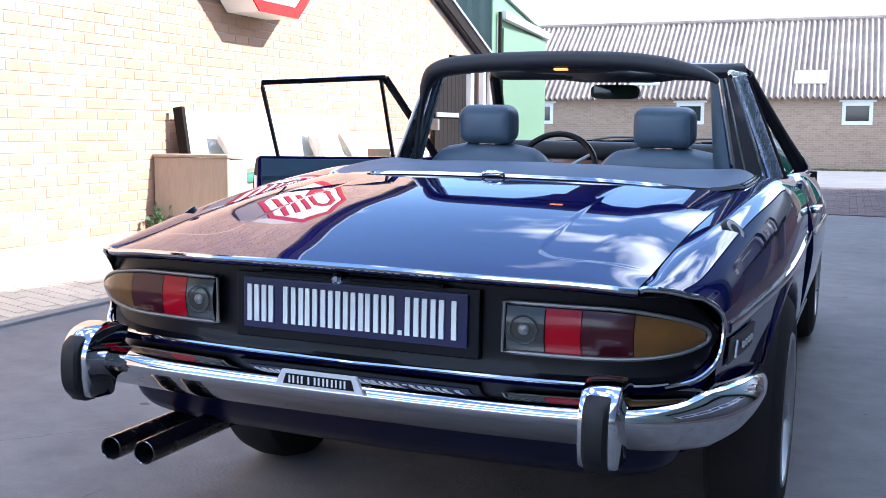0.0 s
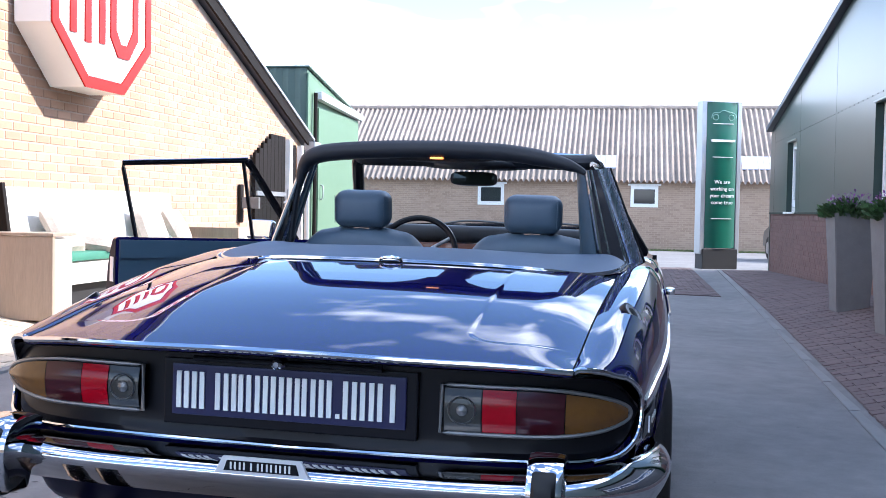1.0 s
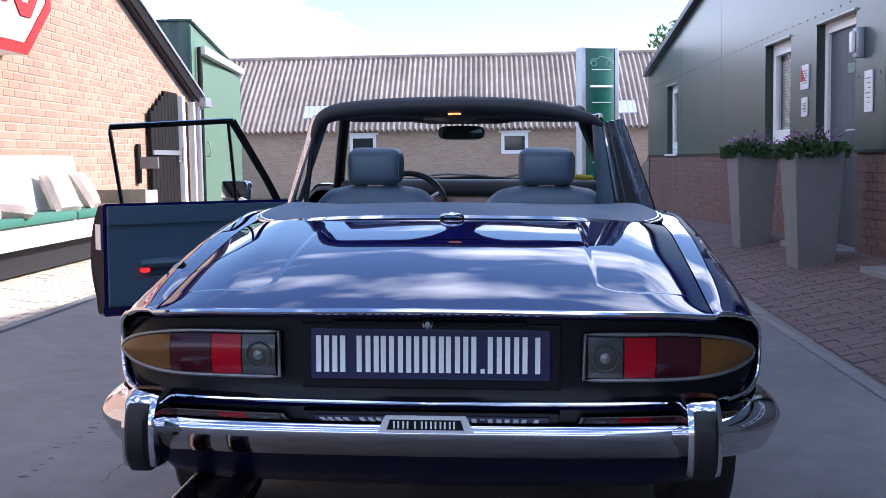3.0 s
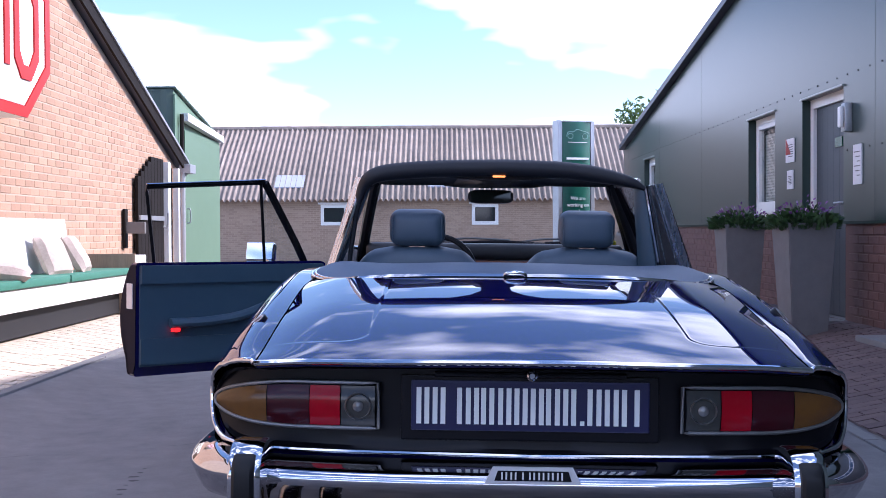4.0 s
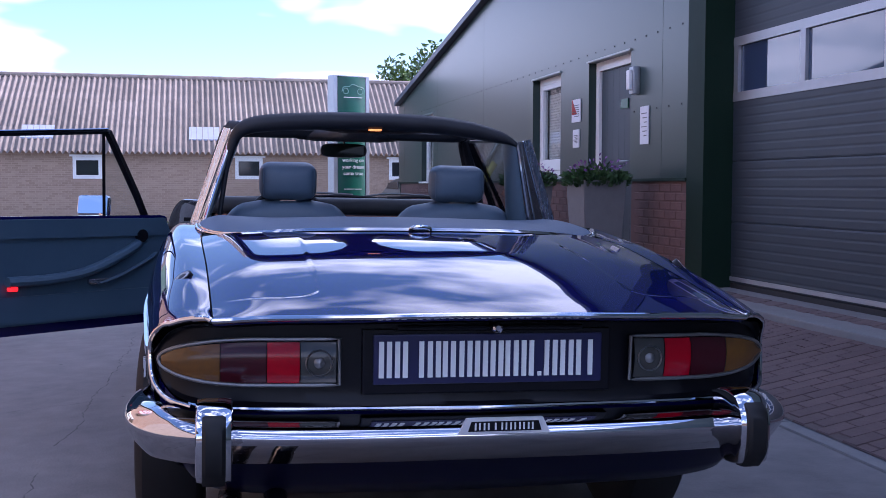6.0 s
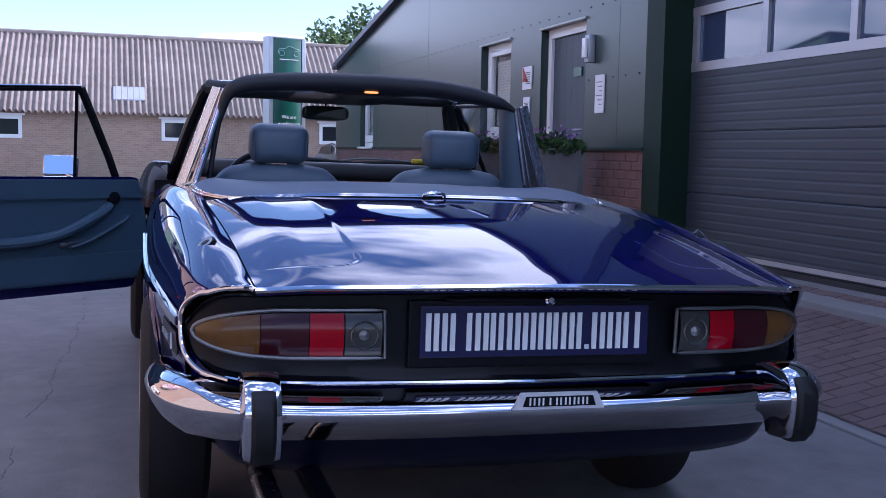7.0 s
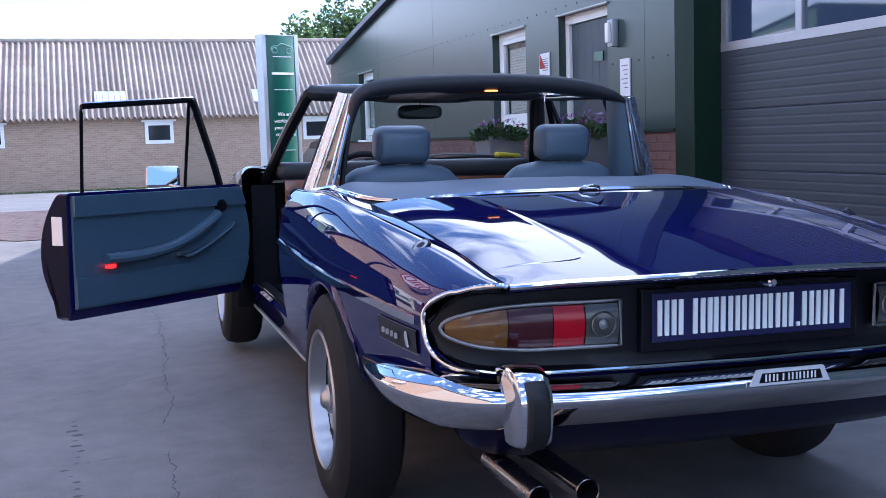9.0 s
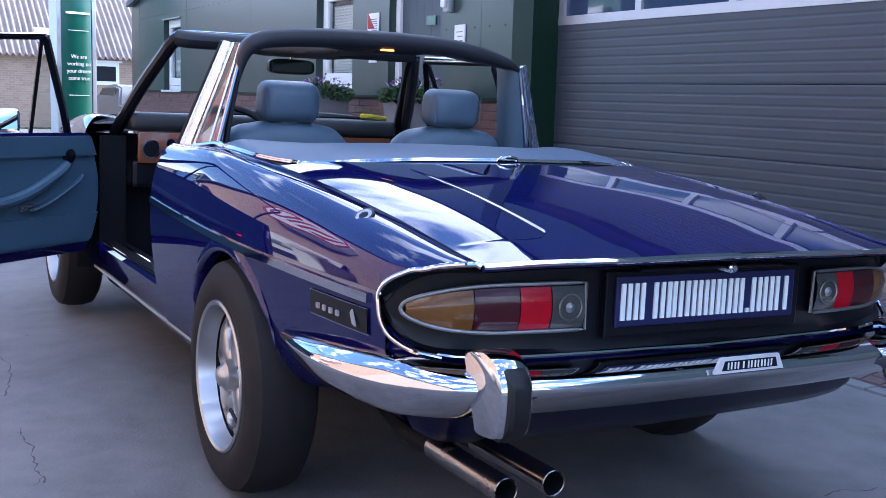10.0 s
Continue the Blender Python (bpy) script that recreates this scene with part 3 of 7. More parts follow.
# ---- green shed ----
shed = thing("metal_shed", "pale green metal shed with corrugated side and white fascia", "shed")
SX0, SX1, SY0, SY1 = -9.0, -4.67, 15.1, 18.3
bm = bmesh.new()
prof = []
n = 40
for i in range(n + 1):
    x = SX0 + (SX1 - SX0) * i / n
    prof.append((x, SY0 - 0.02 + 0.02 * math.cos(i * math.pi)))
for (x0, y0), (x1, y1) in zip(prof, prof[1:]):
    v = [bm.verts.new(p) for p in ((x0, y0, 0), (x1, y1, 0), (x1, y1, 3.38), (x0, y0, 3.38))]
    bm.faces.new(v)
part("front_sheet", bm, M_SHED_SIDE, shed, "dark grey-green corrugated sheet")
bm = bmesh.new()
v = [bm.verts.new(p) for x in (SX1, SX1 - 0.06) for p in ((x, SY0, 0), (x, SY1, 0), (x, SY1, 2.86), (x, SY0, 3.36))]
for f in ((0, 1, 2, 3), (7, 6, 5, 4), (0, 4, 5, 1), (1, 5, 6, 2), (2, 6, 7, 3), (3, 7, 4, 0)):
    bm.faces.new([v[i] for i in f])
part("side_sheet", bm, M_GREEN_SHED, shed)
part("back_sheet", box(SX0, SX1 - 0.07, SY1 - 0.05, SY1, 0, 2.85), M_GREEN_SHED, shed)
part("corner_post", box(SX1 + 0.002, SX1 + 0.03, SY0 - 0.03, SY0 + 0.1, 0, 3.3), M_GREEN_SHED, shed)
part("sliding_door", box(SX1 + 0.01, SX1 + 0.06, SY0 + 0.5, SY1 - 0.02, 0.15, 2.76), M_GREEN_SHED, shed, "pale green sliding door")
part("fascia", prism([(SY0 + 0.4, 2.9), (SY1 + 0.05, 2.77), (SY1 + 0.05, 2.88), (SY0 + 0.4, 3.03)], SX1 + 0.02, SX1 + 0.14, Matrix(((0, 0, 1, 0), (1, 0, 0, 0), (0, 1, 0, 0), (0, 0, 0, 1)))), M_WHITE, shed, "white track cover")
part("drain_pipe", tube([(SX1 + 0.06, SY0 + 0.3, 0.05), (SX1 + 0.06, SY0 + 0.3, 3.0)], 0.035, 8), M_WOOD_DARK, shed, "dark drain pipe", True)
part("door_pull", tube(spline([(SX1 + 0.06, SY0 + 0.62, 1.2), (SX1 + 0.11, SY0 + 0.62, 1.22), (SX1 + 0.11, SY0 + 0.62, 1.42), (SX1 + 0.06, SY0 + 0.62, 1.44)], 4), 0.012, 8), M_ALU, shed, "metal pull handle", True)
bm = bmesh.new()
v = [bm.verts.new(p) for p in ((SX0, SY0 - 0.05, 3.39), (SX1 + 0.05, SY0 - 0.05, 3.39), (SX1 + 0.05, SY1, 2.88), (SX0, SY1, 2.88), (SX0, SY0 - 0.05, 3.42), (SX1 + 0.05, SY0 - 0.05, 3.42), (SX1 + 0.05, SY1, 2.91), (SX0, SY1, 2.91))]
for f in ((0, 3, 2, 1), (4, 5, 6, 7), (0, 1, 5, 4), (1, 2, 6, 5), (2, 3, 7, 6), (3, 0, 4, 7)):
    bm.faces.new([v[i] for i in f])
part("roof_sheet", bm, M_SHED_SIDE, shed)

# ---- far barn ----
barn = thing("barn", "long low brick barn with a corrugated grey roof", "barn")
BX0, BX1, BY = -16.0, 30.0, 38.0
part("wall", box(BX0, BX1, BY, BY + 8, -0.5, 2.3), M_BARN_BRICK, barn)
PITCH = 0.205
SHEET = 5 * PITCH
rows_y = [(BY - 0.35, 2.2), (BY + 1.05, 3.24), (BY + 1.0, 3.213), (BY + 2.5, 4.282), (BY + 2.45, 4.256), (BY + 4.0, 5.3)]
for (ya, za), (yb, zb) in ((rows_y[0], rows_y[1]), (rows_y[2], rows_y[3]), (rows_y[4], rows_y[5])):
    bm = bmesh.new()
    prev = None
    for i in range(31):
        x, h = i * PITCH / 6, 0.06 * math.cos(2 * math.pi * i / 6)
        cur = (bm.verts.new((x, ya, za + h)), bm.verts.new((x, yb, zb + h)))
        if prev:
            bm.faces.new((prev[0], cur[0], cur[1], prev[1]))
        prev = cur
    sheet = mesh_of("roof_sheet", bm, M_ROOF)
    for p in sheet.polygons:
        p.use_smooth = True
    for k in range(int((BX1 - BX0 + 0.6) / SHEET)):
        ob = new("roof_sheet", sheet)
        ob.location = (BX0 - 0.3 + k * SHEET, 0, 0.006 * (k % 2))
        ob.parent = barn
part("back_roof", prism([(BY + 4.0, 5.3), (BY + 8.4, 2.2), (BY + 8.4, 2.1), (BY + 4, 5.2)], BX0 - 0.3, BX1 + 0.3, Matrix(((0, 0, 1, 0), (1, 0, 0, 0), (0, 1, 0, 0), (0, 0, 0, 1)))), M_ROOF, barn)
part("ridge_cap", tube([(BX0 - 0.3, BY + 4.0, 5.3), (BX1 + 0.3, BY + 4.0, 5.3)], 0.12, 10), M_ROOF, barn, "rounded ridge cap", True)
part("gable", prism([(BY, 2.3), (BY + 8, 2.3), (BY + 4, 5.2)], BX0, BX0 + 0.2, Matrix(((0, 0, 1, 0), (1, 0, 0, 0), (0, 1, 0, 0), (0, 0, 0, 1)))), M_BARN_BRICK, barn)
for cx in (-10.2, -4.55, 1.15, 6.9, 12.6):
    w = part("window", box(cx - 0.5, cx + 0.5, BY - 0.03, BY - 0.002, 1.27, 2.06), M_FRAME, barn, "white framed barn window")
    part("pane", box(cx - 0.38, cx + 0.38, BY - 0.036, BY - 0.031, 1.4, 1.93), M_PANE, w)
    part("sill", box(cx - 0.6, cx + 0.6, BY - 0.1, BY - 0.031, 2.062, 2.13), M_FRAME, w)
for cx in (-6.3, -0.45, 5.2, 11.0):
    y0, y1 = BY + 0.3, BY + 0.95
    z0, z1 = 2.2 + 0.74 * 0.65, 2.2 + 0.74 * 1.3
    bm = bmesh.new()
    v = [bm.verts.new(p) for p in ((cx - 0.55, y0, z0 + 0.06), (cx + 0.55, y0, z0 + 0.06), (cx + 0.55, y1, z1 + 0.06), (cx - 0.55, y1, z1 + 0.06), (cx - 0.55, y0, z0 + 0.01), (cx + 0.55, y0, z0 + 0.01), (cx + 0.55, y1, z1 + 0.01), (cx - 0.55, y1, z1 + 0.01))]
    for f in ((0, 1, 2, 3), (4, 7, 6, 5), (0, 4, 5, 1), (1, 5, 6, 2), (2, 6, 7, 3), (3, 7, 4, 0)):
        bm.faces.new([v[i] for i in f])
    part("roof_light", bm, M_ROOF_CLEAR, barn, "pale translucent roof light")

# ---- totem sign ----
totem = thing("totem_sign", "tall dark green totem sign with pale edges", "sign", pose(2.4, 19.9, ground_z(2.4, 19.9), 0, 0, 20))
W2, H = 0.37, 3.31
face = []
for i in range(9):
    u = -1 + 2 * i / 8
    face.append((u * W2 * 0.86, -0.13 - 0.07 * (1 - u * u)))
part("face", prism(face + [(W2 * 0.86, 0.0), (-W2 * 0.86, 0.0)], 0.42, H), M_SIGN_GREEN, totem, "glossy dark green front", True, angle=50)
part("back", prism([(-W2 * 0.86, 0.02), (W2 * 0.86, 0.02), (W2 * 0.86, 0.13), (0, 0.2), (-W2 * 0.86, 0.13)], 0.42, H), M_SIGN_GREEN, totem)
for s in (-1, 1):
    part("edge_post", box(s * W2 - 0.045, s * W2 + 0.045, -0.14, 0.14, 0.3, H + 0.03, 0.01), M_ALU, totem, "pale aluminium edge")
part("plinth", box(-W2, W2, -0.18, 0.18, -0.1, 0.4, 0.01), M_DARK, totem, "dark plinth")
part("cap", box(-W2 * 0.86, W2 * 0.86, -0.19, 0.15, H, H + 0.02), M_ALU, totem)

# ---- the car ----
M_PAINT = material("deep_blue_paint", (0.005, 0.0048, 0.066), 0.35, vary=0.12, scale=3, coat=1.0, dark=(0.0045, 0.0043, 0.054), spec=0.0)
M_CHROME = material("chrome", (0.62, 0.62, 0.65), 0.05, 1.0, vary=0.08, scale=14, rough_vary=0.03)
M_BLACK = material("satin_black", (0.005, 0.005, 0.008), 0.34, vary=0.2, scale=12, spec=0.22)
M_RUBBER = material("black_rubber", (0.01, 0.01, 0.011), 0.5, vary=0.3, scale=20, spec=0.3)
M_TYRE = material("tyre_rubber", (0.01, 0.009, 0.01), 0.75, vary=0.5, scale=12, bump=0.001, dark=(0.02, 0.018, 0.018), spec=0.3)
M_ALLOY = material("alloy_wheel", (0.44, 0.44, 0.45), 0.33, 0.9, vary=0.2, scale=5, dark=(0.3, 0.3, 0.31), rough_vary=0.08)
M_VINYL = material("blue_vinyl", (0.078, 0.118, 0.165), 0.45, vary=0.35, scale=10, bump=0.0006, bump_scale=400, dark=(0.042, 0.072, 0.115))
M_CARD = material("dark_blue_vinyl", (0.046, 0.086, 0.126), 0.45, vary=0.4, scale=9, bump=0.0007, bump_scale=350, dark=(0.026, 0.055, 0.09))
M_HOOD = material("blue_hood_cover", (0.058, 0.093, 0.155), 0.55, vary=0.3, scale=8, bump=0.0006, bump_scale=300)
M_ROLLBAR = material("dark_vinyl_trim", (0.012, 0.013, 0.018), 0.55, vary=0.3, scale=12, bump=0.0008, bump_scale=200)
M_AMBER = material("amber_lens", (0.17, 0.075, 0.016), 0.14, vary=0.8, scale=11, spec=0.25, coat=0.1, dark=(0.05, 0.03, 0.018))
M_RED_LENS = material("red_lens", (0.36, 0.002, 0.012), 0.14, vary=0.3, scale=30, spec=0.2, coat=0.06)
M_DKRED_LENS = material("dark_red_lens", (0.05, 0.008, 0.013), 0.14, vary=0.5, scale=20, spec=0.25, coat=0.1)
M_CLEAR_LENS = material("clear_lens", (0.06, 0.06, 0.056), 0.12, vary=0.4, scale=30, spec=0.3, coat=0.15)
M_PLATE = material("blue_plate", (0.009, 0.01, 0.06), 0.35)
M_WALNUT = material("walnut_dash", (0.19, 0.06, 0.024), 0.25, vary=0.6, scale=14, stretch=(1, 4, 4), coat=0.5)
M_BRIGHT = material("bright_anodised_trim", (0.72, 0.77, 0.84), 0.14, 1.0, vary=0.08, scale=9, dark=(0.62, 0.66, 0.72), rough_vary=0.04)
M_GLASS = glass("car_glass", (0.93, 0.95, 0.95))
M_MIRROR = material("mirror_glass", (0.85, 0.86, 0.88), 0.02, 1.0)
# dark green base colour stands in for what the interior mirror reflects
M_MIRROR_REFLECTION = material("mirror_dark_reflection", (0.012, 0.02, 0.016), 0.05, ior=1.5)
# body blue taken down nearly to black: shade under the bumper in the colour
M_VALANCE_SHADE = material("shaded_valance", (0.004, 0.004, 0.024), 0.28, vary=0.4, scale=9, spec=0.3)
M_INNER = material("dark_trim", (0.006, 0.0065, 0.009), 0.7, vary=0.4, scale=10, spec=0.15)

car = thing("convertible_car", "dark blue vintage convertible with open driver's door and chrome bumper", "car", pose(0, 0, 0, 0, 0.9, -1.2))

HW = [(-0.08, 0.66), (0.0, 0.695), (0.15, 0.74), (0.5, 0.772), (1.0, 0.805), (1.5, 0.812), (2.5, 0.808), (3.5, 0.79), (4.05, 0.745), (4.28, 0.68)]
ZC = [(-0.08, 0.742), (0.0, 0.755), (0.09, 0.766), (0.37, 0.808), (0.8, 0.858), (1.1, 0.882), (1.4, 0.9), (1.8, 0.895), (2.8, 0.89), (3.1, 0.902), (3.6, 0.875), (4.1, 0.82), (4.28, 0.77)]
XC = [(-0.08, 0.615), (0.0, 0.62), (0.37, 0.655), (0.8, 0.69), (1.4, 0.72), (2.9, 0.72), (3.6, 0.69), (4.28, 0.62)]
ZT = [(-0.09, 0.762), (0.0, 0.781), (0.1, 0.8005), (0.2, 0.819), (0.3, 0.836), (0.4, 0.8512), (0.5, 0.864), (0.65, 0.880), (0.87, 0.901), (1.05, 0.916)]     # lid along the middle
XS = [(-0.09, 0.605), (0.0, 0.608), (0.5, 0.628), (0.9, 0.648), (1.0, 0.65)]                    # seam beside the lid
SILL_Z = 0.235
HUB_R, HUB_F, HUB_Z, R_TYRE = 1.015, 3.56, 0.293, 0.326
DOOR_R, DOOR_F = 1.86, 2.95
FRONT_SET = Matrix.Translation((-0.05, 0.0, 0.062))      # the nose stands a little high and to the kerb of the tail's axis


def deck_z(x, y):
    """Height of the boot lid: a flat crown that rolls over near the seams, with a recessed field to each side."""
    xs, zs = smooth_interp(XS, y), smooth_interp(ZC, y) - 0.004
    u = min(1.0, abs(x) / xs)
    zt = smooth_interp(ZT, y)
    crown = 0.023 * u * u
    roll = max(0.0, (u - 0.76) / 0.24)
    z = zt - crown - (zt - zs - 0.023) * roll * roll * (1.35 - 0.35 * roll)
    in_x, in_y, r = abs(x) - 0.365, y - 0.075 - 0.25 * max(0.0, abs(x) - 0.46), 0.06
    inside = r - math.hypot(max(0.0, r - in_x), max(0.0, r - in_y))      # depth inside the rounded side field
    k = max(0.0, min(1.0, inside / 0.012))
    s = k * k * (3 - 2 * k)
    fade = max(0.0, min(1.0, (0.86 - y) / 0.2)) * (1 - min(1.0, u / 0.97) ** 6)
    return z + 0.0017 * (1 - s) * fade


def tail_y(x):
    """Plan of the rear edge, wrapping forward to the sides."""
    return smooth_interp([(0, -0.085), (0.3, -0.075), (0.55, -0.035), (0.62, -0.008), (0.68, 0.05), (0.715, 0.11), (0.74, 0.17)], abs(x))


def side_section(y):
    """Half section from the seam over the wing crest down to the sill, as (x, z, rear start)."""
    hw, zc, xc, xs = (smooth_interp(t, y) for t in (HW, ZC, XC, XS))
    low = interp([(0.0, 0.385), (0.45, 0.385), (0.66, 0.35), (1.0, 0.3), (1.4, SILL_Z)], y)
    xs = min(xs, xc - 0.008)
    pts = [(xs, zc - 0.003)]
    zw = 0.665
    pts.append((xc - 0.004, zc))
    for i in range(1, 13):
        a = i / 12 * math.pi / 2
        pts.append((xc + (hw - xc) * math.sin(a) ** 1.05, zw + (zc - zw) * (math.cos(a) ** 0.95 if i < 12 else 0)))
    for z, dx in ((0.64, 0.0), (0.61, -0.002), (0.58, -0.004), (0.55, -0.007), (0.5, -0.012), (0.45, -0.018), (0.4, -0.026), (0.35, -0.038), (0.3, -0.055), (0.265, -0.07), (SILL_Z, -0.085)):
        pts.append((hw + dx, z if z > 0.45 else 0.45 - (0.45 - z) * (0.45 - low) / (0.45 - SILL_Z)))
    return pts


START = [-0.012, -0.006, 0.0, 0.008, 0.02, 0.035, 0.052, 0.07, 0.09, 0.11, 0.13, 0.148, 0.162, 0.168, 0.166, 0.158, 0.142, 0.145, 0.138, 0.138, 0.14, 0.145, 0.15, 0.155, 0.165]


def wing(side, y_end, ys_from=None, archs=(), name="rear_wing"):
    """A body side from the tail (or from y) to y_end, with its wheel arch cut out."""
    bm = bmesh.new()
    nst = 84
    npt = len(side_section(0.5))
    rings = []
    for j in range(nst + 1):
        u = j / nst
        ring = []
        for i in range(npt):
            y0 = START[i] if ys_from is None else ys_from
            y = y0 + (y_end - y0) * u
            x, z = side_section(y)[i]
            ring.append(bm.verts.new((side * x, y, z)))
        rings.append(ring)
    for a, b in zip(rings, rings[1:]):
        for i in range(npt - 1):
            f = (a[i], b[i], b[i + 1], a[i + 1])
            bm.faces.new(f if side > 0 else f[::-1])
    for cy, r in archs:
        kill = []
        for v in bm.verts:
            d = math.hypot(v.co.y - cy, v.co.z - HUB_Z)
            if v.co.z < 0.7 and abs(v.co.x) > 0.6 and d < r - 0.025:
                kill.append(v)
        bmesh.ops.delete(bm, geom=kill, context="VERTS")
        for v in bm.verts:
            dy, dz = v.co.y - cy, v.co.z - HUB_Z
            d = math.hypot(dy, dz)
            if v.is_boundary and v.co.z < 0.7 and d < r + 0.03 and (dz > -0.05):
                v.co.y, v.co.z = cy + dy / d * r, HUB_Z + dz / d * r
    return bm


AR = 0.352
for s in (-1, 1):
    w = part("rear_wing", wing(s, DOOR_R, None, [(HUB_R, AR)]), M_PAINT, car, smooth=True, angle=60)
    # rolled, flared arch lip that dies out behind the wheel
    lip = bmesh.new()
    prev = None
    for i in range(41):
        a = math.pi * (0.02 + 0.9 * i / 40)
        k = min(1.0, (0.92 - a / math.pi) / 0.3)
        ring = []
        for out, dr in ((-0.03, -0.006), (0.002, -0.008), (0.009, -0.002), (0.009, 0.008), (0.004, 0.024), (-0.003, 0.034)):
            yy, zz = HUB_R + (AR + dr * k) * math.cos(a), HUB_Z + (AR + dr * k) * math.sin(a)
            sec = side_section(yy)
            base = max(x for x, z in sec if z < zz + 0.05)
            base = base - 0.03 * max(0.0, (0.45 - zz) / 0.2)
            ring.append(lip.verts.new((s * (base + out * k), yy, zz)))
        if prev:
            for q in range(5):
                f = (prev[q], prev[q + 1], ring[q + 1], ring[q])
                lip.faces.new(f if s < 0 else f[::-1])
        prev = ring
    part("arch_lip", lip, M_PAINT, w, "rolled wheel arch lip", True, angle=60)
    liner = bmesh.new()
    prev = None
    for i in range(25):
        a = math.pi * (-0.08 + 0.95 * i / 24)
        p = [liner.verts.new((s * x, HUB_R + 0.36 * math.cos(a), HUB_Z + 0.36 * math.sin(a))) for x in (0.775, 0.45)]
        if prev:
            liner.faces.new((prev[0], prev[1], p[1], p[0]))
        prev = p
    part("wheel_well", liner, M_INNER, w, "dark wheel well", True)
    # front wing
    fw = part("front_wing", wing(s, 4.28, DOOR_F + 0.008, [(HUB_F, AR)]), M_PAINT, car, smooth=True, angle=60, at=FRONT_SET)
    liner = bmesh.new()
    prev = None
    for i in range(25):
        a = math.pi * (-0.08 + 1.16 * i / 24)
        p = [liner.verts.new((s * x, HUB_F + 0.36 * math.cos(a), HUB_Z + 0.36 * math.sin(a))) for x in (0.77, 0.45)]
        if prev:
            liner.faces.new((prev[0], prev[1], p[1], p[0]))
        prev = p
    part("wheel_well", liner, M_INNER, fw, "dark wheel well", True)


def deck(y0f, y1, x1f, nx=48, ny=50, drop=0.0):
    bm = bmesh.new()
    grid = []
    for j in range(ny + 1):
        row = []
        for i in range(-nx, nx + 1):
            u = i / nx
            ys = y0f(u)
            y = ys + (y1(u) - ys) * j / ny
            x = u * x1f(y)
            row.append(bm.verts.new((x, y, deck_z(x, y) - drop)))
        grid.append(row)
    for a, b in zip(grid, grid[1:]):
        for i in range(2 * nx):
            bm.faces.new((a[i], a[i + 1], b[i + 1], b[i]))
    # turned-down rear edge
    low = [bm.verts.new(v.co + Vector((0, 0.006, -0.014))) for v in grid[0]]
    for i in range(2 * nx):
        bm.faces.new((low[i], low[i + 1], grid[0][i + 1], grid[0][i]))
    return bm


def front_edge(u):
    """Front edge of the boot lid, swept forward at the sides."""
    return 0.865 + 0.17 * abs(u) ** 3.2


lid = part("boot_lid", deck(lambda u: tail_y(u * 0.605), front_edge, lambda y: smooth_interp(XS, y) - 0.004, 150, 200), M_PAINT, car, smooth=True, angle=50)
part("boot_gutter", deck(lambda u: tail_y(u * 0.605) + 0.03, lambda u: front_edge(u) + 0.02, lambda y: smooth_interp(XS, y) + 0.004, 16, 16, 0.012), M_INNER, car, "dark seam under the boot lid", True)
# chrome strip on the rear edge of the lid
part("lid_strip", tube([(x, tail_y(x) - 0.005, deck_z(x, tail_y(x)) - 0.002) for x in [-0.605 + 1.21 * i / 40 for i in range(41)]], 0.0066, 8), M_CHROME, lid, "chrome edge strip", True)
lock = bmesh.new()
add_lathe(lock, [(-0.014, 0.0001), (-0.014, 0.006), (-0.011, 0.0065), (-0.014, 0.0075), (-0.009, 0.0115), (0.03, 0.0115)], 20, "y", (0, -0.062, 0.733))
part("lock", lock, M_CHROME, lid, "round chrome lock", True)

# wheels
def thing_part(name, parent):
    ob = new(name)
    ob.empty_display_size = 0.05
    ob.parent = parent
    return ob


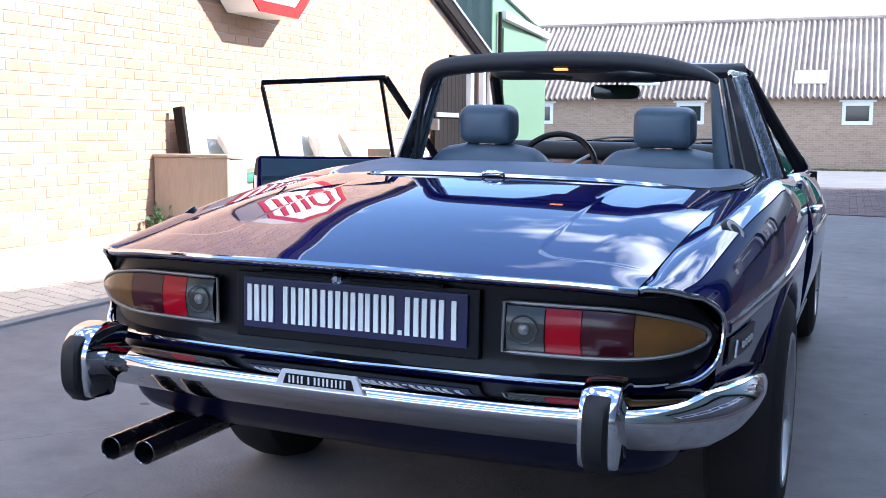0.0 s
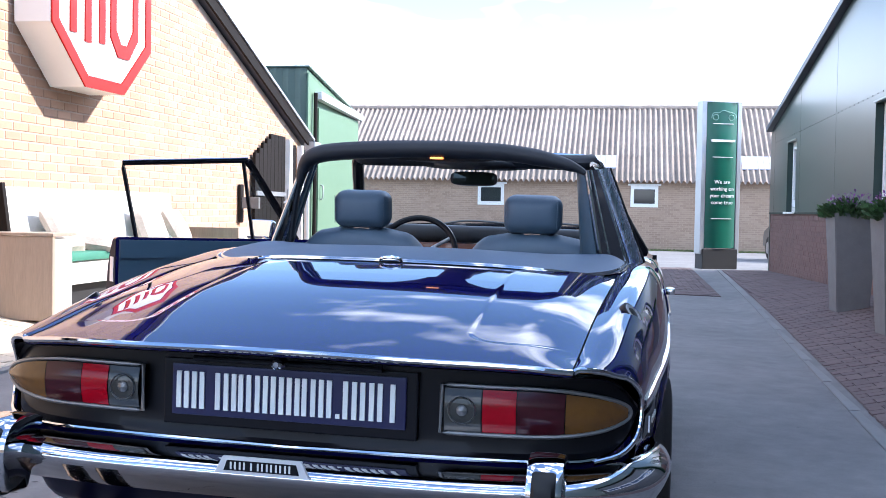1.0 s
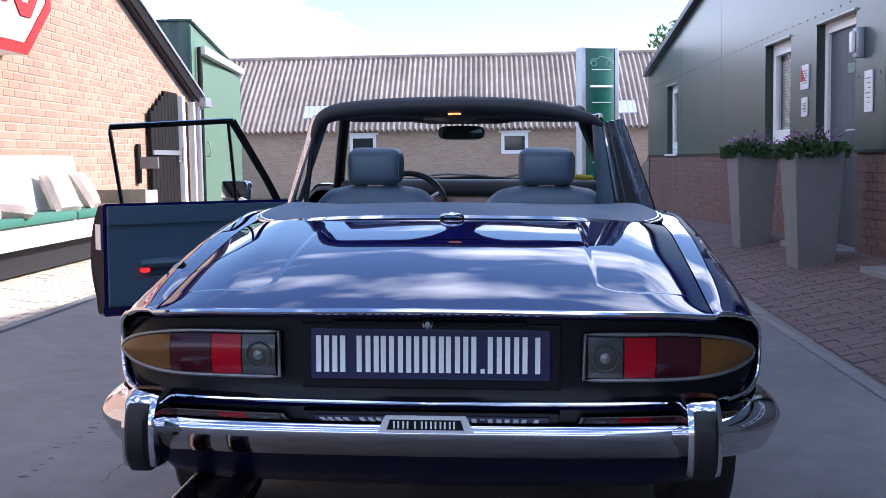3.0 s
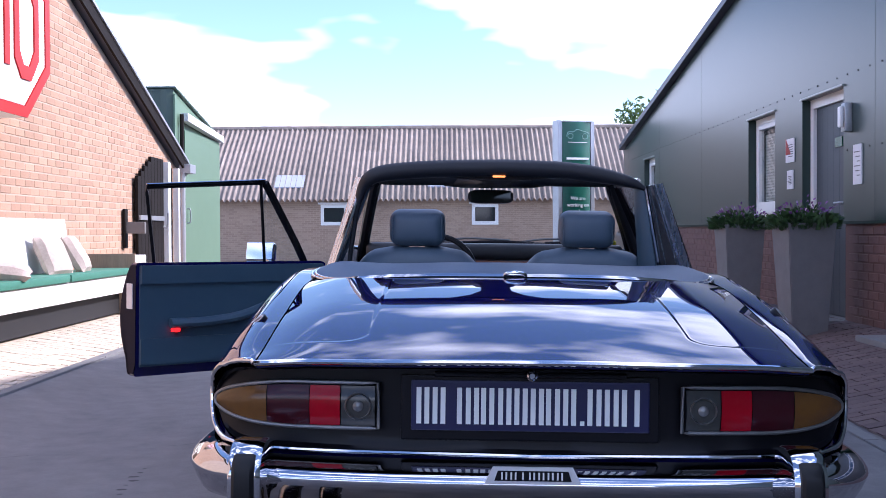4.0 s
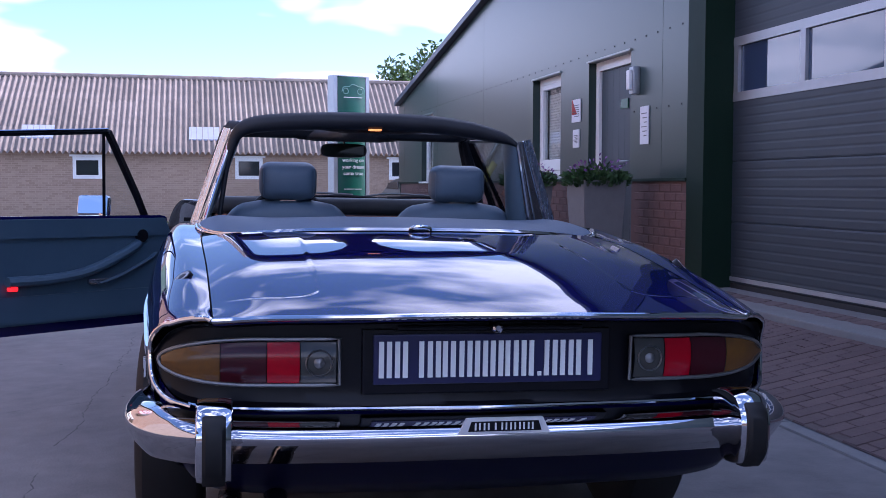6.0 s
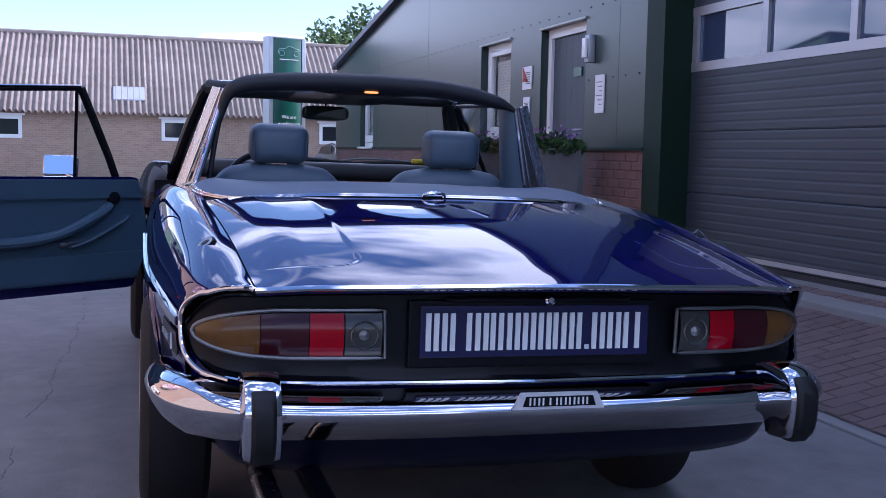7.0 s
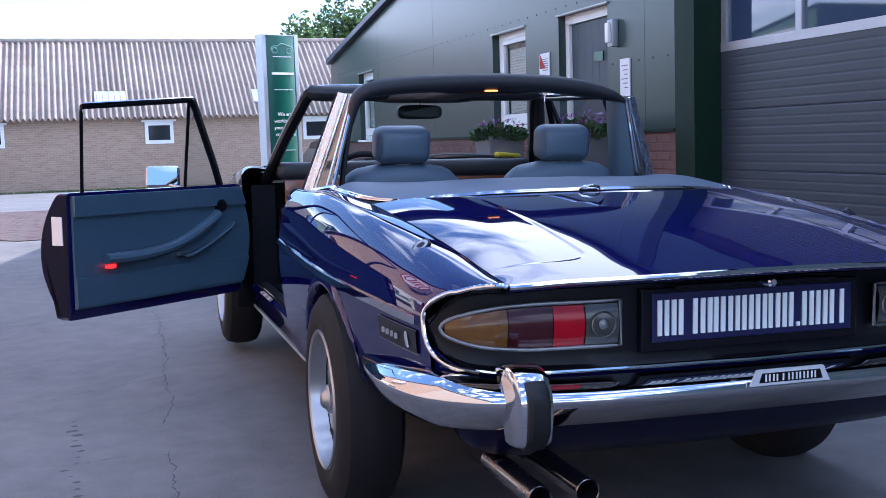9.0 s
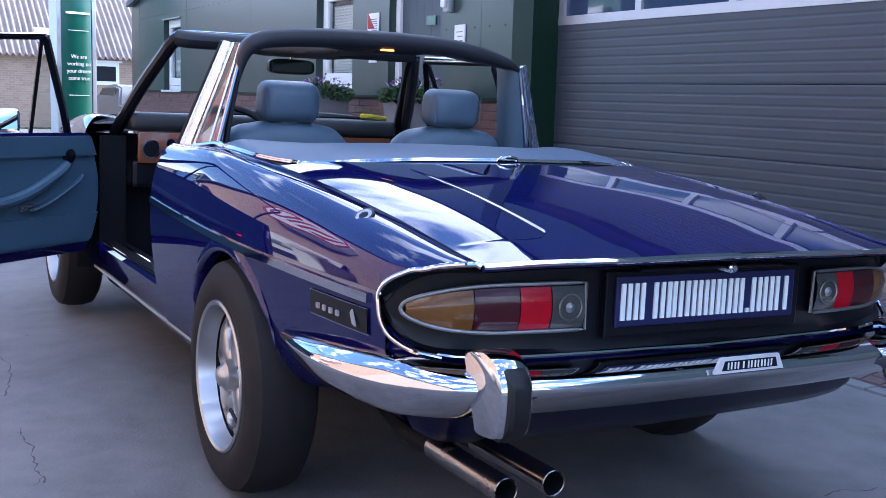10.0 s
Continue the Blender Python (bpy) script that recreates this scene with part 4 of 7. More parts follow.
def wheel(y, side, track):
    w = thing_part("wheel", car)
    cx = side * track
    o = side
    t = bmesh.new()
    add_lathe(t, [(cx - o * 0.085, 0.19), (cx - o * 0.095, 0.23), (cx - o * 0.09, 0.285), (cx - o * 0.072, 0.314), (cx - o * 0.03, R_TYRE), (cx + o * 0.03, R_TYRE), (cx + o * 0.072, 0.314), (cx + o * 0.09, 0.29), (cx + o * 0.097, 0.25), (cx + o * 0.093, 0.215), (cx + o * 0.08, 0.2)], 56, "x", (0, y, HUB_Z))
    part("tyre", t, M_TYRE, w, smooth=True)
    r = bmesh.new()
    add_lathe(r, [(cx + o * 0.083, 0.212), (cx + o * 0.094, 0.211), (cx + o * 0.098, 0.205), (cx + o * 0.094, 0.197), (cx + o * 0.078, 0.19), (cx + o * 0.045, 0.186), (cx + o * 0.044, 0.1855)], 64, "x", (0, y, HUB_Z))
    part("rim", r, M_ALLOY, w, smooth=True)
    # dark disc and inner barrel put the shade of the slots into colour
    d = bmesh.new()
    add_lathe(d, [(cx - o * 0.07, 0.0001), (cx - o * 0.07, 0.17), (cx + o * 0.0435, 0.185)], 40, "x", (0, y, HUB_Z))
    part("brake_shade", d, M_INNER, w, "dark backing for the shade behind the spokes")
    for k in range(5):
        a = 2 * math.pi * k / 5 + 0.55
        sp = bmesh.new()
        rings = []
        for q, ang, dp in ((0.04, 0.628, 0.05), (0.066, 0.62, 0.05), (0.078, 0.42, 0.05), (0.105, 0.32, 0.048), (0.14, 0.3, 0.045), (0.16, 0.42, 0.042), (0.168, 0.625, 0.04), (0.185, 0.628, 0.036)):
            ring = []
            for u, dd in ((-1.0, -0.025), (-0.96, -0.004), (-0.75, 0.002), (0, 0.004), (0.75, 0.002), (0.96, -0.004), (1.0, -0.025)):
                b = a + u * ang
                ring.append(sp.verts.new((cx + o * (dp + dd), y + q * math.cos(b), HUB_Z + q * math.sin(b))))
            rings.append(ring)
        for m1, m2 in zip(rings, rings[1:]):
            for i in range(6):
                sp.faces.new((m1[i], m1[i + 1], m2[i + 1], m2[i]))
        part("spoke", sp, M_ALLOY, w, smooth=True, angle=50)
    h = bmesh.new()
    add_lathe(h, [(cx + o * 0.05, 0.045), (cx + o * 0.075, 0.043), (cx + o * 0.079, 0.034), (cx + o * 0.083, 0.029), (cx + o * 0.09, 0.026), (cx + o * 0.095, 0.018), (cx + o * 0.097, 0.0001)], 28, "x", (0, y, HUB_Z))
    part("hub_cap", h, M_ALLOY, w, "dull metal hub cap", True)
    part("valve", tube([(cx + o * 0.075, y - 0.125, HUB_Z - 0.1), (cx + o * 0.085, y - 0.09, HUB_Z - 0.07)], 0.005, 8), M_RUBBER, w, "black valve stem")
    return w


for y in (HUB_R, HUB_F):
    for s in (-1, 1):
        w = wheel(y, s, 0.728)
        if y == HUB_F:
            w.matrix_basis = FRONT_SET


# rear panel, recessed between the lid lip and the bottom strip
def lip_z(x):
    return deck_z(min(abs(x), 0.6), tail_y(min(abs(x), 0.6))) - 0.016 if abs(x) <= 0.6 else smooth_interp([(0.6, 0.742), (0.66, 0.735), (0.7, 0.715), (0.735, 0.665)], abs(x)) - 0.006


def panel_y(x):
    return smooth_interp([(0, 0.018), (0.33, 0.028), (0.55, 0.06), (0.66, 0.098), (0.735, 0.155)], abs(x))


def low_z(x):
    return smooth_interp([(0, 0.548), (0.6, 0.552), (0.68, 0.565), (0.72, 0.6), (0.735, 0.64)], abs(x))


def low_y(x):
    return smooth_interp([(0, 0.0), (0.5, 0.026), (0.6, 0.045), (0.68, 0.085), (0.735, 0.165)], abs(x))


bm = bmesh.new()
cols = []
for i in range(-40, 41):
    x = 0.735 * math.sin(i / 40 * math.pi / 2)
    zl, zb = lip_z(x), low_z(x)
    yt = tail_y(x) + 0.006
    col = [(x, yt, zl), (x, panel_y(x) - 0.01, zl - 0.004), (x, panel_y(x), zl - 0.014)]
    for k in range(1, 8):
        col.append((x, panel_y(x), zl - 0.014 + (zb + 0.012 - zl + 0.014) * k / 8))
    col += [(x, panel_y(x) - 0.004, zb + 0.01), (x, low_y(x) + 0.003, zb + 0.002)]
    cols.append([bm.verts.new(p) for p in col])
for a, b in zip(cols, cols[1:]):
    for k in range(len(a) - 1):
        bm.faces.new((a[k], a[k + 1], b[k + 1], b[k]))
rear_panel = part("rear_panel", bm, M_BLACK, car, "satin black recessed tail panel", True)

# chrome outline round the tail
ring0 = []
for i in range(0, 18):
    x, z = side_section(START[i])[i]
    ring0.append((x, START[i], z))
tail_r = [(x, y - 0.004, z - 0.004 * (z > 0.73)) for x, y, z in ring0 if z > 0.585] + [(0.728, 0.132, 0.583), (0.7, 0.088, 0.562), (0.65, 0.052, 0.551)]
for s in (-1, 1):
    end = [Vector((s * p.x, p.y, p.z)) for p in spline(tail_r, 3)]
    part("tail_trim", tube(end, 0.0062, 10), M_CHROME, rear_panel, "chrome trim round the tail end", True)
part("bottom_trim", tube([Vector((x, low_y(x) - 0.004, low_z(x) - 0.001)) for x in [-0.655 + 1.31 * i / 40 for i in range(41)]], 0.0055, 8), M_CHROME, rear_panel, "slim chrome trim under the tail", True)

# painted apron under the trim
bm = bmesh.new()
cols = []
for i in range(-24, 25):
    x = 0.724 * math.sin(i / 24 * math.pi / 2)
    yb, tk = low_y(x) + 0.004, 0.06 + 0.94 * (1 - (abs(x) / 0.724) ** 5)
    up = 0.06 * (abs(x) / 0.724) ** 5
    e = 0.06 * (abs(x) / 0.724) ** 4       # the lower edge draws in ahead of the tyres
    cols.append([bm.verts.new(p) for p in ((x, yb, low_z(x) - 0.004), (x * (0.998 - 0.1 * e), yb + 0.01 * tk, 0.5), (x * (0.992 - 0.4 * e), yb + 0.035 * tk, 0.45), (x * (0.985 - 0.75 * e), yb + 0.07 * tk, 0.4 + up * 0.3), (x * (0.975 - e), yb + 0.11 * tk, 0.35 + up * 0.6), (x * (0.965 - 1.1 * e), yb + 0.17 * tk, 0.31 + up), (x * (0.92 - e), yb + 0.3, 0.304 + up), (x * (0.9 - e), 0.6, 0.335))])
skin = bmesh.new()
skin_cols = [[skin.verts.new(v.co) for v in col[:3]] for col in cols]
for a, b in zip(skin_cols, skin_cols[1:]):
    for k in range(2):
        skin.faces.new((a[k], a[k + 1], b[k + 1], b[k]))
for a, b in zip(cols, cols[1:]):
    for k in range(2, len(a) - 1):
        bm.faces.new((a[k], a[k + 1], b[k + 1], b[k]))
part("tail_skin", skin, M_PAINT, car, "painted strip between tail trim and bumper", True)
# lower apron is coloured darker than the paint for the shade there
part("apron", bm, M_VALANCE_SHADE, car, "blue valance darkened for the shade under the bumper", True, angle=50)


# tail lamps
M_BEZEL = material("dull_bezel", (0.22, 0.22, 0.22), 0.4, 0.7, vary=0.3, scale=20)
def tail_lamp(s):
    lamp = thing_part("tail_lamp", car)
    x0, x1, zc, h = 0.335, 0.722, 0.652, 0.0505

    def half(u):
        return h if u < 0.45 else h * math.sqrt(max(0.0, 1 - ((u - 0.45) / 0.55) ** 2.1))

    def at(u, v):
        x = x0 + (x1 - x0) * u
        y = panel_y(x) - 0.02 - 0.012 * (1 - v * v) - (0.02 * u ** 3 if s < 0 else 0.0)
        return Vector((s * x, y, zc - 0.004 * u + v * half(u)))

    for name, ua, ub, mt, lab in (("reversing_lens", 0.02, 0.215, M_CLEAR_LENS, "clear reversing lens"), ("red_lens", 0.222, 0.4, M_RED_LENS, "bright red reflector lens"),
                                  ("dark_lens", 0.405, 0.655, M_DKRED_LENS, "dark red brake lens"), ("amber_lens", 0.66, 0.985, M_AMBER, "amber indicator lens")):
        bm = bmesh.new()
        rows = []
        for i in range(17):
            u = ua + (ub - ua) * i / 16
            rows.append([bm.verts.new(at(u, -0.9 + 1.76 * k / 10)) for k in range(11)])
        for a, b in zip(rows, rows[1:]):
            for k in range(10):
                bm.faces.new((a[k], a[k + 1], b[k + 1], b[k]) if s < 0 else (a[k + 1], a[k], b[k], b[k + 1]))
        part(name, bm, mt, lamp, lab, True)
    body = bmesh.new()
    rows = [[body.verts.new(at(u, v) + Vector((0, 0.012, 0))) for v in (-1, -0.5, 0, 0.5, 1)] for u in [i / 20 for i in range(20)] + [0.995]]
    for a, b in zip(rows, rows[1:]):
        for k in range(4):
            body.faces.new((a[k], a[k + 1], b[k + 1], b[k]) if s < 0 else (a[k + 1], a[k], b[k], b[k + 1]))
    part("housing", body, M_BLACK, lamp)
    line = [at(i / 24, 1) for i in range(24)] + [at(0.97 + 0.03 * i / 4, 1) for i in range(5)] + [at(1 - 0.03 * i / 4, -1) for i in range(5)] + [at(1 - i / 24, -1) for i in range(1, 25)]
    part("bezel", add_sweep(bmesh.new(), [p + Vector((0, -0.002, 0)) for p in line], circle(0.0046, 8), True), M_BEZEL, lamp, "grey metal bezel", True)
    c = at(0.115, 0)
    rg = bmesh.new()
    add_lathe(rg, [(-0.004, 0.026), (-0.007, 0.028), (-0.004, 0.03)], 28, "y", (c.x, c.y, c.z))
    add_lathe(rg, [(-0.009, 0.0001), (-0.007, 0.008), (-0.003, 0.012)], 20, "y", (c.x, c.y, c.z))
    part("bulb_ring", rg, M_BEZEL, lamp, "round bulb holder behind the lens", True)


for s in (-1, 1):
    tail_lamp(s)

# plate with bars in place of its characters
plate = thing_part("rear_plate", car)
part("plinth", box(-0.285, 0.285, 0.004, 0.026, 0.578, 0.722, 0.004), M_BLACK, plate, "black plate carrier")
part("plate_sheet", box(-0.262, 0.262, -0.003, 0.004, 0.601, 0.712, 0.003), M_PLATE, plate, "dark blue plate")
part("plate_lamp", tube([(-0.21, -0.01, 0.727), (0.21, -0.01, 0.727)], 0.006, 8), M_BLACK, plate, "slim dark plate lamp", True)
xx = -0.25
for k, wdt in enumerate((0.032, 0.032, 0.018, 0.034, 0.03, 0.034, 0.032, 0.032, 0.012, 0.034, 0.032, 0.014, 0.034, 0.034, 0.042)):
    if k == 11:
        part("bar", box(xx + 0.002, xx + 0.011, -0.0075, -0.0035, 0.6165, 0.626), M_WHITE_INK, plate)
    elif k != 2:
        for q in ((0.0,) if wdt < 0.02 else (0.0, wdt - 0.0145)):
            part("bar", box(xx + q, xx + q + 0.0108, -0.0075, -0.0035, 0.6165, 0.6965), M_WHITE_INK, plate)
    xx += wdt + (0.0036 if k != 2 else 0)


# bumper
PLAN = spline([(0, -0.135, 0), (0.3, -0.13, 0), (0.52, -0.108, 0), (0.66, -0.062, 0), (0.745, 0.03, 0), (0.795, 0.16, 0), (0.815, 0.32, 0), (0.808, 0.48, 0), (0.785, 0.63, 0)], 6)
PLAN = [Vector((-p.x, p.y, 0)) for p in PLAN[:0:-1]] + PLAN
PROF = [(-0.095, 0.5455), (-0.06, 0.542), (-0.03, 0.5365), (-0.013, 0.5305), (-0.005, 0.524), (-0.001, 0.516), (0.0, 0.51), (-0.004, 0.502), (-0.024, 0.484), (-0.052, 0.463), (-0.076, 0.447), (-0.088, 0.441)]
SIDE_PROF = [(-0.07, 0.553), (-0.055, 0.551), (-0.042, 0.546), (-0.028, 0.538), (-0.014, 0.527), (-0.003, 0.513), (0.0, 0.503), (-0.004, 0.492), (-0.014, 0.472), (-0.026, 0.453), (-0.04, 0.438), (-0.056, 0.432)]
bm = bmesh.new()
rings = []
for i, p in enumerate(PLAN):
    t = (PLAN[min(i + 1, len(PLAN) - 1)] - PLAN[max(i - 1, 0)]).normalized()
    nrm = Vector((t.y, -t.x, 0))
    k = interp([(0.1, 1.0), (0.35, 0.78), (0.63, 0.32)], p.y)
    tuck = interp([(-0.12, 1.0), (-0.06, 0.85), (0.1, 0.9), (0.63, 0.3)], p.y)
    f = interp([(-0.1, 0.0), (0.06, 1.0)], p.y)
    prof = [(a[0] + (b[0] - a[0]) * f, a[1] + (b[1] - a[1]) * f) for a, b in zip(PROF, SIDE_PROF)]
    rings.append([bm.verts.new(p + nrm * (o * tuck) + Vector((0, 0, 0.528 + (z - 0.528) * k - interp([(0.05, 0.0), (0.3, 0.014), (0.63, 0.034)], p.y)))) for o, z in prof])
for a, b in zip(rings, rings[1:]):
    for j in range(len(PROF) - 1):
        bm.faces.new((a[j], a[j + 1], b[j + 1], b[j]))
for rg in (rings[0], rings[-1]):
    bm.faces.new(rg)
bmesh.ops.recalc_face_normals(bm, faces=bm.faces[:])
bumper = part("bumper", bm, M_CHROME, car, "curved chrome rear bumper", True, angle=60)
for s, ox in ((-1, -0.6), (1, 0.568)):
    bm = bmesh.new()
    rings = []
    prof_y = spline([(-0.03, 0.584, 0), (-0.075, 0.594, 0), (-0.128, 0.582, 0), (-0.158, 0.545, 0), (-0.162, 0.5, 0), (-0.157, 0.462, 0), (-0.142, 0.434, 0), (-0.085, 0.426, 0)], 3)
    for q, inset in ((-0.037, 0.016), (-0.034, 0.005), (-0.02, 0.0), (0.02, 0.0), (0.034, 0.005), (0.037, 0.016)):
        rings.append([bm.verts.new((ox + q, p.x + inset, p.y - inset * (1 if p.y > 0.5 else -1) * 0.5)) for p in prof_y])
    for a, b in zip(rings, rings[1:]):
        for j in range(len(prof_y) - 1):
            bm.faces.new((a[j], a[j + 1], b[j + 1], b[j]))
    for rg in (rings[0], rings[-1]):
        bm.faces.new(rg)
    bmesh.ops.recalc_face_normals(bm, faces=bm.faces[:])
    over = part("overrider", bm, M_CHROME, bumper, "chrome overrider with a black rubber face", True, angle=50)
    bm = bmesh.new()
    rings = []
    rub = spline([(-0.142, 0.572, 0), (-0.17, 0.552, 0), (-0.177, 0.505, 0), (-0.171, 0.462, 0), (-0.142, 0.428, 0)], 3)
    for q, inset in ((-0.024, 0.026), (-0.023, 0.006), (-0.016, 0.0), (0.016, 0.0), (0.023, 0.006), (0.024, 0.026)):
        rings.append([bm.verts.new((ox + q, p.x + inset, p.y)) for p in rub])
    for a, b in zip(rings, rings[1:]):
        for j in range(len(rub) - 1):
            bm.faces.new((a[j], a[j + 1], b[j + 1], b[j]))
    part("rubber_face", bm, M_RUBBER, car, "black rubber overrider face", True)

M_SILVER = material("silver_enamel", (0.7, 0.7, 0.72), 0.35, 0.25, vary=0.1, scale=30)
# badge on the bumper: bars in place of the lettering
badge = thing_part("bumper_badge", car)
mb = Matrix(((1, 0, 0, 0), (0, 0, -1, -0.136), (0, 1, 0, 0.507), (0, 0, 0, 1)))
part("badge_frame", prism([(-0.1, 0.012), (0.1, 0.012), (0.083, 0.046), (-0.083, 0.046)], 0, 0.008, mb), M_SILVER, badge, "silver badge frame")
part("badge_field", prism([(-0.08, 0.018), (0.08, 0.018), (0.073, 0.039), (-0.073, 0.039)], 0.0082, 0.0095, mb), M_BLACK, badge, "black badge field")
for k in range(7):
    xa = -0.066 + k * 0.0192
    for q in ((0.0, 0.009) if k != 2 else (0.005,)):
        part("bar", prism([(xa + q, 0.021), (xa + q + 0.0035, 0.021), (xa + q + 0.0035, 0.036), (xa + q, 0.036)], 0.0096, 0.011, mb), M_WHITE_INK, badge)

# twin tail pipes
M_PIPE = material("sooty_steel", (0.3, 0.28, 0.27), 0.22, 1.0, vary=0.5, scale=12, dark=(0.12, 0.11, 0.1), rough_vary=0.1)
for x, yt, z in ((-0.565, -0.08, 0.305), (-0.462, -0.095, 0.313)):
    ex = bmesh.new()
    c = Vector((x, yt, z))
    add_lathe(ex, [(0.3, 0.022), (0.3, 0.0275), (0.0, 0.0275), (-0.002, 0.026), (0.0, 0.0245), (0.2, 0.0245), (0.2, 0.0001)], 24, "y", (x, yt, z))
    pp = part("tail_pipe", ex, M_PIPE, car, "bright tail pipe with sooty mouth", True)
    soot = bmesh.new()
    add_lathe(soot, [(0.004, 0.024), (0.19, 0.024), (0.19, 0.0001)], 20, "y", (x, yt, z))
    part("soot", soot, M_INNER, pp)
    part("front_pipe", tube(spline([(x, yt + 0.28, z), (x + 0.01, yt + 0.45, z - 0.01), (x + 0.08, yt + 0.7, z - 0.03), (x + 0.2, 1.2, z - 0.04)], 5), 0.025, 12), M_INNER, pp, "dark exhaust pipe", True)

# under-body
part("floor_pan", box(-0.56, 0.56, 1.3, 4.0, 0.2, 0.24), M_INNER, car)
part("axle", tube([(-0.6, HUB_R, HUB_Z), (0.6, HUB_R, HUB_Z)], 0.04, 12), M_INNER, car, smooth=True)

# trims on the rear wings
def on_side(y, z, off):
    sec = side_section(y)
    best = min(range(len(sec) - 1), key=lambda i: abs((sec[i][1] + sec[i + 1][1]) / 2 - z) if i > 3 else 9)
    (xa, za), (xb, zb) = sec[best], sec[best + 1]
    k = 0 if abs(zb - za) < 1e-6 else (z - za) / (zb - za)
    return xa + (xb - xa) * k + off


for s in (-1, 1):
    line = [(s * on_side(y, z, 0.003), y, z) for y, z in [(0.2 + 1.64 * i / 30, 0.653 + 0.012 * (i / 30) + 0.04 * (i / 30) ** 2) for i in range(31)]]
    part("waist_strip", add_sweep(bmesh.new(), line, [(-0.005, -0.01), (0.003, -0.01), (0.005, -0.006), (0.005, 0.006), (0.003, 0.01), (-0.005, 0.01)]), M_CHROME, car, "slim chrome waist strip", True)
    line = [(s * on_side(y, z, 0.003), y, z) for y, z in [(DOOR_F + 0.02 + 1.2 * i / 20, 0.7 - 0.02 * i / 20) for i in range(21)]]
    part("waist_strip", add_sweep(bmesh.new(), line, [(-0.005, -0.01), (0.003, -0.01), (0.005, -0.006), (0.005, 0.006), (0.003, 0.01), (-0.005, 0.01)]), M_CHROME, car, "slim chrome waist strip", True)
    # side badge
    sb = thing_part("side_badge", car)
    for nm, ya, yb, za, zb, off, mt, lab in (("badge_frame", 0.2, 0.47, 0.572, 0.63, 0.004, M_CHROME, "chrome border"), ("badge_field", 0.2025, 0.4675, 0.5745, 0.6275, 0.0055, M_BLACK, "black badge field")):
        bm = bmesh.new()
        lo, hi = [], []
        for i in range(9):
            y = ya + (yb - ya) * i / 8
            lo.append(bm.verts.new((s * on_side(y, za, off), y, za)))
            hi.append(bm.verts.new((s * on_side(y, zb, off), y, zb)))
        for i in range(8):
            bm.faces.new((lo[i], lo[i + 1], hi[i + 1], hi[i]) if s < 0 else (hi[i], hi[i + 1], lo[i + 1], lo[i]))
        part(nm, bm, mt, sb, lab)
    for k in range(4):
        y = 0.425 - k * 0.032
        part("bar", box(min(s * on_side(y, 0.6, 0.007), s * on_side(y, 0.6, 0.012)), max(s * on_side(y, 0.6, 0.007), s * on_side(y, 0.6, 0.012)), y - 0.013, y, 0.593, 0.605), M_ALU, sb)
    part("emblem", prism([(0, 0), (0.016, 0.002), (0.03, 0.02), (0.022, 0.028), (0.012, 0.016)], 0, 0.004, Matrix(((0, 0, s, s * on_side(0.26, 0.6, 0.0075)), (1, 0, 0, 0.235), (0, 1.2, 0, 0.586), (0, 0, 0, 1)))), M_ALU, sb, "small silver emblem")

# round caps on the wings
def wing_point(s, y, i):
    x, z = side_section(y)[i]
    x2, z2 = side_section(y)[i + 1]
    nrm = Vector((s * (z - z2), 0, x2 - x)).normalized()
    return Vector((s * x, y, z)), nrm


for s, y, i, r in ((-1, 0.385, 3, 0.021), (1, 0.56, 4, 0.028)):
    p, nrm = wing_point(s, y, i)
    nrm = (nrm + Vector((s * 0.22, -0.3, 0))).normalized()
    m = Matrix.Translation(p) @ nrm.to_track_quat("Z", "Y").to_matrix().to_4x4()
    bm = bmesh.new()
    add_lathe(bm, [(-0.014, r * 1.2), (0.0008, r * 1.18), (0.0016, r * 1.1), (0.0016, r * 0.6)], 28, "z")
    cap = part("filler_cap", bm, M_BLACK, car, "dark round filler cap with a silver ring", True, m)
    bm = bmesh.new()
    add_lathe(bm, [(0.0015, r * 0.95), (0.0026, r * 0.9), (0.0026, r * 0.6), (0.0015, r * 0.55)], 28, "z")
    part("cap_ring", bm, M_ALU, car, "silver ring", True, m)
    bm = bmesh.new()
    add_lathe(bm, [(0.0017, r * 0.56), (0.0022, r * 0.3), (0.0022, 0.0001)], 20, "z")
    part("cap_centre", bm, M_BLACK, car, "dark cap centre", True, m)

# folded hood cover behind the seats, with its chrome strip
def top_z(x, y):
    xs = smooth_interp(XS, min(y, 1.0))
    return deck_z(x, y) if abs(x) < xs - 0.01 and y < 1.05 else smooth_interp(ZC, y) - 0.001


EDGE = spline([(0, 0.884, 0), (0.3, 0.902, 0), (0.48, 0.95, 0), (0.6, 1.045, 0), (0.66, 1.18, 0), (0.672, 1.38, 0), (0.655, 1.6, 0)], 6)
EDGE = [Vector((-p.x, p.y, 0)) for p in EDGE[:0:-1]] + EDGE
z_mid = top_z(0, 0.884)
for p in EDGE:
    za, zb = smooth_interp([(0, z_mid), (0.3, z_mid - 0.004), (0.48, z_mid - 0.016), (0.6, z_mid - 0.033), (0.68, z_mid - 0.03)], abs(p.x)), smooth_interp(ZC, p.y) - 0.002
    p.z = (za + zb + math.sqrt((za - zb) ** 2 + 0.00012)) / 2 - 0.002
for off, up in ((0.0, 0.004), (0.016, 0.008)):
    line = [Vector((p.x * (1 - off * 0.9), p.y + off, p.z + up)) for p in EDGE]
    part("hood_strip", add_sweep(bmesh.new(), line, circle(0.0045, 6, 0.0045)), M_CHROME, car, "thin chrome strip round the hood cover", True)
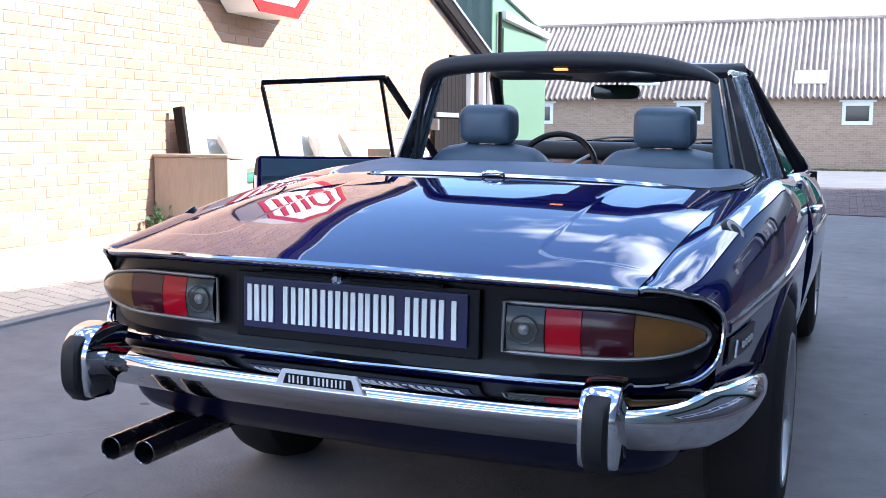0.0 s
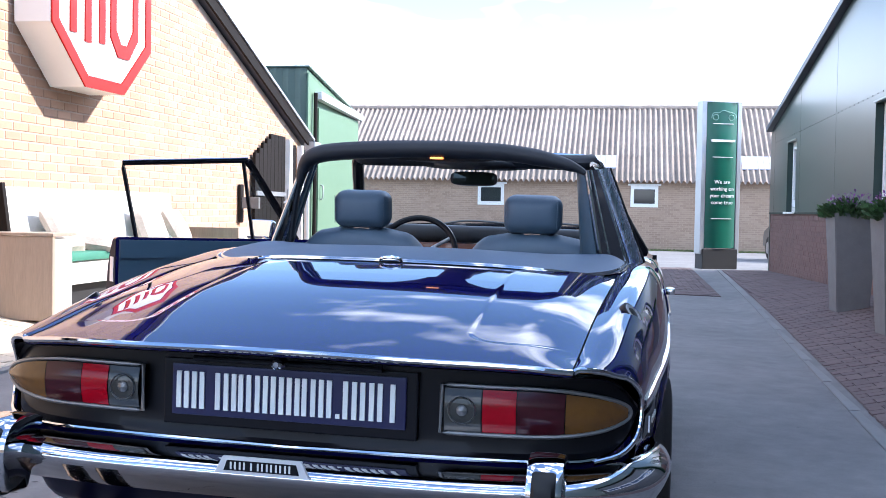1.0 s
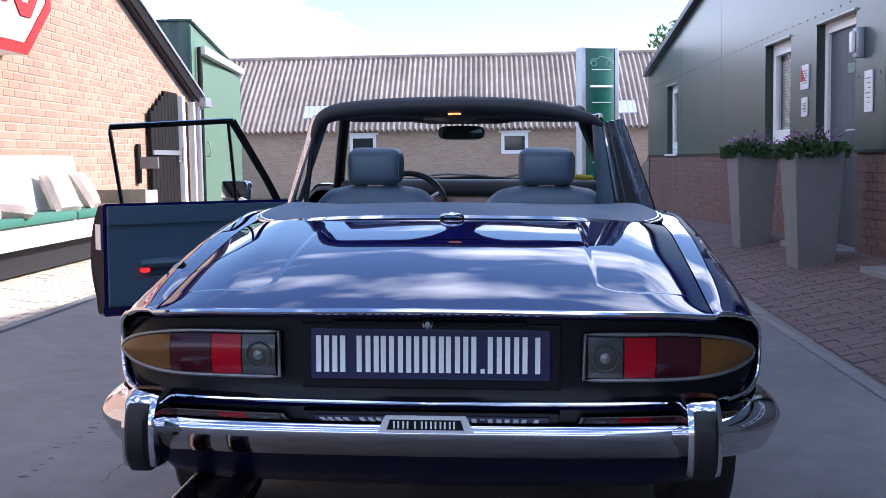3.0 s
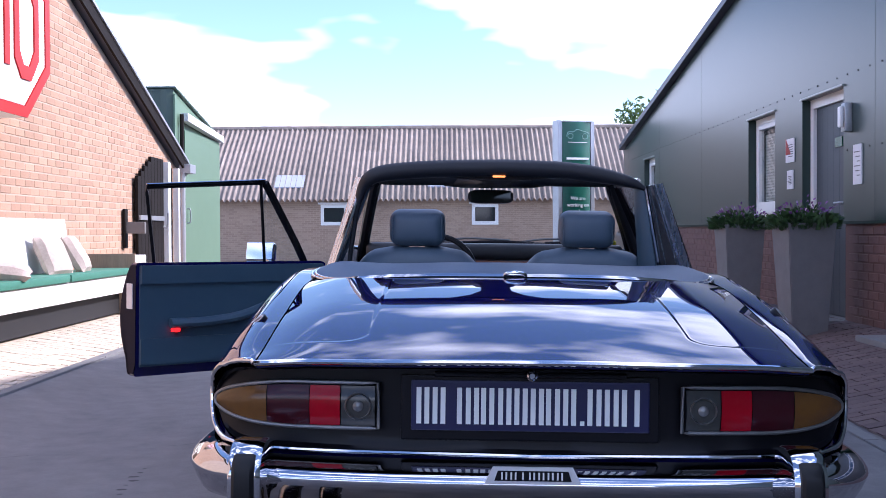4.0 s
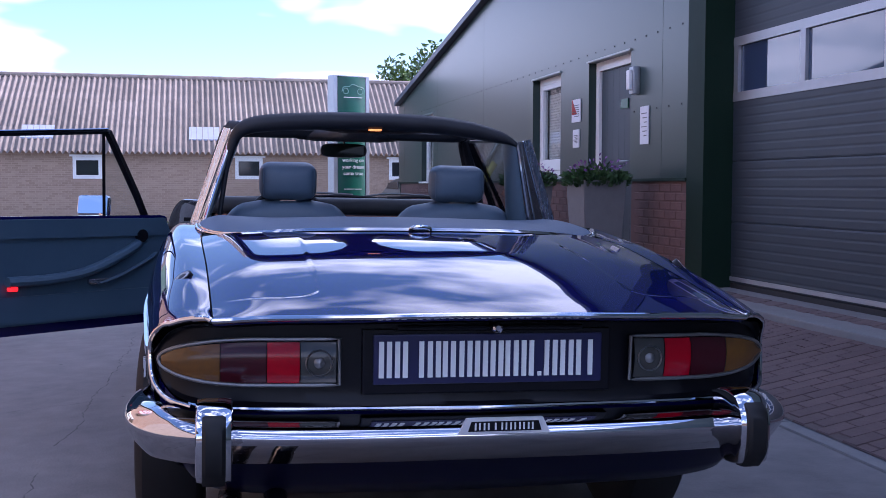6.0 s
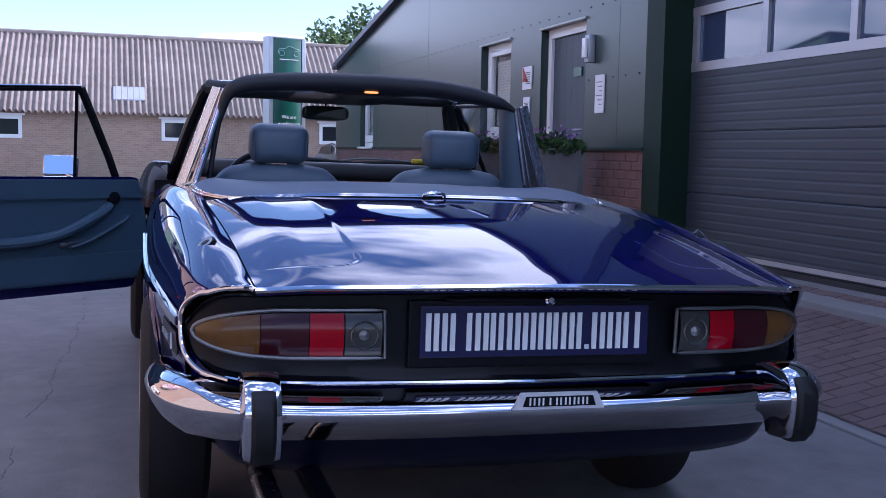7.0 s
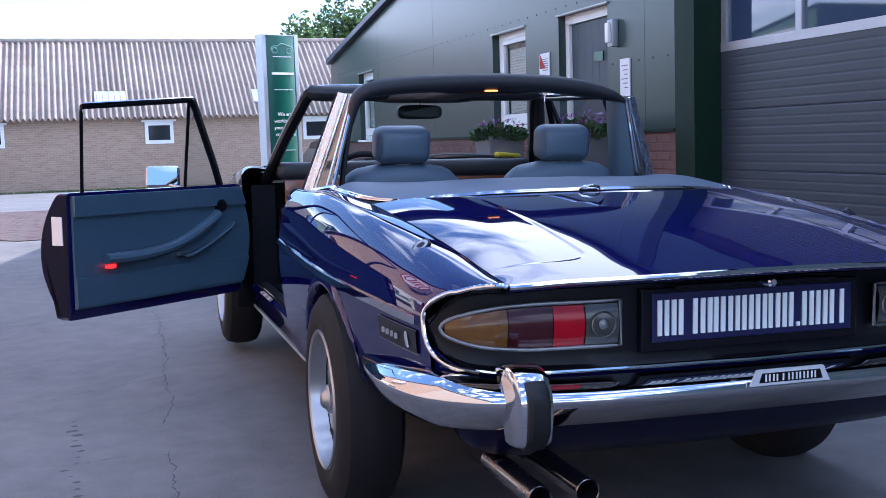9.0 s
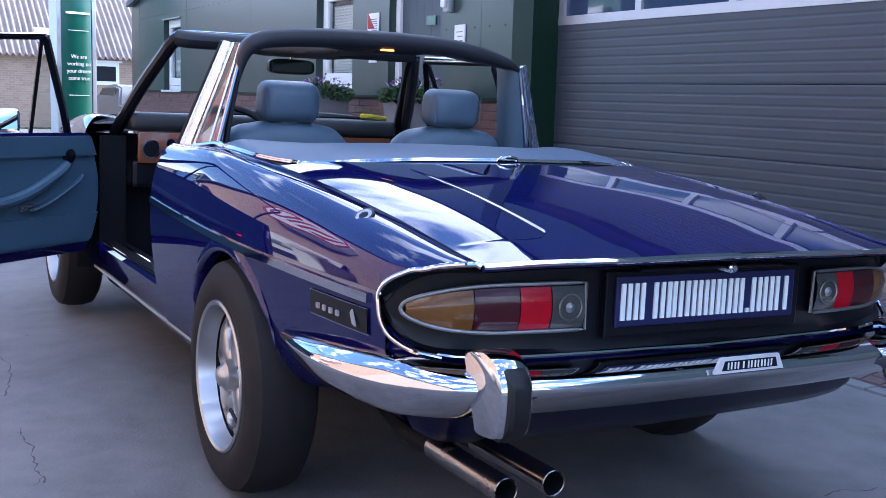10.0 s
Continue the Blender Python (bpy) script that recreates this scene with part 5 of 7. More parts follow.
bm = bmesh.new()
rows = []
ne = len(EDGE)
for i, e in enumerate(EDGE):
    u = -1 + 2 * i / (ne - 1)
    f = Vector((0.56 * math.sin(u * math.pi / 2), 1.6, 0.918))
    row = [bm.verts.new(e + Vector((0, 0.004, -0.02)))]
    for k in range(15):
        v = k / 14
        q = e.lerp(f, v)
        hump = 0.03 * math.sin(math.pi * min(1.0, 0.06 + v * 1.0)) ** 0.6 * (1 - abs(u) ** 6 * 0.5)
        row.append(bm.verts.new(q + Vector((0, 0.006 if k == 0 else 0, hump - 0.006 + 0.002 * noise.noise(q * 7)))))
    row.append(bm.verts.new(f + Vector((0, 0.01, -0.12))))
    rows.append(row)
for a, b in zip(rows, rows[1:]):
    for k in range(len(a) - 1):
        bm.faces.new((a[k], b[k], b[k + 1], a[k + 1]))
hood = part("hood_cover", bm, M_HOOD, car, "grey-blue padded hood cover", True, angle=70)
zl = top_z(0, 0.884)
part("hood_latch", add_sweep(bmesh.new(), spline([(-0.033, 0.884, zl + 0.004), (-0.026, 0.878, zl + 0.012), (0, 0.874, zl + 0.016), (0.026, 0.878, zl + 0.012), (0.033, 0.884, zl + 0.004)], 6), circle(0.004, 8, 0.005)), M_BRIGHT, hood, "bright hood release loop", True)

M_SMOKE = material("smoky_pane", (0.05, 0.05, 0.056), 0.08, vary=0.3, scale=9, coat=0.6)
M_POST = material("brushed_post_metal", (0.66, 0.76, 0.92), 0.26, 1.0, vary=0.15, scale=9, dark=(0.5, 0.6, 0.75), stretch=(6, 6, 1), rough_vary=0.1)
# roll-over bar with padded trim, T-bar and chrome side posts
HOOP = spline([(-0.632, 1.655, 0.88), (-0.607, 1.665, 1.0), (-0.578, 1.675, 1.12), (-0.548, 1.685, 1.205), (-0.5, 1.692, 1.247), (-0.4, 1.7, 1.265), (-0.22, 1.706, 1.276), (0, 1.71, 1.28)], 5)
def settle(p):
    """The driver's leg rakes forward to its foot."""
    k = max(0.0, min(1.0, (1.23 - p.z) / 0.33))
    return Vector((p.x + 0.028 * k, p.y + 0.05 * k, p.z))


RIGHT = spline([(0, 1.71, 1.28), (0.2, 1.706, 1.274), (0.33, 1.7, 1.258), (0.42, 1.688, 1.24), (0.475, 1.674, 1.222), (0.508, 1.662, 1.204)], 5)
HOOP = [settle(p) for p in HOOP] + RIGHT[1:]
bm = bmesh.new()
rings = []
for i, p in enumerate(HOOP):
    t = (HOOP[min(i + 1, len(HOOP) - 1)] - HOOP[max(i - 1, 0)]).normalized()
    out = Vector((-t.z, 0, t.x))
    fw = Vector((0, 1, 0))
    th = interp([(0.9, 0.008), (1.12, 0.009), (1.21, 0.02), (1.26, 0.03), (1.28, 0.031)], p.z)
    wd = interp([(0.9, 0.014), (1.12, 0.016), (1.2, 0.028), (1.28, 0.07)], p.z)
    if p.x > 0:
        th, wd = interp([(0, 0.031), (0.33, 0.029), (0.45, 0.021), (0.51, 0.009)], p.x), interp([(0, 0.07), (0.33, 0.065), (0.45, 0.045), (0.51, 0.02)], p.x)
    rings.append([bm.verts.new(p + out * (a * th) + fw * (b * wd)) for a, b in ((-1, -0.7), (-0.5, -1), (0.5, -1), (1, -0.6), (1, 0.6), (0.5, 1), (-0.5, 1), (-1, 0.7))])
for a, b in zip(rings, rings[1:]):
    for j in range(8):
        bm.faces.new((a[j], a[(j + 1) % 8], b[(j + 1) % 8], b[j]))
bmesh.ops.recalc_face_normals(bm, faces=bm.faces[:])
rollbar = part("roll_bar", bm, M_ROLLBAR, car, "black padded roll-over bar", True, angle=70)
# padded vinyl leg on the passenger side
bm = bmesh.new()
rings = []
for k in range(9):
    v = k / 8
    a, b = Vector((0.472, 1.7, 1.222)).lerp(Vector((0.5, 1.72, 0.86)), v), Vector((0.503, 1.647, 1.214)).lerp(Vector((0.566, 1.668, 0.86)), v)
    m = a.lerp(b, 0.5) + Vector((-0.006, -0.012, 0))
    rings.append([bm.verts.new(p) for p in (a, a.lerp(m, 0.5) + Vector((-0.002, -0.006, 0)), m, b.lerp(m, 0.5) + Vector((0, -0.005, 0)), b, b + Vector((0.02, 0.07, 0)), a + Vector((0.012, 0.07, 0)))])
for a, b in zip(rings, rings[1:]):
    for q in range(7):
        bm.faces.new((a[q], a[(q + 1) % 7], b[(q + 1) % 7], b[q]))
bm.faces.new(rings[0]), bm.faces.new(rings[-1])
bmesh.ops.recalc_face_normals(bm, faces=bm.faces[:])
part("leg_pad", bm, M_CARD, rollbar, "blue vinyl padded leg", True, angle=60)
bm = bmesh.new()
rings = []
for k in range(15):
    v = k / 14
    y = 1.74 + 0.82 * v
    hw = interp([(0, 0.22), (0.12, 0.12), (0.3, 0.065), (0.65, 0.065), (0.85, 0.13), (1, 0.24)], v)
    rings.append([bm.verts.new((u * hw - 0.035, y, z)) for u, z in ((-1, 1.262), (-0.95, 1.246), (-0.6, 1.238), (0.6, 1.238), (0.95, 1.246), (1, 1.262), (0.9, 1.282), (0, 1.29), (-0.9, 1.282))])
for a, b in zip(rings, rings[1:]):
    for q in range(9):
        bm.faces.new((a[q], a[(q + 1) % 9], b[(q + 1) % 9], b[q]))
bm.faces.new(rings[0]), bm.faces.new(rings[-1])
bmesh.ops.recalc_face_normals(bm, faces=bm.faces[:])
part("t_bar", bm, M_ROLLBAR, car, "black padded centre bar flared at both ends", True, angle=60)
M_CABIN_LIGHT = bpy.data.materials.new("lit_cabin_lens")
M_CABIN_LIGHT.use_nodes = True
_b = M_CABIN_LIGHT.node_tree.nodes["Principled BSDF"]
_b.inputs["Base Color"].default_value = (0.8, 0.5, 0.2, 1)
_b.inputs["Emission Color"].default_value = (1.0, 0.3, 0.05, 1)
_b.inputs["Emission Strength"].default_value = 0.9
M_DOOR_LIGHT = bpy.data.materials.new("lit_red_lens")
M_DOOR_LIGHT.use_nodes = True
_b = M_DOOR_LIGHT.node_tree.nodes["Principled BSDF"]
_b.inputs["Base Color"].default_value = (0.7, 0.02, 0.01, 1)
_b.inputs["Emission Color"].default_value = (1.0, 0.012, 0.01, 1)
_b.inputs["Emission Strength"].default_value = 1.3
part("cabin_light", box(-0.058, -0.01, 1.655, 1.675, 1.2425, 1.2495, 0.003), M_CABIN_LIGHT, rollbar, "lit amber cabin light")
for s in (-1, 1):
    a0, a1 = Vector((s * 0.708, 1.915, 0.868)), Vector((s * 0.578, 1.815, 1.246))
    b0, b1 = Vector((s * 0.648, 1.63, 0.9)), Vector((s * 0.545, 1.695, 1.235))
    if s > 0:
        b0, b1, a0, a1 = Vector((0.576, 1.668, 0.88)), Vector((0.511, 1.65, 1.214)), Vector((0.728, 1.815, 0.868)), Vector((0.584, 1.74, 1.228))
    c0, c1 = a0.lerp(b0, 0.3), a1.lerp(b1, 0.4)

    def slab(q, th):
        bm = bmesh.new()
        n = Vector((s, 0, 0.3)).normalized() * th
        f1 = [bm.verts.new(p) for p in q]
        f2 = [bm.verts.new(p - n) for p in q]
        bm.faces.new(f1), bm.faces.new(f2[::-1])
        for i in range(4):
            bm.faces.new((f1[i], f2[i], f2[(i + 1) % 4], f1[(i + 1) % 4]))
        bmesh.ops.recalc_face_normals(bm, faces=bm.faces[:])
        return bm

    bm = bmesh.new()
    rings = []
    out = Vector((s, -0.25, 0.3)).normalized()
    for v in [i / 10 for i in range(11)]:
        p0, p1 = a0.lerp(a1, v), c0.lerp(c1, v)
        ring = [p0.lerp(p1, u) + out * (0.015 * math.sin(math.pi * u)) for u in [i / 8 for i in range(9)]]
        rings.append([bm.verts.new(p) for p in ring + [p1 - out * 0.01, p0 - out * 0.01]])
    for a, b in zip(rings, rings[1:]):
        for q in range(11):
            bm.faces.new((a[q], a[(q + 1) % 11], b[(q + 1) % 11], b[q]))
    bm.faces.new(rings[0]), bm.faces.new(rings[-1])
    bmesh.ops.recalc_face_normals(bm, faces=bm.faces[:])
    part("side_post", bm, M_POST, rollbar, "bright metal side post", True, angle=50)
    d0, d1 = c0.lerp(b0, 0.04), c1.lerp(b1, 0.06)
    part("quarter_pane", slab([d0, d1, b1, b0], 0.005), M_SMOKE, rollbar, "small smoky quarter pane")
    part("pane_bead", add_sweep(bmesh.new(), [d0.lerp(b0, 0.12), d1.lerp(b1, 0.12)], circle(0.006, 8)), M_BRIGHT, rollbar, "thin bright bead", True)
    part("pane_bead", add_sweep(bmesh.new(), [d0.lerp(b0, 0.68), d1.lerp(b1, 0.68)], circle(0.005, 8)), M_BRIGHT, rollbar, "thin bright bead", True)
    inner = Vector((-s * 0.022, 0, 0))
    if s < 0:
        part("inner_pad", slab([c0 + inner, c1 + inner * 1.6, a1 + inner * 1.6, a0 + inner], 0.016), M_VINYL, rollbar, "blue vinyl inner pad", True)
        part("inner_pad", slab([d0.lerp(b0, 0.3) + inner, d1.lerp(b1, 0.45) + inner * 1.4, c1 + inner * 1.5, c0 + inner], 0.012), M_VINYL, rollbar, "blue vinyl inner pad", True)
    part("post_foot", add_sweep(bmesh.new(), [a0 + Vector((s * 0.004, 0.06, -0.02)), a0 + Vector((s * 0.004, -0.02, 0.008)), b0 + Vector((0, 0.02, 0.004)), b0 + Vector((0, -0.08, 0.002))], circle(0.011, 8)), M_CHROME, rollbar, "chrome foot trim", True)
    part("rear_drip", add_sweep(bmesh.new(), [b0, b1], circle(0.008, 8)), M_CHROME, rollbar, "thin chrome trim", True)
    part("front_seal", add_sweep(bmesh.new(), [a0 + Vector((0, 0.012, 0)), a1 + Vector((0, 0.012, 0))], circle(0.009, 8)), M_RUBBER, rollbar, "black door seal", True)

# windscreen
M_WIPER = material("dull_wiper_metal", (0.16, 0.17, 0.17), 0.45, 0.5, vary=0.3, scale=20)
frame_line = spline([(-0.69, 3.03, 0.885), (-0.64, 2.8, 1.07), (-0.588, 2.575, 1.225), (-0.572, 2.52, 1.264), (-0.535, 2.512, 1.281), (-0.33, 2.56, 1.288), (-0.04, 2.585, 1.293),
                     (0.25, 2.56, 1.288), (0.455, 2.515, 1.281), (0.493, 2.524, 1.264), (0.51, 2.58, 1.225), (0.595, 2.8, 1.07), (0.675, 3.03, 0.885)], 5)
ws = part("windscreen_frame", add_sweep(bmesh.new(), frame_line, circle(0.027, 10)), M_BLACK, car, "dark windscreen frame", True)
part("header_trim", add_sweep(bmesh.new(), spline([(-0.555, 2.51, 1.284), (-0.5, 2.482, 1.278), (-0.33, 2.515, 1.28), (-0.04, 2.538, 1.282), (0.25, 2.515, 1.28), (0.43, 2.482, 1.278), (0.478, 2.51, 1.284)], 6), circle(0.042, 12, 0.034)), M_ROLLBAR, car, "black header padding", True)
part("pillar_pad", add_sweep(bmesh.new(), spline([(0.5, 2.515, 1.268), (0.548, 2.62, 1.17), (0.63, 2.82, 1.015), (0.705, 3.02, 0.885)], 5), circle(0.027, 10)), M_ROLLBAR, ws, "black pillar padding", True)
part("pillar_clip", add_sweep(bmesh.new(), [(0.44, 2.47, 1.272), (0.47, 2.462, 1.276), (0.5, 2.468, 1.268)], circle(0.009, 8)), M_BRIGHT, ws, "bright roof catch", True)
part("header_strip", add_sweep(bmesh.new(), [p + Vector((0, -0.004, 0.026)) for p in frame_line if p.z > 1.262], circle(0.008, 6)), M_BRIGHT, ws, "bright header strip", True)
bm = bmesh.new()
rows = []
for k in range(7):
    v = k / 6
    rows.append([bm.verts.new((u * (0.67 + (0.53 - 0.67) * v) - 0.04 * v, 3.02 - 0.5 * v + (0.16 - 0.1 * v) * (1 - u * u), 0.9 + 0.375 * v)) for u in [-1 + 2 * i / 12 for i in range(13)]])
for a, b in zip(rows, rows[1:]):
    for i in range(12):
        bm.faces.new((a[i], a[i + 1], b[i + 1], b[i]))
part("windscreen", bm, M_GLASS, ws, "clear windscreen glass", True).visible_shadow = False
for s in (-0.3, 0.12):
    wp = part("wiper_arm", add_sweep(bmesh.new(), spline([(s, 3.22, 0.985), (s + 0.1, 3.19, 1.0), (s + 0.2, 3.165, 1.002), (s + 0.36, 3.13, 0.995)], 4), circle(0.006, 6)), M_WIPER, car, "dull metal wiper arm", True)
    part("wiper_blade", add_sweep(bmesh.new(), spline([(s + 0.12, 3.15, 0.982), (s + 0.3, 3.125, 0.988), (s + 0.48, 3.12, 0.98)], 4), circle(0.005, 6, 0.008)), M_BLACK, wp, "black wiper blade", True)
mir = thing_part("interior_mirror", car)
bm = prism([(0.105 * (1 if math.cos(a) > 0 else -1) * abs(math.cos(a)) ** 0.4, 0.031 * (1 if math.sin(a) > 0 else -1) * abs(math.sin(a)) ** 0.6) for a in [2 * math.pi * i / 32 for i in range(32)]], -0.014, 0.012, Matrix(((1, 0, 0, 0), (0, 0, -1, 0), (0, 1, 0, 0), (0, 0, 0, 1))))
part("mirror_shell", bm, M_BLACK, mir, smooth=True, at=pose(-0.05, 2.585, 1.199, -3, 0, 4))
part("mirror_face", box(-0.092, 0.092, -0.0145, -0.0125, -0.024, 0.024, 0.001), M_MIRROR_REFLECTION, mir, "mirror face coloured as its dark green reflection", at=pose(-0.05, 2.585, 1.199, -3, 0, 4))
part("mirror_stem", tube([(-0.046, 2.59, 1.205), (-0.046, 2.6, 1.26)], 0.005, 8), M_CHROME, mir, smooth=True)

# bonnet and scuttle
bm = bmesh.new()
rows = []
for j in range(20):
    y = 3.2 + 1.08 * j / 19
    xc, zc = smooth_interp(XC, y) - 0.006, smooth_interp(ZC, y) - 0.002
    rows.append([bm.verts.new((u * xc, y, zc + 0.03 * (1 - u * u) - 0.012 * abs(u) ** 8)) for u in [-1 + 2 * i / 20 for i in range(21)]])
for a, b in zip(rows, rows[1:]):
    for i in range(20):
        bm.faces.new((a[i], a[i + 1], b[i + 1], b[i]))
part("bonnet", bm, M_PAINT, car, smooth=True, at=FRONT_SET)
bm = bmesh.new()
rows = []
for j in range(5):
    y = 2.96 + 0.235 * j / 4
    rows.append([bm.verts.new((u * 0.7, y, 0.885 + 0.028 * (1 - u * u))) for u in [-1 + 2 * i / 20 for i in range(21)]])
for a, b in zip(rows, rows[1:]):
    for i in range(20):
        bm.faces.new((a[i], a[i + 1], b[i + 1], b[i]))
part("scuttle", bm, M_BLACK, car, smooth=True, at=FRONT_SET)
part("nose", box(-0.62, 0.62, 4.2, 4.285, 0.4, 0.78, 0.02), M_BLACK, car, "dark front grille", at=FRONT_SET)
part("front_bumper", add_sweep(bmesh.new(), spline([(-0.8, 3.9, 0.5), (-0.74, 4.22, 0.5), (-0.4, 4.34, 0.5), (0.4, 4.34, 0.5), (0.74, 4.22, 0.5), (0.8, 3.9, 0.5)], 5), circle(0.03, 8, 0.05)), M_CHROME, car, "chrome front bumper", True, at=FRONT_SET)

# sills, cabin tub
for s in (-1, 1):
    bm = bmesh.new()
    prof = [(0.722, 0.235), (0.737, 0.265), (0.752, 0.3), (0.77, 0.36), (0.778, 0.4), (0.768, 0.414), (0.7, 0.414), (0.69, 0.24)]
    a = [bm.verts.new((s * x, DOOR_R - 0.02, z)) for x, z in prof]
    b = [bm.verts.new((s * x, DOOR_F + 0.04, z)) for x, z in prof]
    for i in range(8):
        bm.faces.new((a[i], a[(i + 1) % 8], b[(i + 1) % 8], b[i]))
    bmesh.ops.recalc_face_normals(bm, faces=bm.faces[:])
    sill = part("sill", bm, M_PAINT, car, smooth=True)
    part("kick_plate", box(min(s * 0.705, s * 0.765), max(s * 0.705, s * 0.765), DOOR_R + 0.03, DOOR_F - 0.05, 0.4155, 0.421), M_INNER, sill, "dark ribbed kick plate")
    for xe in (0.708, 0.762):
        part("kick_edge", add_sweep(bmesh.new(), [(s * xe, y, 0.4225) for y in (DOOR_R + 0.03, 2.4, DOOR_F - 0.05)], circle(0.004, 6)), M_CHROME, sill, "bright kick plate edge", True)
    part("sill_strip", add_sweep(bmesh.new(), [(s * 0.744, y, 0.272) for y in (1.4, 1.8, 2.4, 3.0, 3.2)], circle(0.005, 6, 0.007)), M_ALU, sill, "chrome sill strip", True)
    part("tub_side", box(min(s * 0.655, s * 0.688), max(s * 0.655, s * 0.688), 1.55, 3.1, 0.26, 0.41), M_INNER, car)
    part("quarter_trim", box(min(s * 0.62, s * 0.7), max(s * 0.62, s * 0.7), 1.3, DOOR_R - 0.004, 0.4, 0.885, 0.01), M_VINYL, car, "blue side trim behind the door")
    part("pillar_face", box(min(s * 0.69, s * 0.775), max(s * 0.69, s * 0.775), DOOR_R - 0.012, DOOR_R - 0.002, 0.4, 0.87), M_PAINT, car)
    part("hinge_face", box(min(s * 0.66, s * 0.77), max(s * 0.66, s * 0.77), DOOR_F + 0.002, DOOR_F + 0.014, 0.4, 0.875), M_INNER, car)
part("cabin_floor", box(-0.655, 0.655, 1.3, 3.1, 0.262, 0.29), M_VINYL, car, "blue cabin carpet")
part("bulkhead", box(-0.6, 0.6, 1.28, 1.3, 0.29, 0.9), M_VINYL, car)
part("firewall", box(-0.655, 0.655, 3.08, 3.1, 0.29, 0.88), M_INNER, car)
part("rear_squab", box(-0.5, 0.5, 1.31, 1.42, 0.5, 0.84, 0.04), M_VINYL, car, "blue rear seat back", True)
part("tunnel", box(-0.1, 0.1, 1.42, 3.05, 0.29, 0.46, 0.03), M_VINYL, car, "blue centre tunnel", True)


# seats
def soft_block(w, d, h, r, seg=4, puff=0.0):
    bm = bmesh.new()
    bmesh.ops.create_cube(bm, size=1.0)
    bmesh.ops.scale(bm, vec=(w, d, h), verts=bm.verts[:])
    bmesh.ops.bevel(bm, geom=bm.edges[:], offset=r, segments=seg, affect="EDGES", profile=0.5)
    bmesh.ops.subdivide_edges(bm, edges=[e for e in bm.edges if e.calc_length() > 0.08], cuts=3, use_grid_fill=True)
    if puff:
        for v in bm.verts:
            k = max(0.0, 1 - (2 * v.co.x / w) ** 2) * max(0.0, 1 - (2 * v.co.z / h) ** 2)
            v.co.y += puff * k * (1 if v.co.y > 0 else -1)
    return bm


def seat(x):
    st = thing_part("seat", car)
    part("cushion", soft_block(0.5, 0.5, 0.15, 0.05), M_VINYL, st, smooth=True, at=pose(x, 2.12, 0.5, 4))
    bm = soft_block(0.55, 0.13, 0.55, 0.06, 4, 0.012)
    for v in bm.verts:
        if v.co.z > 0.1:
            v.co.x *= 1 - 0.3 * ((v.co.z - 0.1) / 0.2) ** 2 if abs(v.co.x) > 0.1 else 1
            v.co.z -= 0.05 * (abs(v.co.x) / 0.26) ** 2
    part("backrest", bm, M_VINYL, st, smooth=True, at=pose(x, 1.86, 0.715, 10), angle=60)
    part("headrest", soft_block(0.215, 0.12, 0.142, 0.042, 5, 0.012), M_VINYL, st, "blue headrest with side piping", True, pose(x, 1.81, 1.052, 6), 60)
    for q in (-1, 1):
        part("headrest_pipe", tube([(x + q * 0.094, 1.752, 0.996), (x + q * 0.095, 1.744, 1.1)], 0.0016, 6), M_VINYL, st)
    part("headrest_stem", box(x - 0.03, x + 0.03, 1.79, 1.81, 0.945, 0.995), M_CHROME, st)
    return st


for x in (-0.345, 0.31):
    seat(x)

# dashboard, wheel, dials
M_DASH = material("grained_dash_vinyl", (0.02, 0.022, 0.026), 0.5, vary=0.4, scale=8, bump=0.0008, bump_scale=250)
dash = thing_part("dashboard", car)
dash.matrix_basis = pose(-0.025, 0, 0.012)
part("dash_top", soft_block(1.26, 0.24, 0.08, 0.03), M_DASH, dash, "black padded dash top", True, pose(0, 2.985, 0.927))
part("wood_panel", box(-0.6, 0.6, 2.875, 2.9, 0.75, 0.886, 0.008), M_WALNUT, dash, "glossy walnut dash panel", True)
part("lower_shelf", box(-0.62, 0.62, 2.9, 3.05, 0.64, 0.76, 0.02), M_BLACK, dash)
for k, (dx, dz, r) in enumerate(((-0.545, 0.795, 0.04), (-0.46, 0.82, 0.024), (-0.46, 0.768, 0.024), (-0.37, 0.8, 0.048), (-0.25, 0.8, 0.048), (-0.16, 0.82, 0.024), (-0.16, 0.768, 0.024), (0.05, 0.8, 0.03))):
    bm = bmesh.new()
    add_lathe(bm, [(0.004, r), (-0.006, r), (-0.006, r * 0.85), (0.0, r * 0.8)], 24, "y", (dx, 2.873, dz + 0.016))
    part("dial_ring", bm, M_CHROME, dash, smooth=True)
    bm = bmesh.new()
    add_lathe(bm, [(0.0, r * 0.84), (0.0, 0.0001)], 24, "y", (dx, 2.871, dz + 0.016))
    part("dial_face", bm, M_BLACK, dash)
sw = thing_part("steering_wheel", car)
sw.matrix_basis = pose(-0.3, 2.56, 0.85, 66, 0, 0)
ringp = [(0.18 * math.cos(2 * math.pi * i / 48), 0.18 * math.sin(2 * math.pi * i / 48), 0) for i in range(48)]
part("wheel_rim", add_sweep(bmesh.new(), ringp, circle(0.014, 8), True), M_BLACK, sw, smooth=True)
for k in range(3):
    a = math.pi / 2 + k * 2 * math.pi / 3 + math.pi
    part("wheel_spoke", tube([(0.03 * math.cos(a), 0.03 * math.sin(a), -0.02), (0.176 * math.cos(a), 0.176 * math.sin(a), 0)], 0.009, 8), M_ALU, sw, smooth=True)
bm = bmesh.new()
add_lathe(bm, [(-0.04, 0.03), (0.0, 0.05), (0.012, 0.04), (0.015, 0.0001)], 24, "z")
part("horn_boss", bm, M_BLACK, sw, smooth=True)
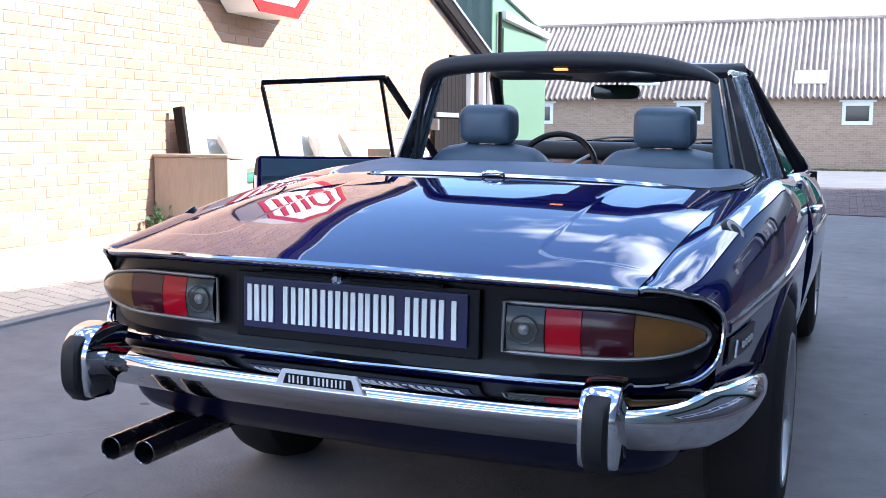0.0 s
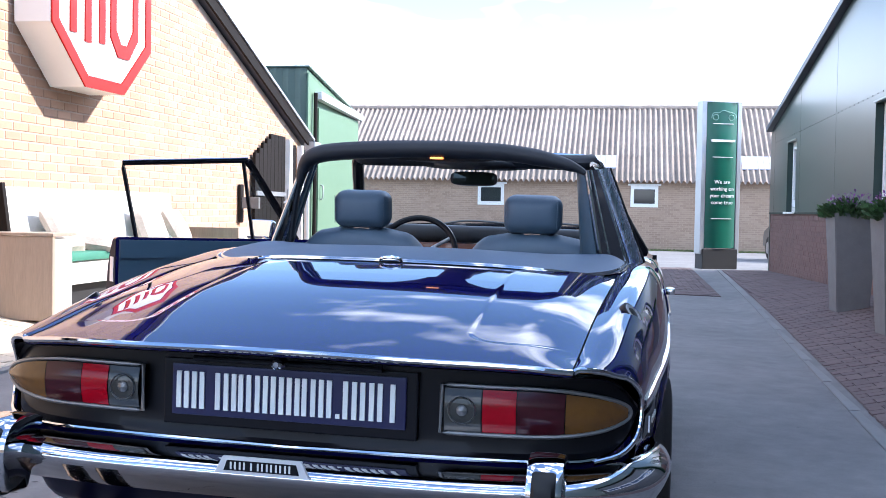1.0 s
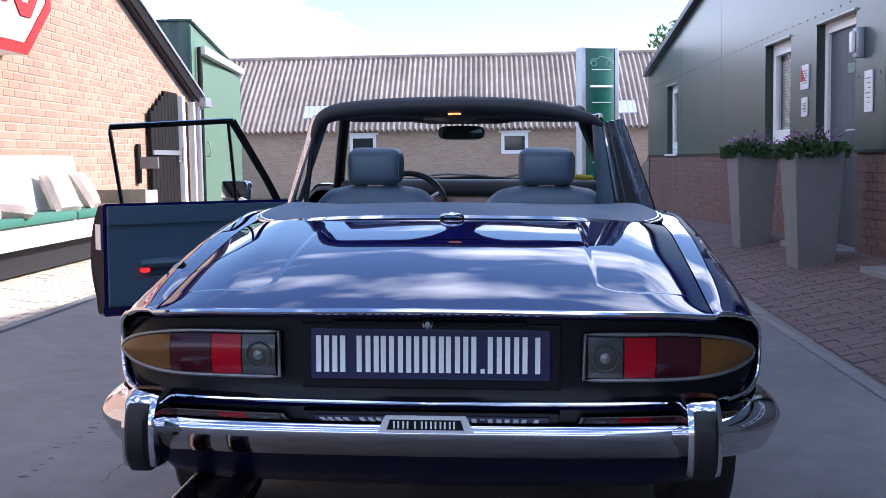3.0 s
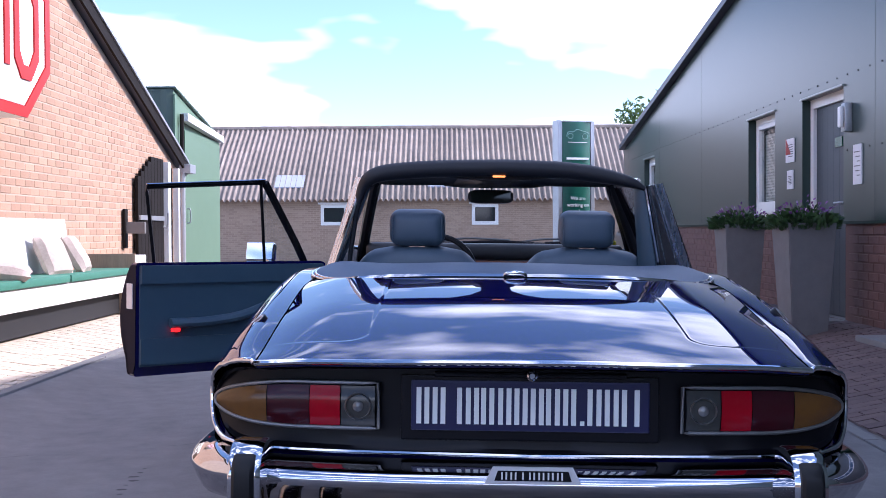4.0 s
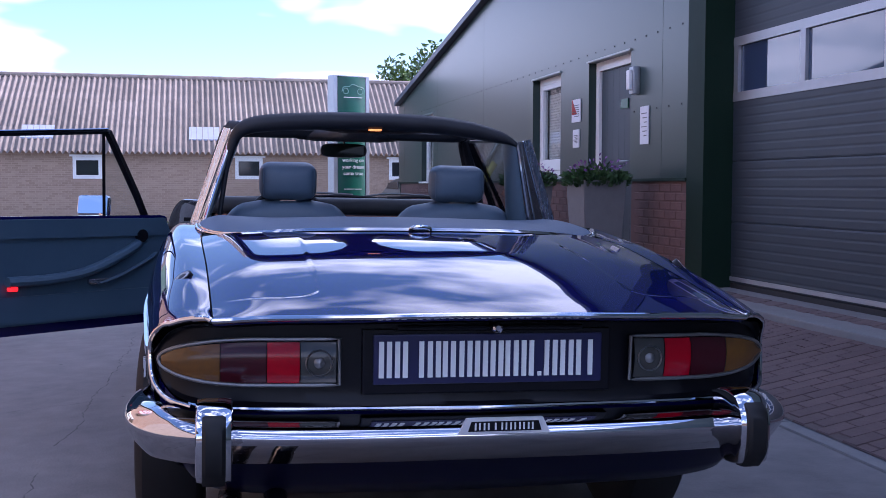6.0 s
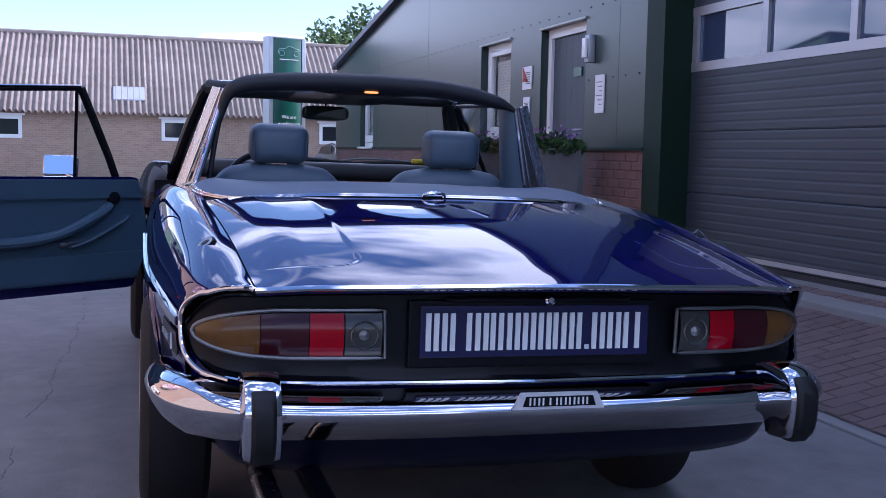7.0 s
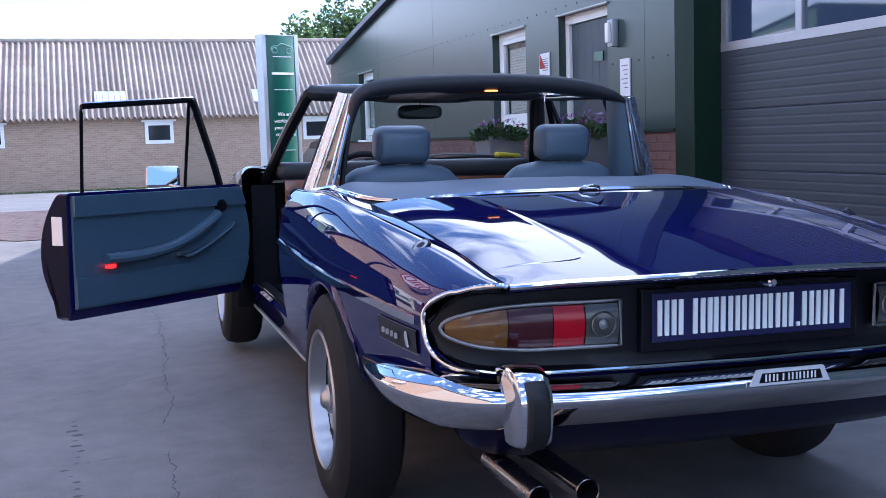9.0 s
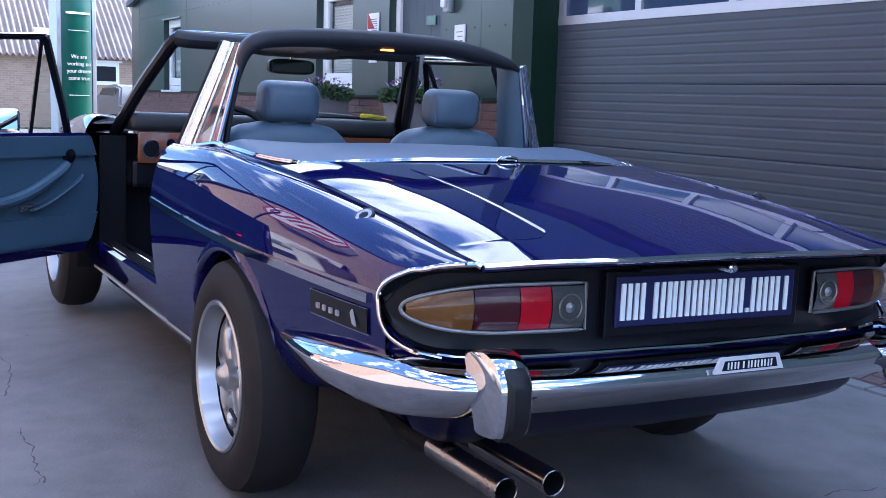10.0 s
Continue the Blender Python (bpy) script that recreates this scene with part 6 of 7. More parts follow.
part("column", tube([(-0.3, 2.58, 0.84), (-0.3, 2.85, 0.74)], 0.03, 10), M_BLACK, dash, smooth=True)


M_SHUT = material("shaded_shut_face", (0.004, 0.005, 0.02), 0.6, vary=0.4, scale=9, spec=0.1)


# doors: built closed about the hinge, x to the outside
def door(s, angle):
    """s: side; angle: how far the door stands open, in degrees."""
    hx, hy = s * (0.815 if angle else 0.79), DOOR_F - 0.004
    L = DOOR_F - DOOR_R - 0.012
    d = thing_part("door", car)
    d.matrix_basis = pose(hx, hy, 0, 0, 0, s * angle)
    outer = [(x, z) for x, z in side_section(2.4) if z >= 0.40]
    outer = [(x - 0.79 + (0.045 if angle else 0.015) * math.sin(math.pi * min(1.0, max(0.0, (z - 0.4) / 0.46))) - (0.04 * max(0.0, (0.6 - z) / 0.2) ** 1.5 if angle else 0.0), z) for x, z in outer if x > 0.715] + [(outer[-1][0] - 0.797, 0.405)]
    top_x = -0.045
    prof = outer + [(-0.08, 0.4), (-0.1, 0.45), (-0.106, 0.85), (-0.106, outer[0][1])]
    bm = bmesh.new()
    rings = []
    for q, k in ((0.125, 0.95), (0.14, 0.985), (0.165, 1.0), (L * 0.5, 1.0), (L - 0.012, 1.0), (L, 0.985)):
        rings.append([bm.verts.new((s * (x * k if x > 0 else x), -q, 0.65 + (z - 0.65) * k)) for x, z in prof])
    n = len(prof)
    for a, b in zip(rings, rings[1:]):
        for i in range(n):
            bm.faces.new((a[i], a[(i + 1) % n], b[(i + 1) % n], b[i]))
    bm.faces.new(rings[0]), bm.faces.new(rings[-1][::-1])
    bmesh.ops.recalc_face_normals(bm, faces=bm.faces[:])
    part("door_shell", bm, M_PAINT, d, smooth=True, angle=40)
    # added plate: its dark colour gives the painted door end a shaded look
    cap = prism([(x * 0.96 - 0.002, 0.65 + (z - 0.65) * 0.955) for x, z in prof], 0.0005, 0.0025, Matrix(((s, 0, 0, 0), (0, 0, -1, -L), (0, 1, 0, 0), (0, 0, 0, 1))))
    part("shut_face", cap, M_SHUT, d, "thin dark plate for shade on the painted shut face")
    xin = -0.107
    def panel(za, zb, t0, t1, name, lab=""):
        """A padded piece of the card whose front edge bows forward."""
        edge = [(-0.16 + 0.07 * math.sin(math.pi * min(1, max(0, (z - 0.43) / 0.46))), z) for z in [za + (zb - za) * i / 10 for i in range(11)]]
        m = Matrix(((0, 0, s, 0), (1, 0, 0, 0), (0, 1, 0, 0), (0, 0, 0, 1)))
        return part(name, prism([(-L + 0.012, za)] + edge + [(-L + 0.012, zb)], xin - t1, xin - t0, m), M_CARD, d, lab)

    panel(0.445, 0.872, 0.0, 0.012, "door_card", "blue vinyl door card")
    panel(0.8, 0.878, 0.004, 0.026, "card_roll")
    panel(0.455, 0.565, 0.011, 0.02, "card_pocket")
    arm = spline([(s * (xin - 0.035), -L + 0.14, 0.628), (s * (xin - 0.045), -L + 0.34, 0.632), (s * (xin - 0.045), -L + 0.52, 0.66), (s * (xin - 0.03), -L + 0.72, 0.735), (s * (xin - 0.012), -L + 0.78, 0.765)], 6)
    part("armrest", add_sweep(bmesh.new(), arm, circle(0.026, 10, 0.022)), M_CARD, d, "padded blue armrest", True)
    part("arm_trim", add_sweep(bmesh.new(), [p + Vector((0, 0.1, -0.045)) for p in arm[10:]], circle(0.012, 8, 0.006)), M_CARD, d, smooth=True)
    part("door_lamp", box(min(s * (xin - 0.045), s * (xin - 0.014)), max(s * (xin - 0.045), s * (xin - 0.014)), -L + 0.15, -L + 0.182, 0.59, 0.609, 0.004), M_DOOR_LIGHT if angle else M_RED_LENS, d, "lit red door warning lamp" if angle else "red door warning lamp")
    part("release", box(min(s * (xin - 0.03), s * (xin - 0.012)), max(s * (xin - 0.03), s * (xin - 0.012)), -L + 0.52, -L + 0.62, 0.595, 0.62, 0.006), M_CHROME, d, "chrome door release", True)
    bm = bmesh.new()
    add_lathe(bm, [(s * (xin - 0.012), 0.03), (s * (xin - 0.03), 0.028), (s * (xin - 0.034), 0.0001)], 20, "x", (0, -0.28, 0.8))
    part("winder", bm, M_BLACK, d, "round black window winder", True)
    part("lock_plate", box(min(s * -0.075, s * -0.015), max(s * -0.075, s * -0.015), -L - 0.006, -L - 0.001, 0.69, 0.8, 0.002), M_SILVER, d, "metal door lock plate")
    part("waist_strip", add_sweep(bmesh.new(), [(s * (0.06 if angle else 0.034), -y, 0.7) for y in (0.15, 0.5, L - 0.01)], circle(0.005, 6, 0.006)), M_CHROME, d, "slim chrome waist strip", True)
    part("door_handle", box(min(s * 0.016, s * 0.05), max(s * 0.016, s * 0.05), -L + 0.08, -L + 0.22, 0.765, 0.79, 0.008), M_CHROME, d, "chrome door handle", True)
    # window frame, leaning in towards the roof
    lean = 0.15 if angle else 0.2

    def fr(q, z):
        k = max(0.0, (z - 0.885) / 0.35)
        return Vector((s * (top_x - 0.03 - lean * k), -q, z))

    tr, tf = fr(L + 0.005, 1.21 if angle else 1.232), fr(0.53, 1.248)
    bar = [(-0.0065, -0.0075), (0.0065, -0.0075), (0.0065, 0.0075), (-0.0065, 0.0075)]
    part("frame_rail", add_sweep(bmesh.new(), [fr(L - 0.095, 0.88), tr.lerp(fr(L - 0.095, 0.88), 0.06), tr, tf], bar), M_BLACK, d, "dark window frame")
    part("frame_cap", add_sweep(bmesh.new(), [tr + Vector((0, 0, 0.012)), tf + Vector((0, 0, 0.012))], circle(0.007, 6, 0.004) if angle else circle(0.009, 8, 0.012)), M_CHROME if angle else M_BRIGHT, d, "chrome window frame cap", True)
    part("vent_post", add_sweep(bmesh.new(), [fr(0.44, 0.88), fr(0.55, 1.245)], bar), M_BLACK, d, "dark vent post")
    part("vent_rail", add_sweep(bmesh.new(), [tf, fr(0.3, 0.98), fr(0.225, 0.885)], [(-0.0115, -0.0125), (0.0115, -0.0125), (0.0115, 0.0125), (-0.0115, 0.0125)]), M_BLACK, d, "dark sloping vent rail")

    def pane(name, q, lab):
        bm = bmesh.new()
        f1 = [bm.verts.new(p) for p in q]
        f2 = [bm.verts.new(p + Vector((s * -0.004, 0, 0))) for p in q]
        k = len(q)
        bm.faces.new(f1), bm.faces.new(f2[::-1])
        for i in range(k):
            bm.faces.new((f1[i], f2[i], f2[(i + 1) % k], f1[(i + 1) % k]))
        part(name, bm, M_GLASS, d, lab).visible_shadow = False

    pane("vent_pane", [fr(0.44, 0.89), fr(0.54, 1.235), fr(0.31, 0.985), fr(0.235, 0.89)], "clear vent pane")
    if not angle:
        pane("side_pane", [fr(L - 0.095, 0.89), fr(L - 0.015, 1.225), fr(0.56, 1.24), fr(0.45, 0.89)], "clear side window")
    if angle:
        mp = pose(s * 0.2, -0.3, 0.925, -14, 0, s * -40)
        part("door_mirror", soft_block(0.15, 0.05, 0.1, 0.02), M_CHROME, d, "chrome door mirror", True, mp)
        part("mirror_face", box(-0.066, 0.066, -0.0285, -0.0262, -0.041, 0.041), M_MIRROR, d, at=mp)
        part("mirror_stalk", tube([(s * 0.19, -0.3, 0.895), (s * 0.02, -0.3, 0.86)], 0.01, 8), M_CHROME, d, smooth=True)
    return d


door(-1, 49.0)
door(1, 0)


# ---- planters by the entrance ----
def leaf_clump(centre, size, n, leaf, seed, flat=0.6):
    rnd = random.Random(seed)
    bm = bmesh.new()
    for _ in range(n):
        a, r, h = rnd.uniform(0, 2 * math.pi), rnd.random() ** 0.5, rnd.random()
        p = Vector((centre[0] + size * r * math.cos(a), centre[1] + size * r * math.sin(a), centre[2] + h * size * flat * (1.15 - r * 0.6)))
        d = Vector((math.cos(a) * r + rnd.uniform(-0.5, 0.5), math.sin(a) * r + rnd.uniform(-0.5, 0.5), rnd.uniform(0.1, 1))).normalized()
        side = d.cross(Vector((rnd.uniform(-1, 1), rnd.uniform(-1, 1), rnd.uniform(-1, 1)))).normalized()
        L, W = leaf * rnd.uniform(0.7, 1.4), leaf * rnd.uniform(0.2, 0.35)
        mid = p + d * L * 0.5 + Vector((0, 0, 0.1 * L))
        v = [bm.verts.new(q) for q in (p, mid + side * W, p + d * L, mid - side * W)]
        bm.faces.new(v)
    return bm


def planter(x, y, seed, label):
    g = ground_z(x, y)
    t = thing("planter", label, "planter", pose(x, y, g - 0.012, 0, 0, 3), group="planters by the entrance")
    bm = bmesh.new()
    H, a, b, wall = 0.96, 0.15, 0.205, 0.025
    lev = [(a, 0), (b, H), (b - wall, H), (b - wall - 0.012, H - 0.1)]
    rings = [[bm.verts.new((sx * r, sy * r, z)) for sx, sy in ((-1, -1), (1, -1), (1, 1), (-1, 1))] for r, z in lev]
    for p, q in zip(rings, rings[1:]):
        for i in range(4):
            bm.faces.new((p[i], p[(i + 1) % 4], q[(i + 1) % 4], q[i]))
    bm.faces.new(rings[0][::-1])
    bmesh.ops.bevel(bm, geom=[e for e in bm.edges if abs(e.verts[0].co.z - e.verts[1].co.z) > 0.2], offset=0.008, segments=2, affect="EDGES")
    part("pot", bm, M_POT, t, "tall tapered grey pot")
    part("soil", box(-b + wall + 0.01, b - wall - 0.01, -b + wall + 0.01, b - wall - 0.01, H - 0.12, H - 0.06), M_SOIL, t)
    tagged(part("foliage", leaf_clump((0, 0, H - 0.06), 0.27, 1000, 0.065, seed, 0.6), M_LEAF, t, "bushy green plant"), kind="stuff")
    tagged(part("blossom", leaf_clump((0.02, 0, H + 0.05), 0.25, 95, 0.036, seed + 7, 0.62), M_PETAL, t, "purple blossoms"), kind="stuff")
    tagged(part("pale_blossom", leaf_clump((0, 0.03, H + 0.05), 0.25, 36, 0.034, seed + 9, 0.6), M_PETAL_W, t, "lilac blossoms"), kind="stuff")
    return t


planter(2.83, 8.76, 3, "tall tapered grey planter with purple flowers by the wall")
planter(2.83, 6.74, 5, "tall tapered grey planter with green plants and lilac flowers")

# ---- octagonal wall sign (plain shapes) ----
octo = thing("wall_sign", "white and red octagonal sign on the brick wall", "sign", Matrix(((0, 0, 1, WALL_L), (1, 0, 0, 6.45), (0, 1, 0, 2.81), (0, 0, 0, 1))))


def octagon(k, flat=1.0):
    return [(x * k, y * k) for x, y in ((-0.34, -0.78), (0.34, -0.78), (0.87, -0.33), (0.87, 0.33), (0.34, 0.78), (-0.34, 0.78), (-0.87, 0.33), (-0.87, -0.33))]


def ring_of(outer, inner, z0, z1):
    bm = bmesh.new()
    n = len(outer)
    vs = [[bm.verts.new((x, y, z)) for x, y in o] for o, z in ((outer, z0), (outer, z1), (inner, z1), (inner, z0))]
    for a, b in zip(vs, vs[1:] + vs[:1]):
        for i in range(n):
            bm.faces.new((a[i], a[(i + 1) % n], b[(i + 1) % n], b[i]))
    return bm


part("case", prism(octagon(1.0), 0.02, 0.33), M_SIGN_WHITE, octo, "white sign case")
part("border", ring_of(octagon(1.0), octagon(0.88), 0.331, 0.347), M_RED, octo, "red border")
part("face", prism(octagon(0.87), 0.331, 0.338), M_SIGN_WHITE, octo, "white sign face")
for xa in (-0.6, -0.36, -0.12):
    part("red_bar", box(xa, xa + 0.1, -0.42 + abs(xa + 0.3) * 0.2, 0.42, 0.339, 0.352), M_RED, octo, "red bar")
g_out = [(0.08, -0.3), (0.22, -0.46), (0.42, -0.46), (0.6, -0.26), (0.6, 0.26), (0.42, 0.46), (0.22, 0.46), (0.08, 0.3)]
part("red_loop", ring_of(g_out, [(x * 0.62 + 0.13, y * 0.74) for x, y in g_out], 0.339, 0.352), M_RED, octo, "red angular loop")
part("bracket", box(-0.2, 0.2, -0.1, 0.1, 0.0, 0.02), M_ALU, octo)

# ---- bench along the sunny wall ----
bench = thing("bench", "long white bench with a green seat pad", "bench")
GB = 0.22
part("seat_base", box(-3.98, -3.56, 5.35, 8.9, GB + 0.2, GB + 0.382, 0.008), M_BENCH, bench, "white seat base")
# solid block whose near-black colour stands in for the shade under the seat
part("plinth", box(-3.98, -3.66, 5.35, 8.9, GB - 0.02, GB + 0.2), M_DARK, bench, "near-black plinth coloured as shade under the seat")
for ya in (5.36, 7.14):
    part("seat_pad", box(-3.97, -3.53, ya, ya + 1.75, GB + 0.384, GB + 0.452, 0.02), M_BENCH_PAD, bench, "green seat pad", True)
bm = box(-0.03, 0.03, 0, 2.95, 0, 0.6, 0.01)
part("backrest", bm, M_BENCH, bench, "tall white backrest", at=pose(-3.93, 5.28, GB + 0.36, 0, -8, 0))
part("back_end", box(-0.05, 0.035, -0.05, -0.004, -0.05, 0.63, 0.006), M_WOOD_DARK, bench, "dark back end board", at=pose(-3.93, 5.28, GB + 0.36, 0, -8, 0))
end_unit = thing("bench_end_cabinet", "weathered board cabinet at the end of the bench", "cabinet")
part("side_board", box(-4.1, -3.44, 5.02, 5.06, GB - 0.03, 0.81, 0.004), M_BOX, end_unit)
part("body", box(-4.08, -3.46, 5.065, 5.33, GB - 0.03, 0.795, 0.004), M_BENCH, end_unit)
part("cap_board", box(-4.11, -3.43, 5.01, 5.35, 0.812, 0.835, 0.004), M_BOX, end_unit)
end_2 = thing("bench_end_cabinet", "pale board cabinet at the far bench end", "cabinet")
part("body", box(-4.05, -3.5, 8.93, 9.35, GB - 0.03, 0.8, 0.006), M_BENCH, end_2)
part("side_board", box(-4.06, -3.49, 8.9, 8.926, GB - 0.03, 0.82, 0.004), M_BOX, end_2)


def cushion(y, tilt, spin, label, w=0.42):
    bm = bmesh.new()
    n = 12
    rows = {}
    for sgn in (1, -1):
        for i in range(n + 1):
            for j in range(n + 1):
                u, v = -1 + 2 * i / n, -1 + 2 * j / n
                e = max(0.0, (1 - u ** 4) * (1 - v ** 4)) ** 0.5
                pin = 1 - 0.09 * (1 - abs(u)) * 0 - 0.08 * (1 - u * u) * (abs(v) ** 6) - 0.08 * (1 - v * v) * (abs(u) ** 6)
                rows[sgn, i, j] = bm.verts.new((u * w / 2 * pin, v * w / 2 * pin, sgn * 0.075 * e + 0.014 * e * noise.noise((u * 2 + y, v * 2, sgn))))
    for sgn in (1, -1):
        for i in range(n):
            for j in range(n):
                f = [rows[sgn, i, j], rows[sgn, i + 1, j], rows[sgn, i + 1, j + 1], rows[sgn, i, j + 1]]
                bm.faces.new(f if sgn > 0 else f[::-1])
    bmesh.ops.remove_doubles(bm, verts=bm.verts[:], dist=0.004)
    ob = part("cushion", bm, M_CUSHION, None, label, True, pose(-3.78, y, GB + 0.62, 0, tilt, spin))
    return tagged(ob, category="cushion", group="cushions on the bench")


cushion(5.75, 62, 4, "pale cushion leaning on the white bench back")
flat_c = cushion(6.2, 10, 20, "crumpled patterned cushion lying on the green pad")
flat_c.matrix_basis = pose(-3.72, 6.15, GB + 0.52, 4, 8, 20)
cushion(7.35, 66, -8, "beige cushion leaning on the white bench back")
cushion(7.95, 60, 10, "beige cushion leaning beside another cushion")
weed = part("wall_weed", leaf_clump((0, 0, 0), 0.1, 90, 0.05, 21, 2.2), M_LEAF, None, "small green weed growing by the cabinet", at=pose(-4.0, 4.96, GB))
tagged(weed, category="weed", kind="stuff")

# ---- far end of the brick wall: dark doorway, white frame, open leaf ----
leaf = tagged(thing("door_2", "boarded barn door folded back on the brick wall, coloured as in shadow", "door"), kind="structure")
for k in range(8):
    y0 = 10.95 + k * 0.15
    part("board", box(WALL_L + 0.03, WALL_L + 0.07, y0, y0 + 0.143, 0.25, 1.75 + min(k, 4) * 0.07, 0.004), M_WOOD_DARK, leaf)
part("brace", box(WALL_L + 0.072, WALL_L + 0.095, 10.97, 12.1, 1.2, 1.26), M_ALU, leaf, "metal door bar")
part("lever", tube(spline([(WALL_L + 0.1, 12.0, 1.12), (WALL_L + 0.15, 12.02, 1.12), (WALL_L + 0.16, 12.02, 1.3)], 4), 0.015, 8), M_ALU, leaf, "metal lever handle", True)
frame2 = tagged(thing("door_frame_1", "white wooden door frame at the wall end", "door frame"), kind="structure")
part("post", box(WALL_L + 0.02, WALL_L + 0.12, 12.2, 12.33, 0.2, 2.0, 0.004), M_WHITE, frame2)
part("post", box(WALL_L + 0.02, WALL_L + 0.1, 12.82, 12.9, 0.2, 1.95, 0.004), M_WHITE, frame2)
part("panel", box(WALL_L + 0.004, WALL_L + 0.03, 12.34, 12.74, 0.2, 1.95), M_WOOD_DARK, frame2, "dark door panel")
pad = thing("wall_bracket", "dark wooden paddle board on a grey wall bracket", "bracket")
part("paddle", box(WALL_L + 0.006, WALL_L + 0.046, 10.5, 10.62, 0.85, 1.33, 0.018), M_WOOD_DARK, pad, "dark wooden paddle", True)
part("arm", box(WALL_L + 0.046, WALL_L + 0.27, 10.53, 10.59, 1.03, 1.17, 0.006), M_POT, pad, "grey bracket arm")
pipe = thing("downpipe", "grey metal downpipe at the corner of the brick building", "downpipe")
part("pipe", tube(spline([(WALL_L + 0.12, 13.2, 1.98), (WALL_L + 0.1, 13.16, 1.88), (WALL_L + 0.08, 13.14, 1.75), (WALL_L + 0.08, 13.14, 0.15)], 5), 0.04, 10), M_ALU, pipe, smooth=True)
part("gutter_end", box(WALL_L + 0.03, WALL_L + 0.2, 13.12, 13.45, 1.9, 2.03, 0.01), M_ALU, pipe, "grey gutter end")

# ---- lettering on the totem sign ----
def text_mesh(body, size, depth=0.004):
    cu = bpy.data.curves.new("lettering", "FONT")
    cu.body, cu.size, cu.extrude, cu.align_x = body, size, depth, "CENTER"
    ob = bpy.data.objects.new("lettering", cu)
    scene.collection.objects.link(ob)
    bpy.context.view_layer.update()
    me = bpy.data.meshes.new_from_object(ob.evaluated_get(bpy.context.evaluated_depsgraph_get()))
    bpy.data.objects.remove(ob)
    me.materials.clear()
    me.materials.append(M_WHITE_INK)
    return me


for k, body in enumerate(("We are", "working on", "your dream", "come true")):
    z = 1.7 - k * 0.135
    ob = new("lettering", text_mesh(body, 0.108))
    ob.matrix_basis = pose(0, -0.206, z, 90, 0, 0)
    ob.parent = totem
    tagged(ob, "white lettering")
part("name_bar", box(-0.25, 0.25, -0.209, -0.18, 2.53, 2.573), M_WHITE_INK, totem, "white bar in place of a name")
for z in (2.88, 2.22, 1.0):
    part("rule_line", box(-0.21, 0.21, -0.206, -0.186, z, z + 0.012), M_WHITE_INK, totem, "thin white line")
art = spline([(-0.26, -0.207, 3.0), (-0.22, -0.207, 3.09), (-0.1, -0.208, 3.1), (-0.02, -0.208, 3.15), (0.1, -0.208, 3.12), (0.24, -0.2, 3.08), (0.26, -0.2, 3.0)], 5)
part("car_outline", tube(art, 0.008, 6), M_PALE_INK, totem, "pale line drawing of a car", True)
for cx in (-0.17, 0.16):
    part("car_outline", add_sweep(bmesh.new(), [(cx + 0.06 * math.cos(2 * math.pi * i / 20), -0.206, 3.01 + 0.055 * math.sin(2 * math.pi * i / 20)) for i in range(20)], circle(0.006, 6), True), M_PALE_INK, totem, "pale line drawing of a wheel", True)


# ---- trees behind the barn ----
def tree(x, y, h, spread, seed, label):
    rnd = random.Random(seed)
    g = -0.3
    t = thing("tree", label, "tree", pose(x, y, g))
    pts = spline([(0, 0, 0), (0.1, 0.05, h * 0.25), (0.02, 0, h * 0.5), (0.1, 0.1, h * 0.85)], 4)
    trunk = part("trunk", add_sweep(bmesh.new(), pts, circle(0.24, 9), scale=[1 - 0.8 * i / (len(pts) - 1) for i in range(len(pts))]), M_BARK, t, smooth=True)
    ends = []
    for k in range(9):
        a = k * 2.4 + rnd.uniform(-0.3, 0.3)
        z0 = h * rnd.uniform(0.35, 0.75)
        r = spread * rnd.uniform(0.5, 0.9)
        e = Vector((r * math.cos(a), r * math.sin(a), z0 + h * rnd.uniform(0.1, 0.3)))
        ln = spline([(0.05, 0.02, z0), (e.x * 0.5, e.y * 0.5, (z0 + e.z) / 2 + 0.1), tuple(e)], 3)
        part("limb", add_sweep(bmesh.new(), ln, circle(0.08, 6), scale=[1 - 0.75 * i / (len(ln) - 1) for i in range(len(ln))]), M_BARK, t, smooth=True)
        ends.append(e)
    bm = bmesh.new()
    for e in ends + [Vector((0, 0, h * 0.92)), Vector((0.5, 0, h * 0.8))]:
        for _ in range(620):
            d = Vector((rnd.gauss(0, 1), rnd.gauss(0, 1), rnd.gauss(0, 0.75)))
            p = e + d.normalized() * spread * 0.5 * rnd.random() ** 0.4
            s1 = Vector((rnd.uniform(-1, 1), rnd.uniform(-1, 1), rnd.uniform(-1, 1))).normalized()
            s2 = s1.cross(Vector((rnd.uniform(-1, 1), rnd.uniform(-1, 1), rnd.uniform(-1, 1)))).normalized()
            L = rnd.uniform(0.1, 0.2)
            bm.faces.new([bm.verts.new(q) for q in (p - s1 * L, p + s2 * L * 0.5, p + s1 * L, p - s2 * L * 0.5)])
    tagged(part("crown", bm, M_TREE, t, "loose light green crown"), kind="stuff")


tree(11.3, 52, 8.2, 2.6, 4, "leafy green tree rising behind the barn roof")
tree(15.2, 54, 9.6, 3.0, 8, "tall leafy green tree behind the barn roof")


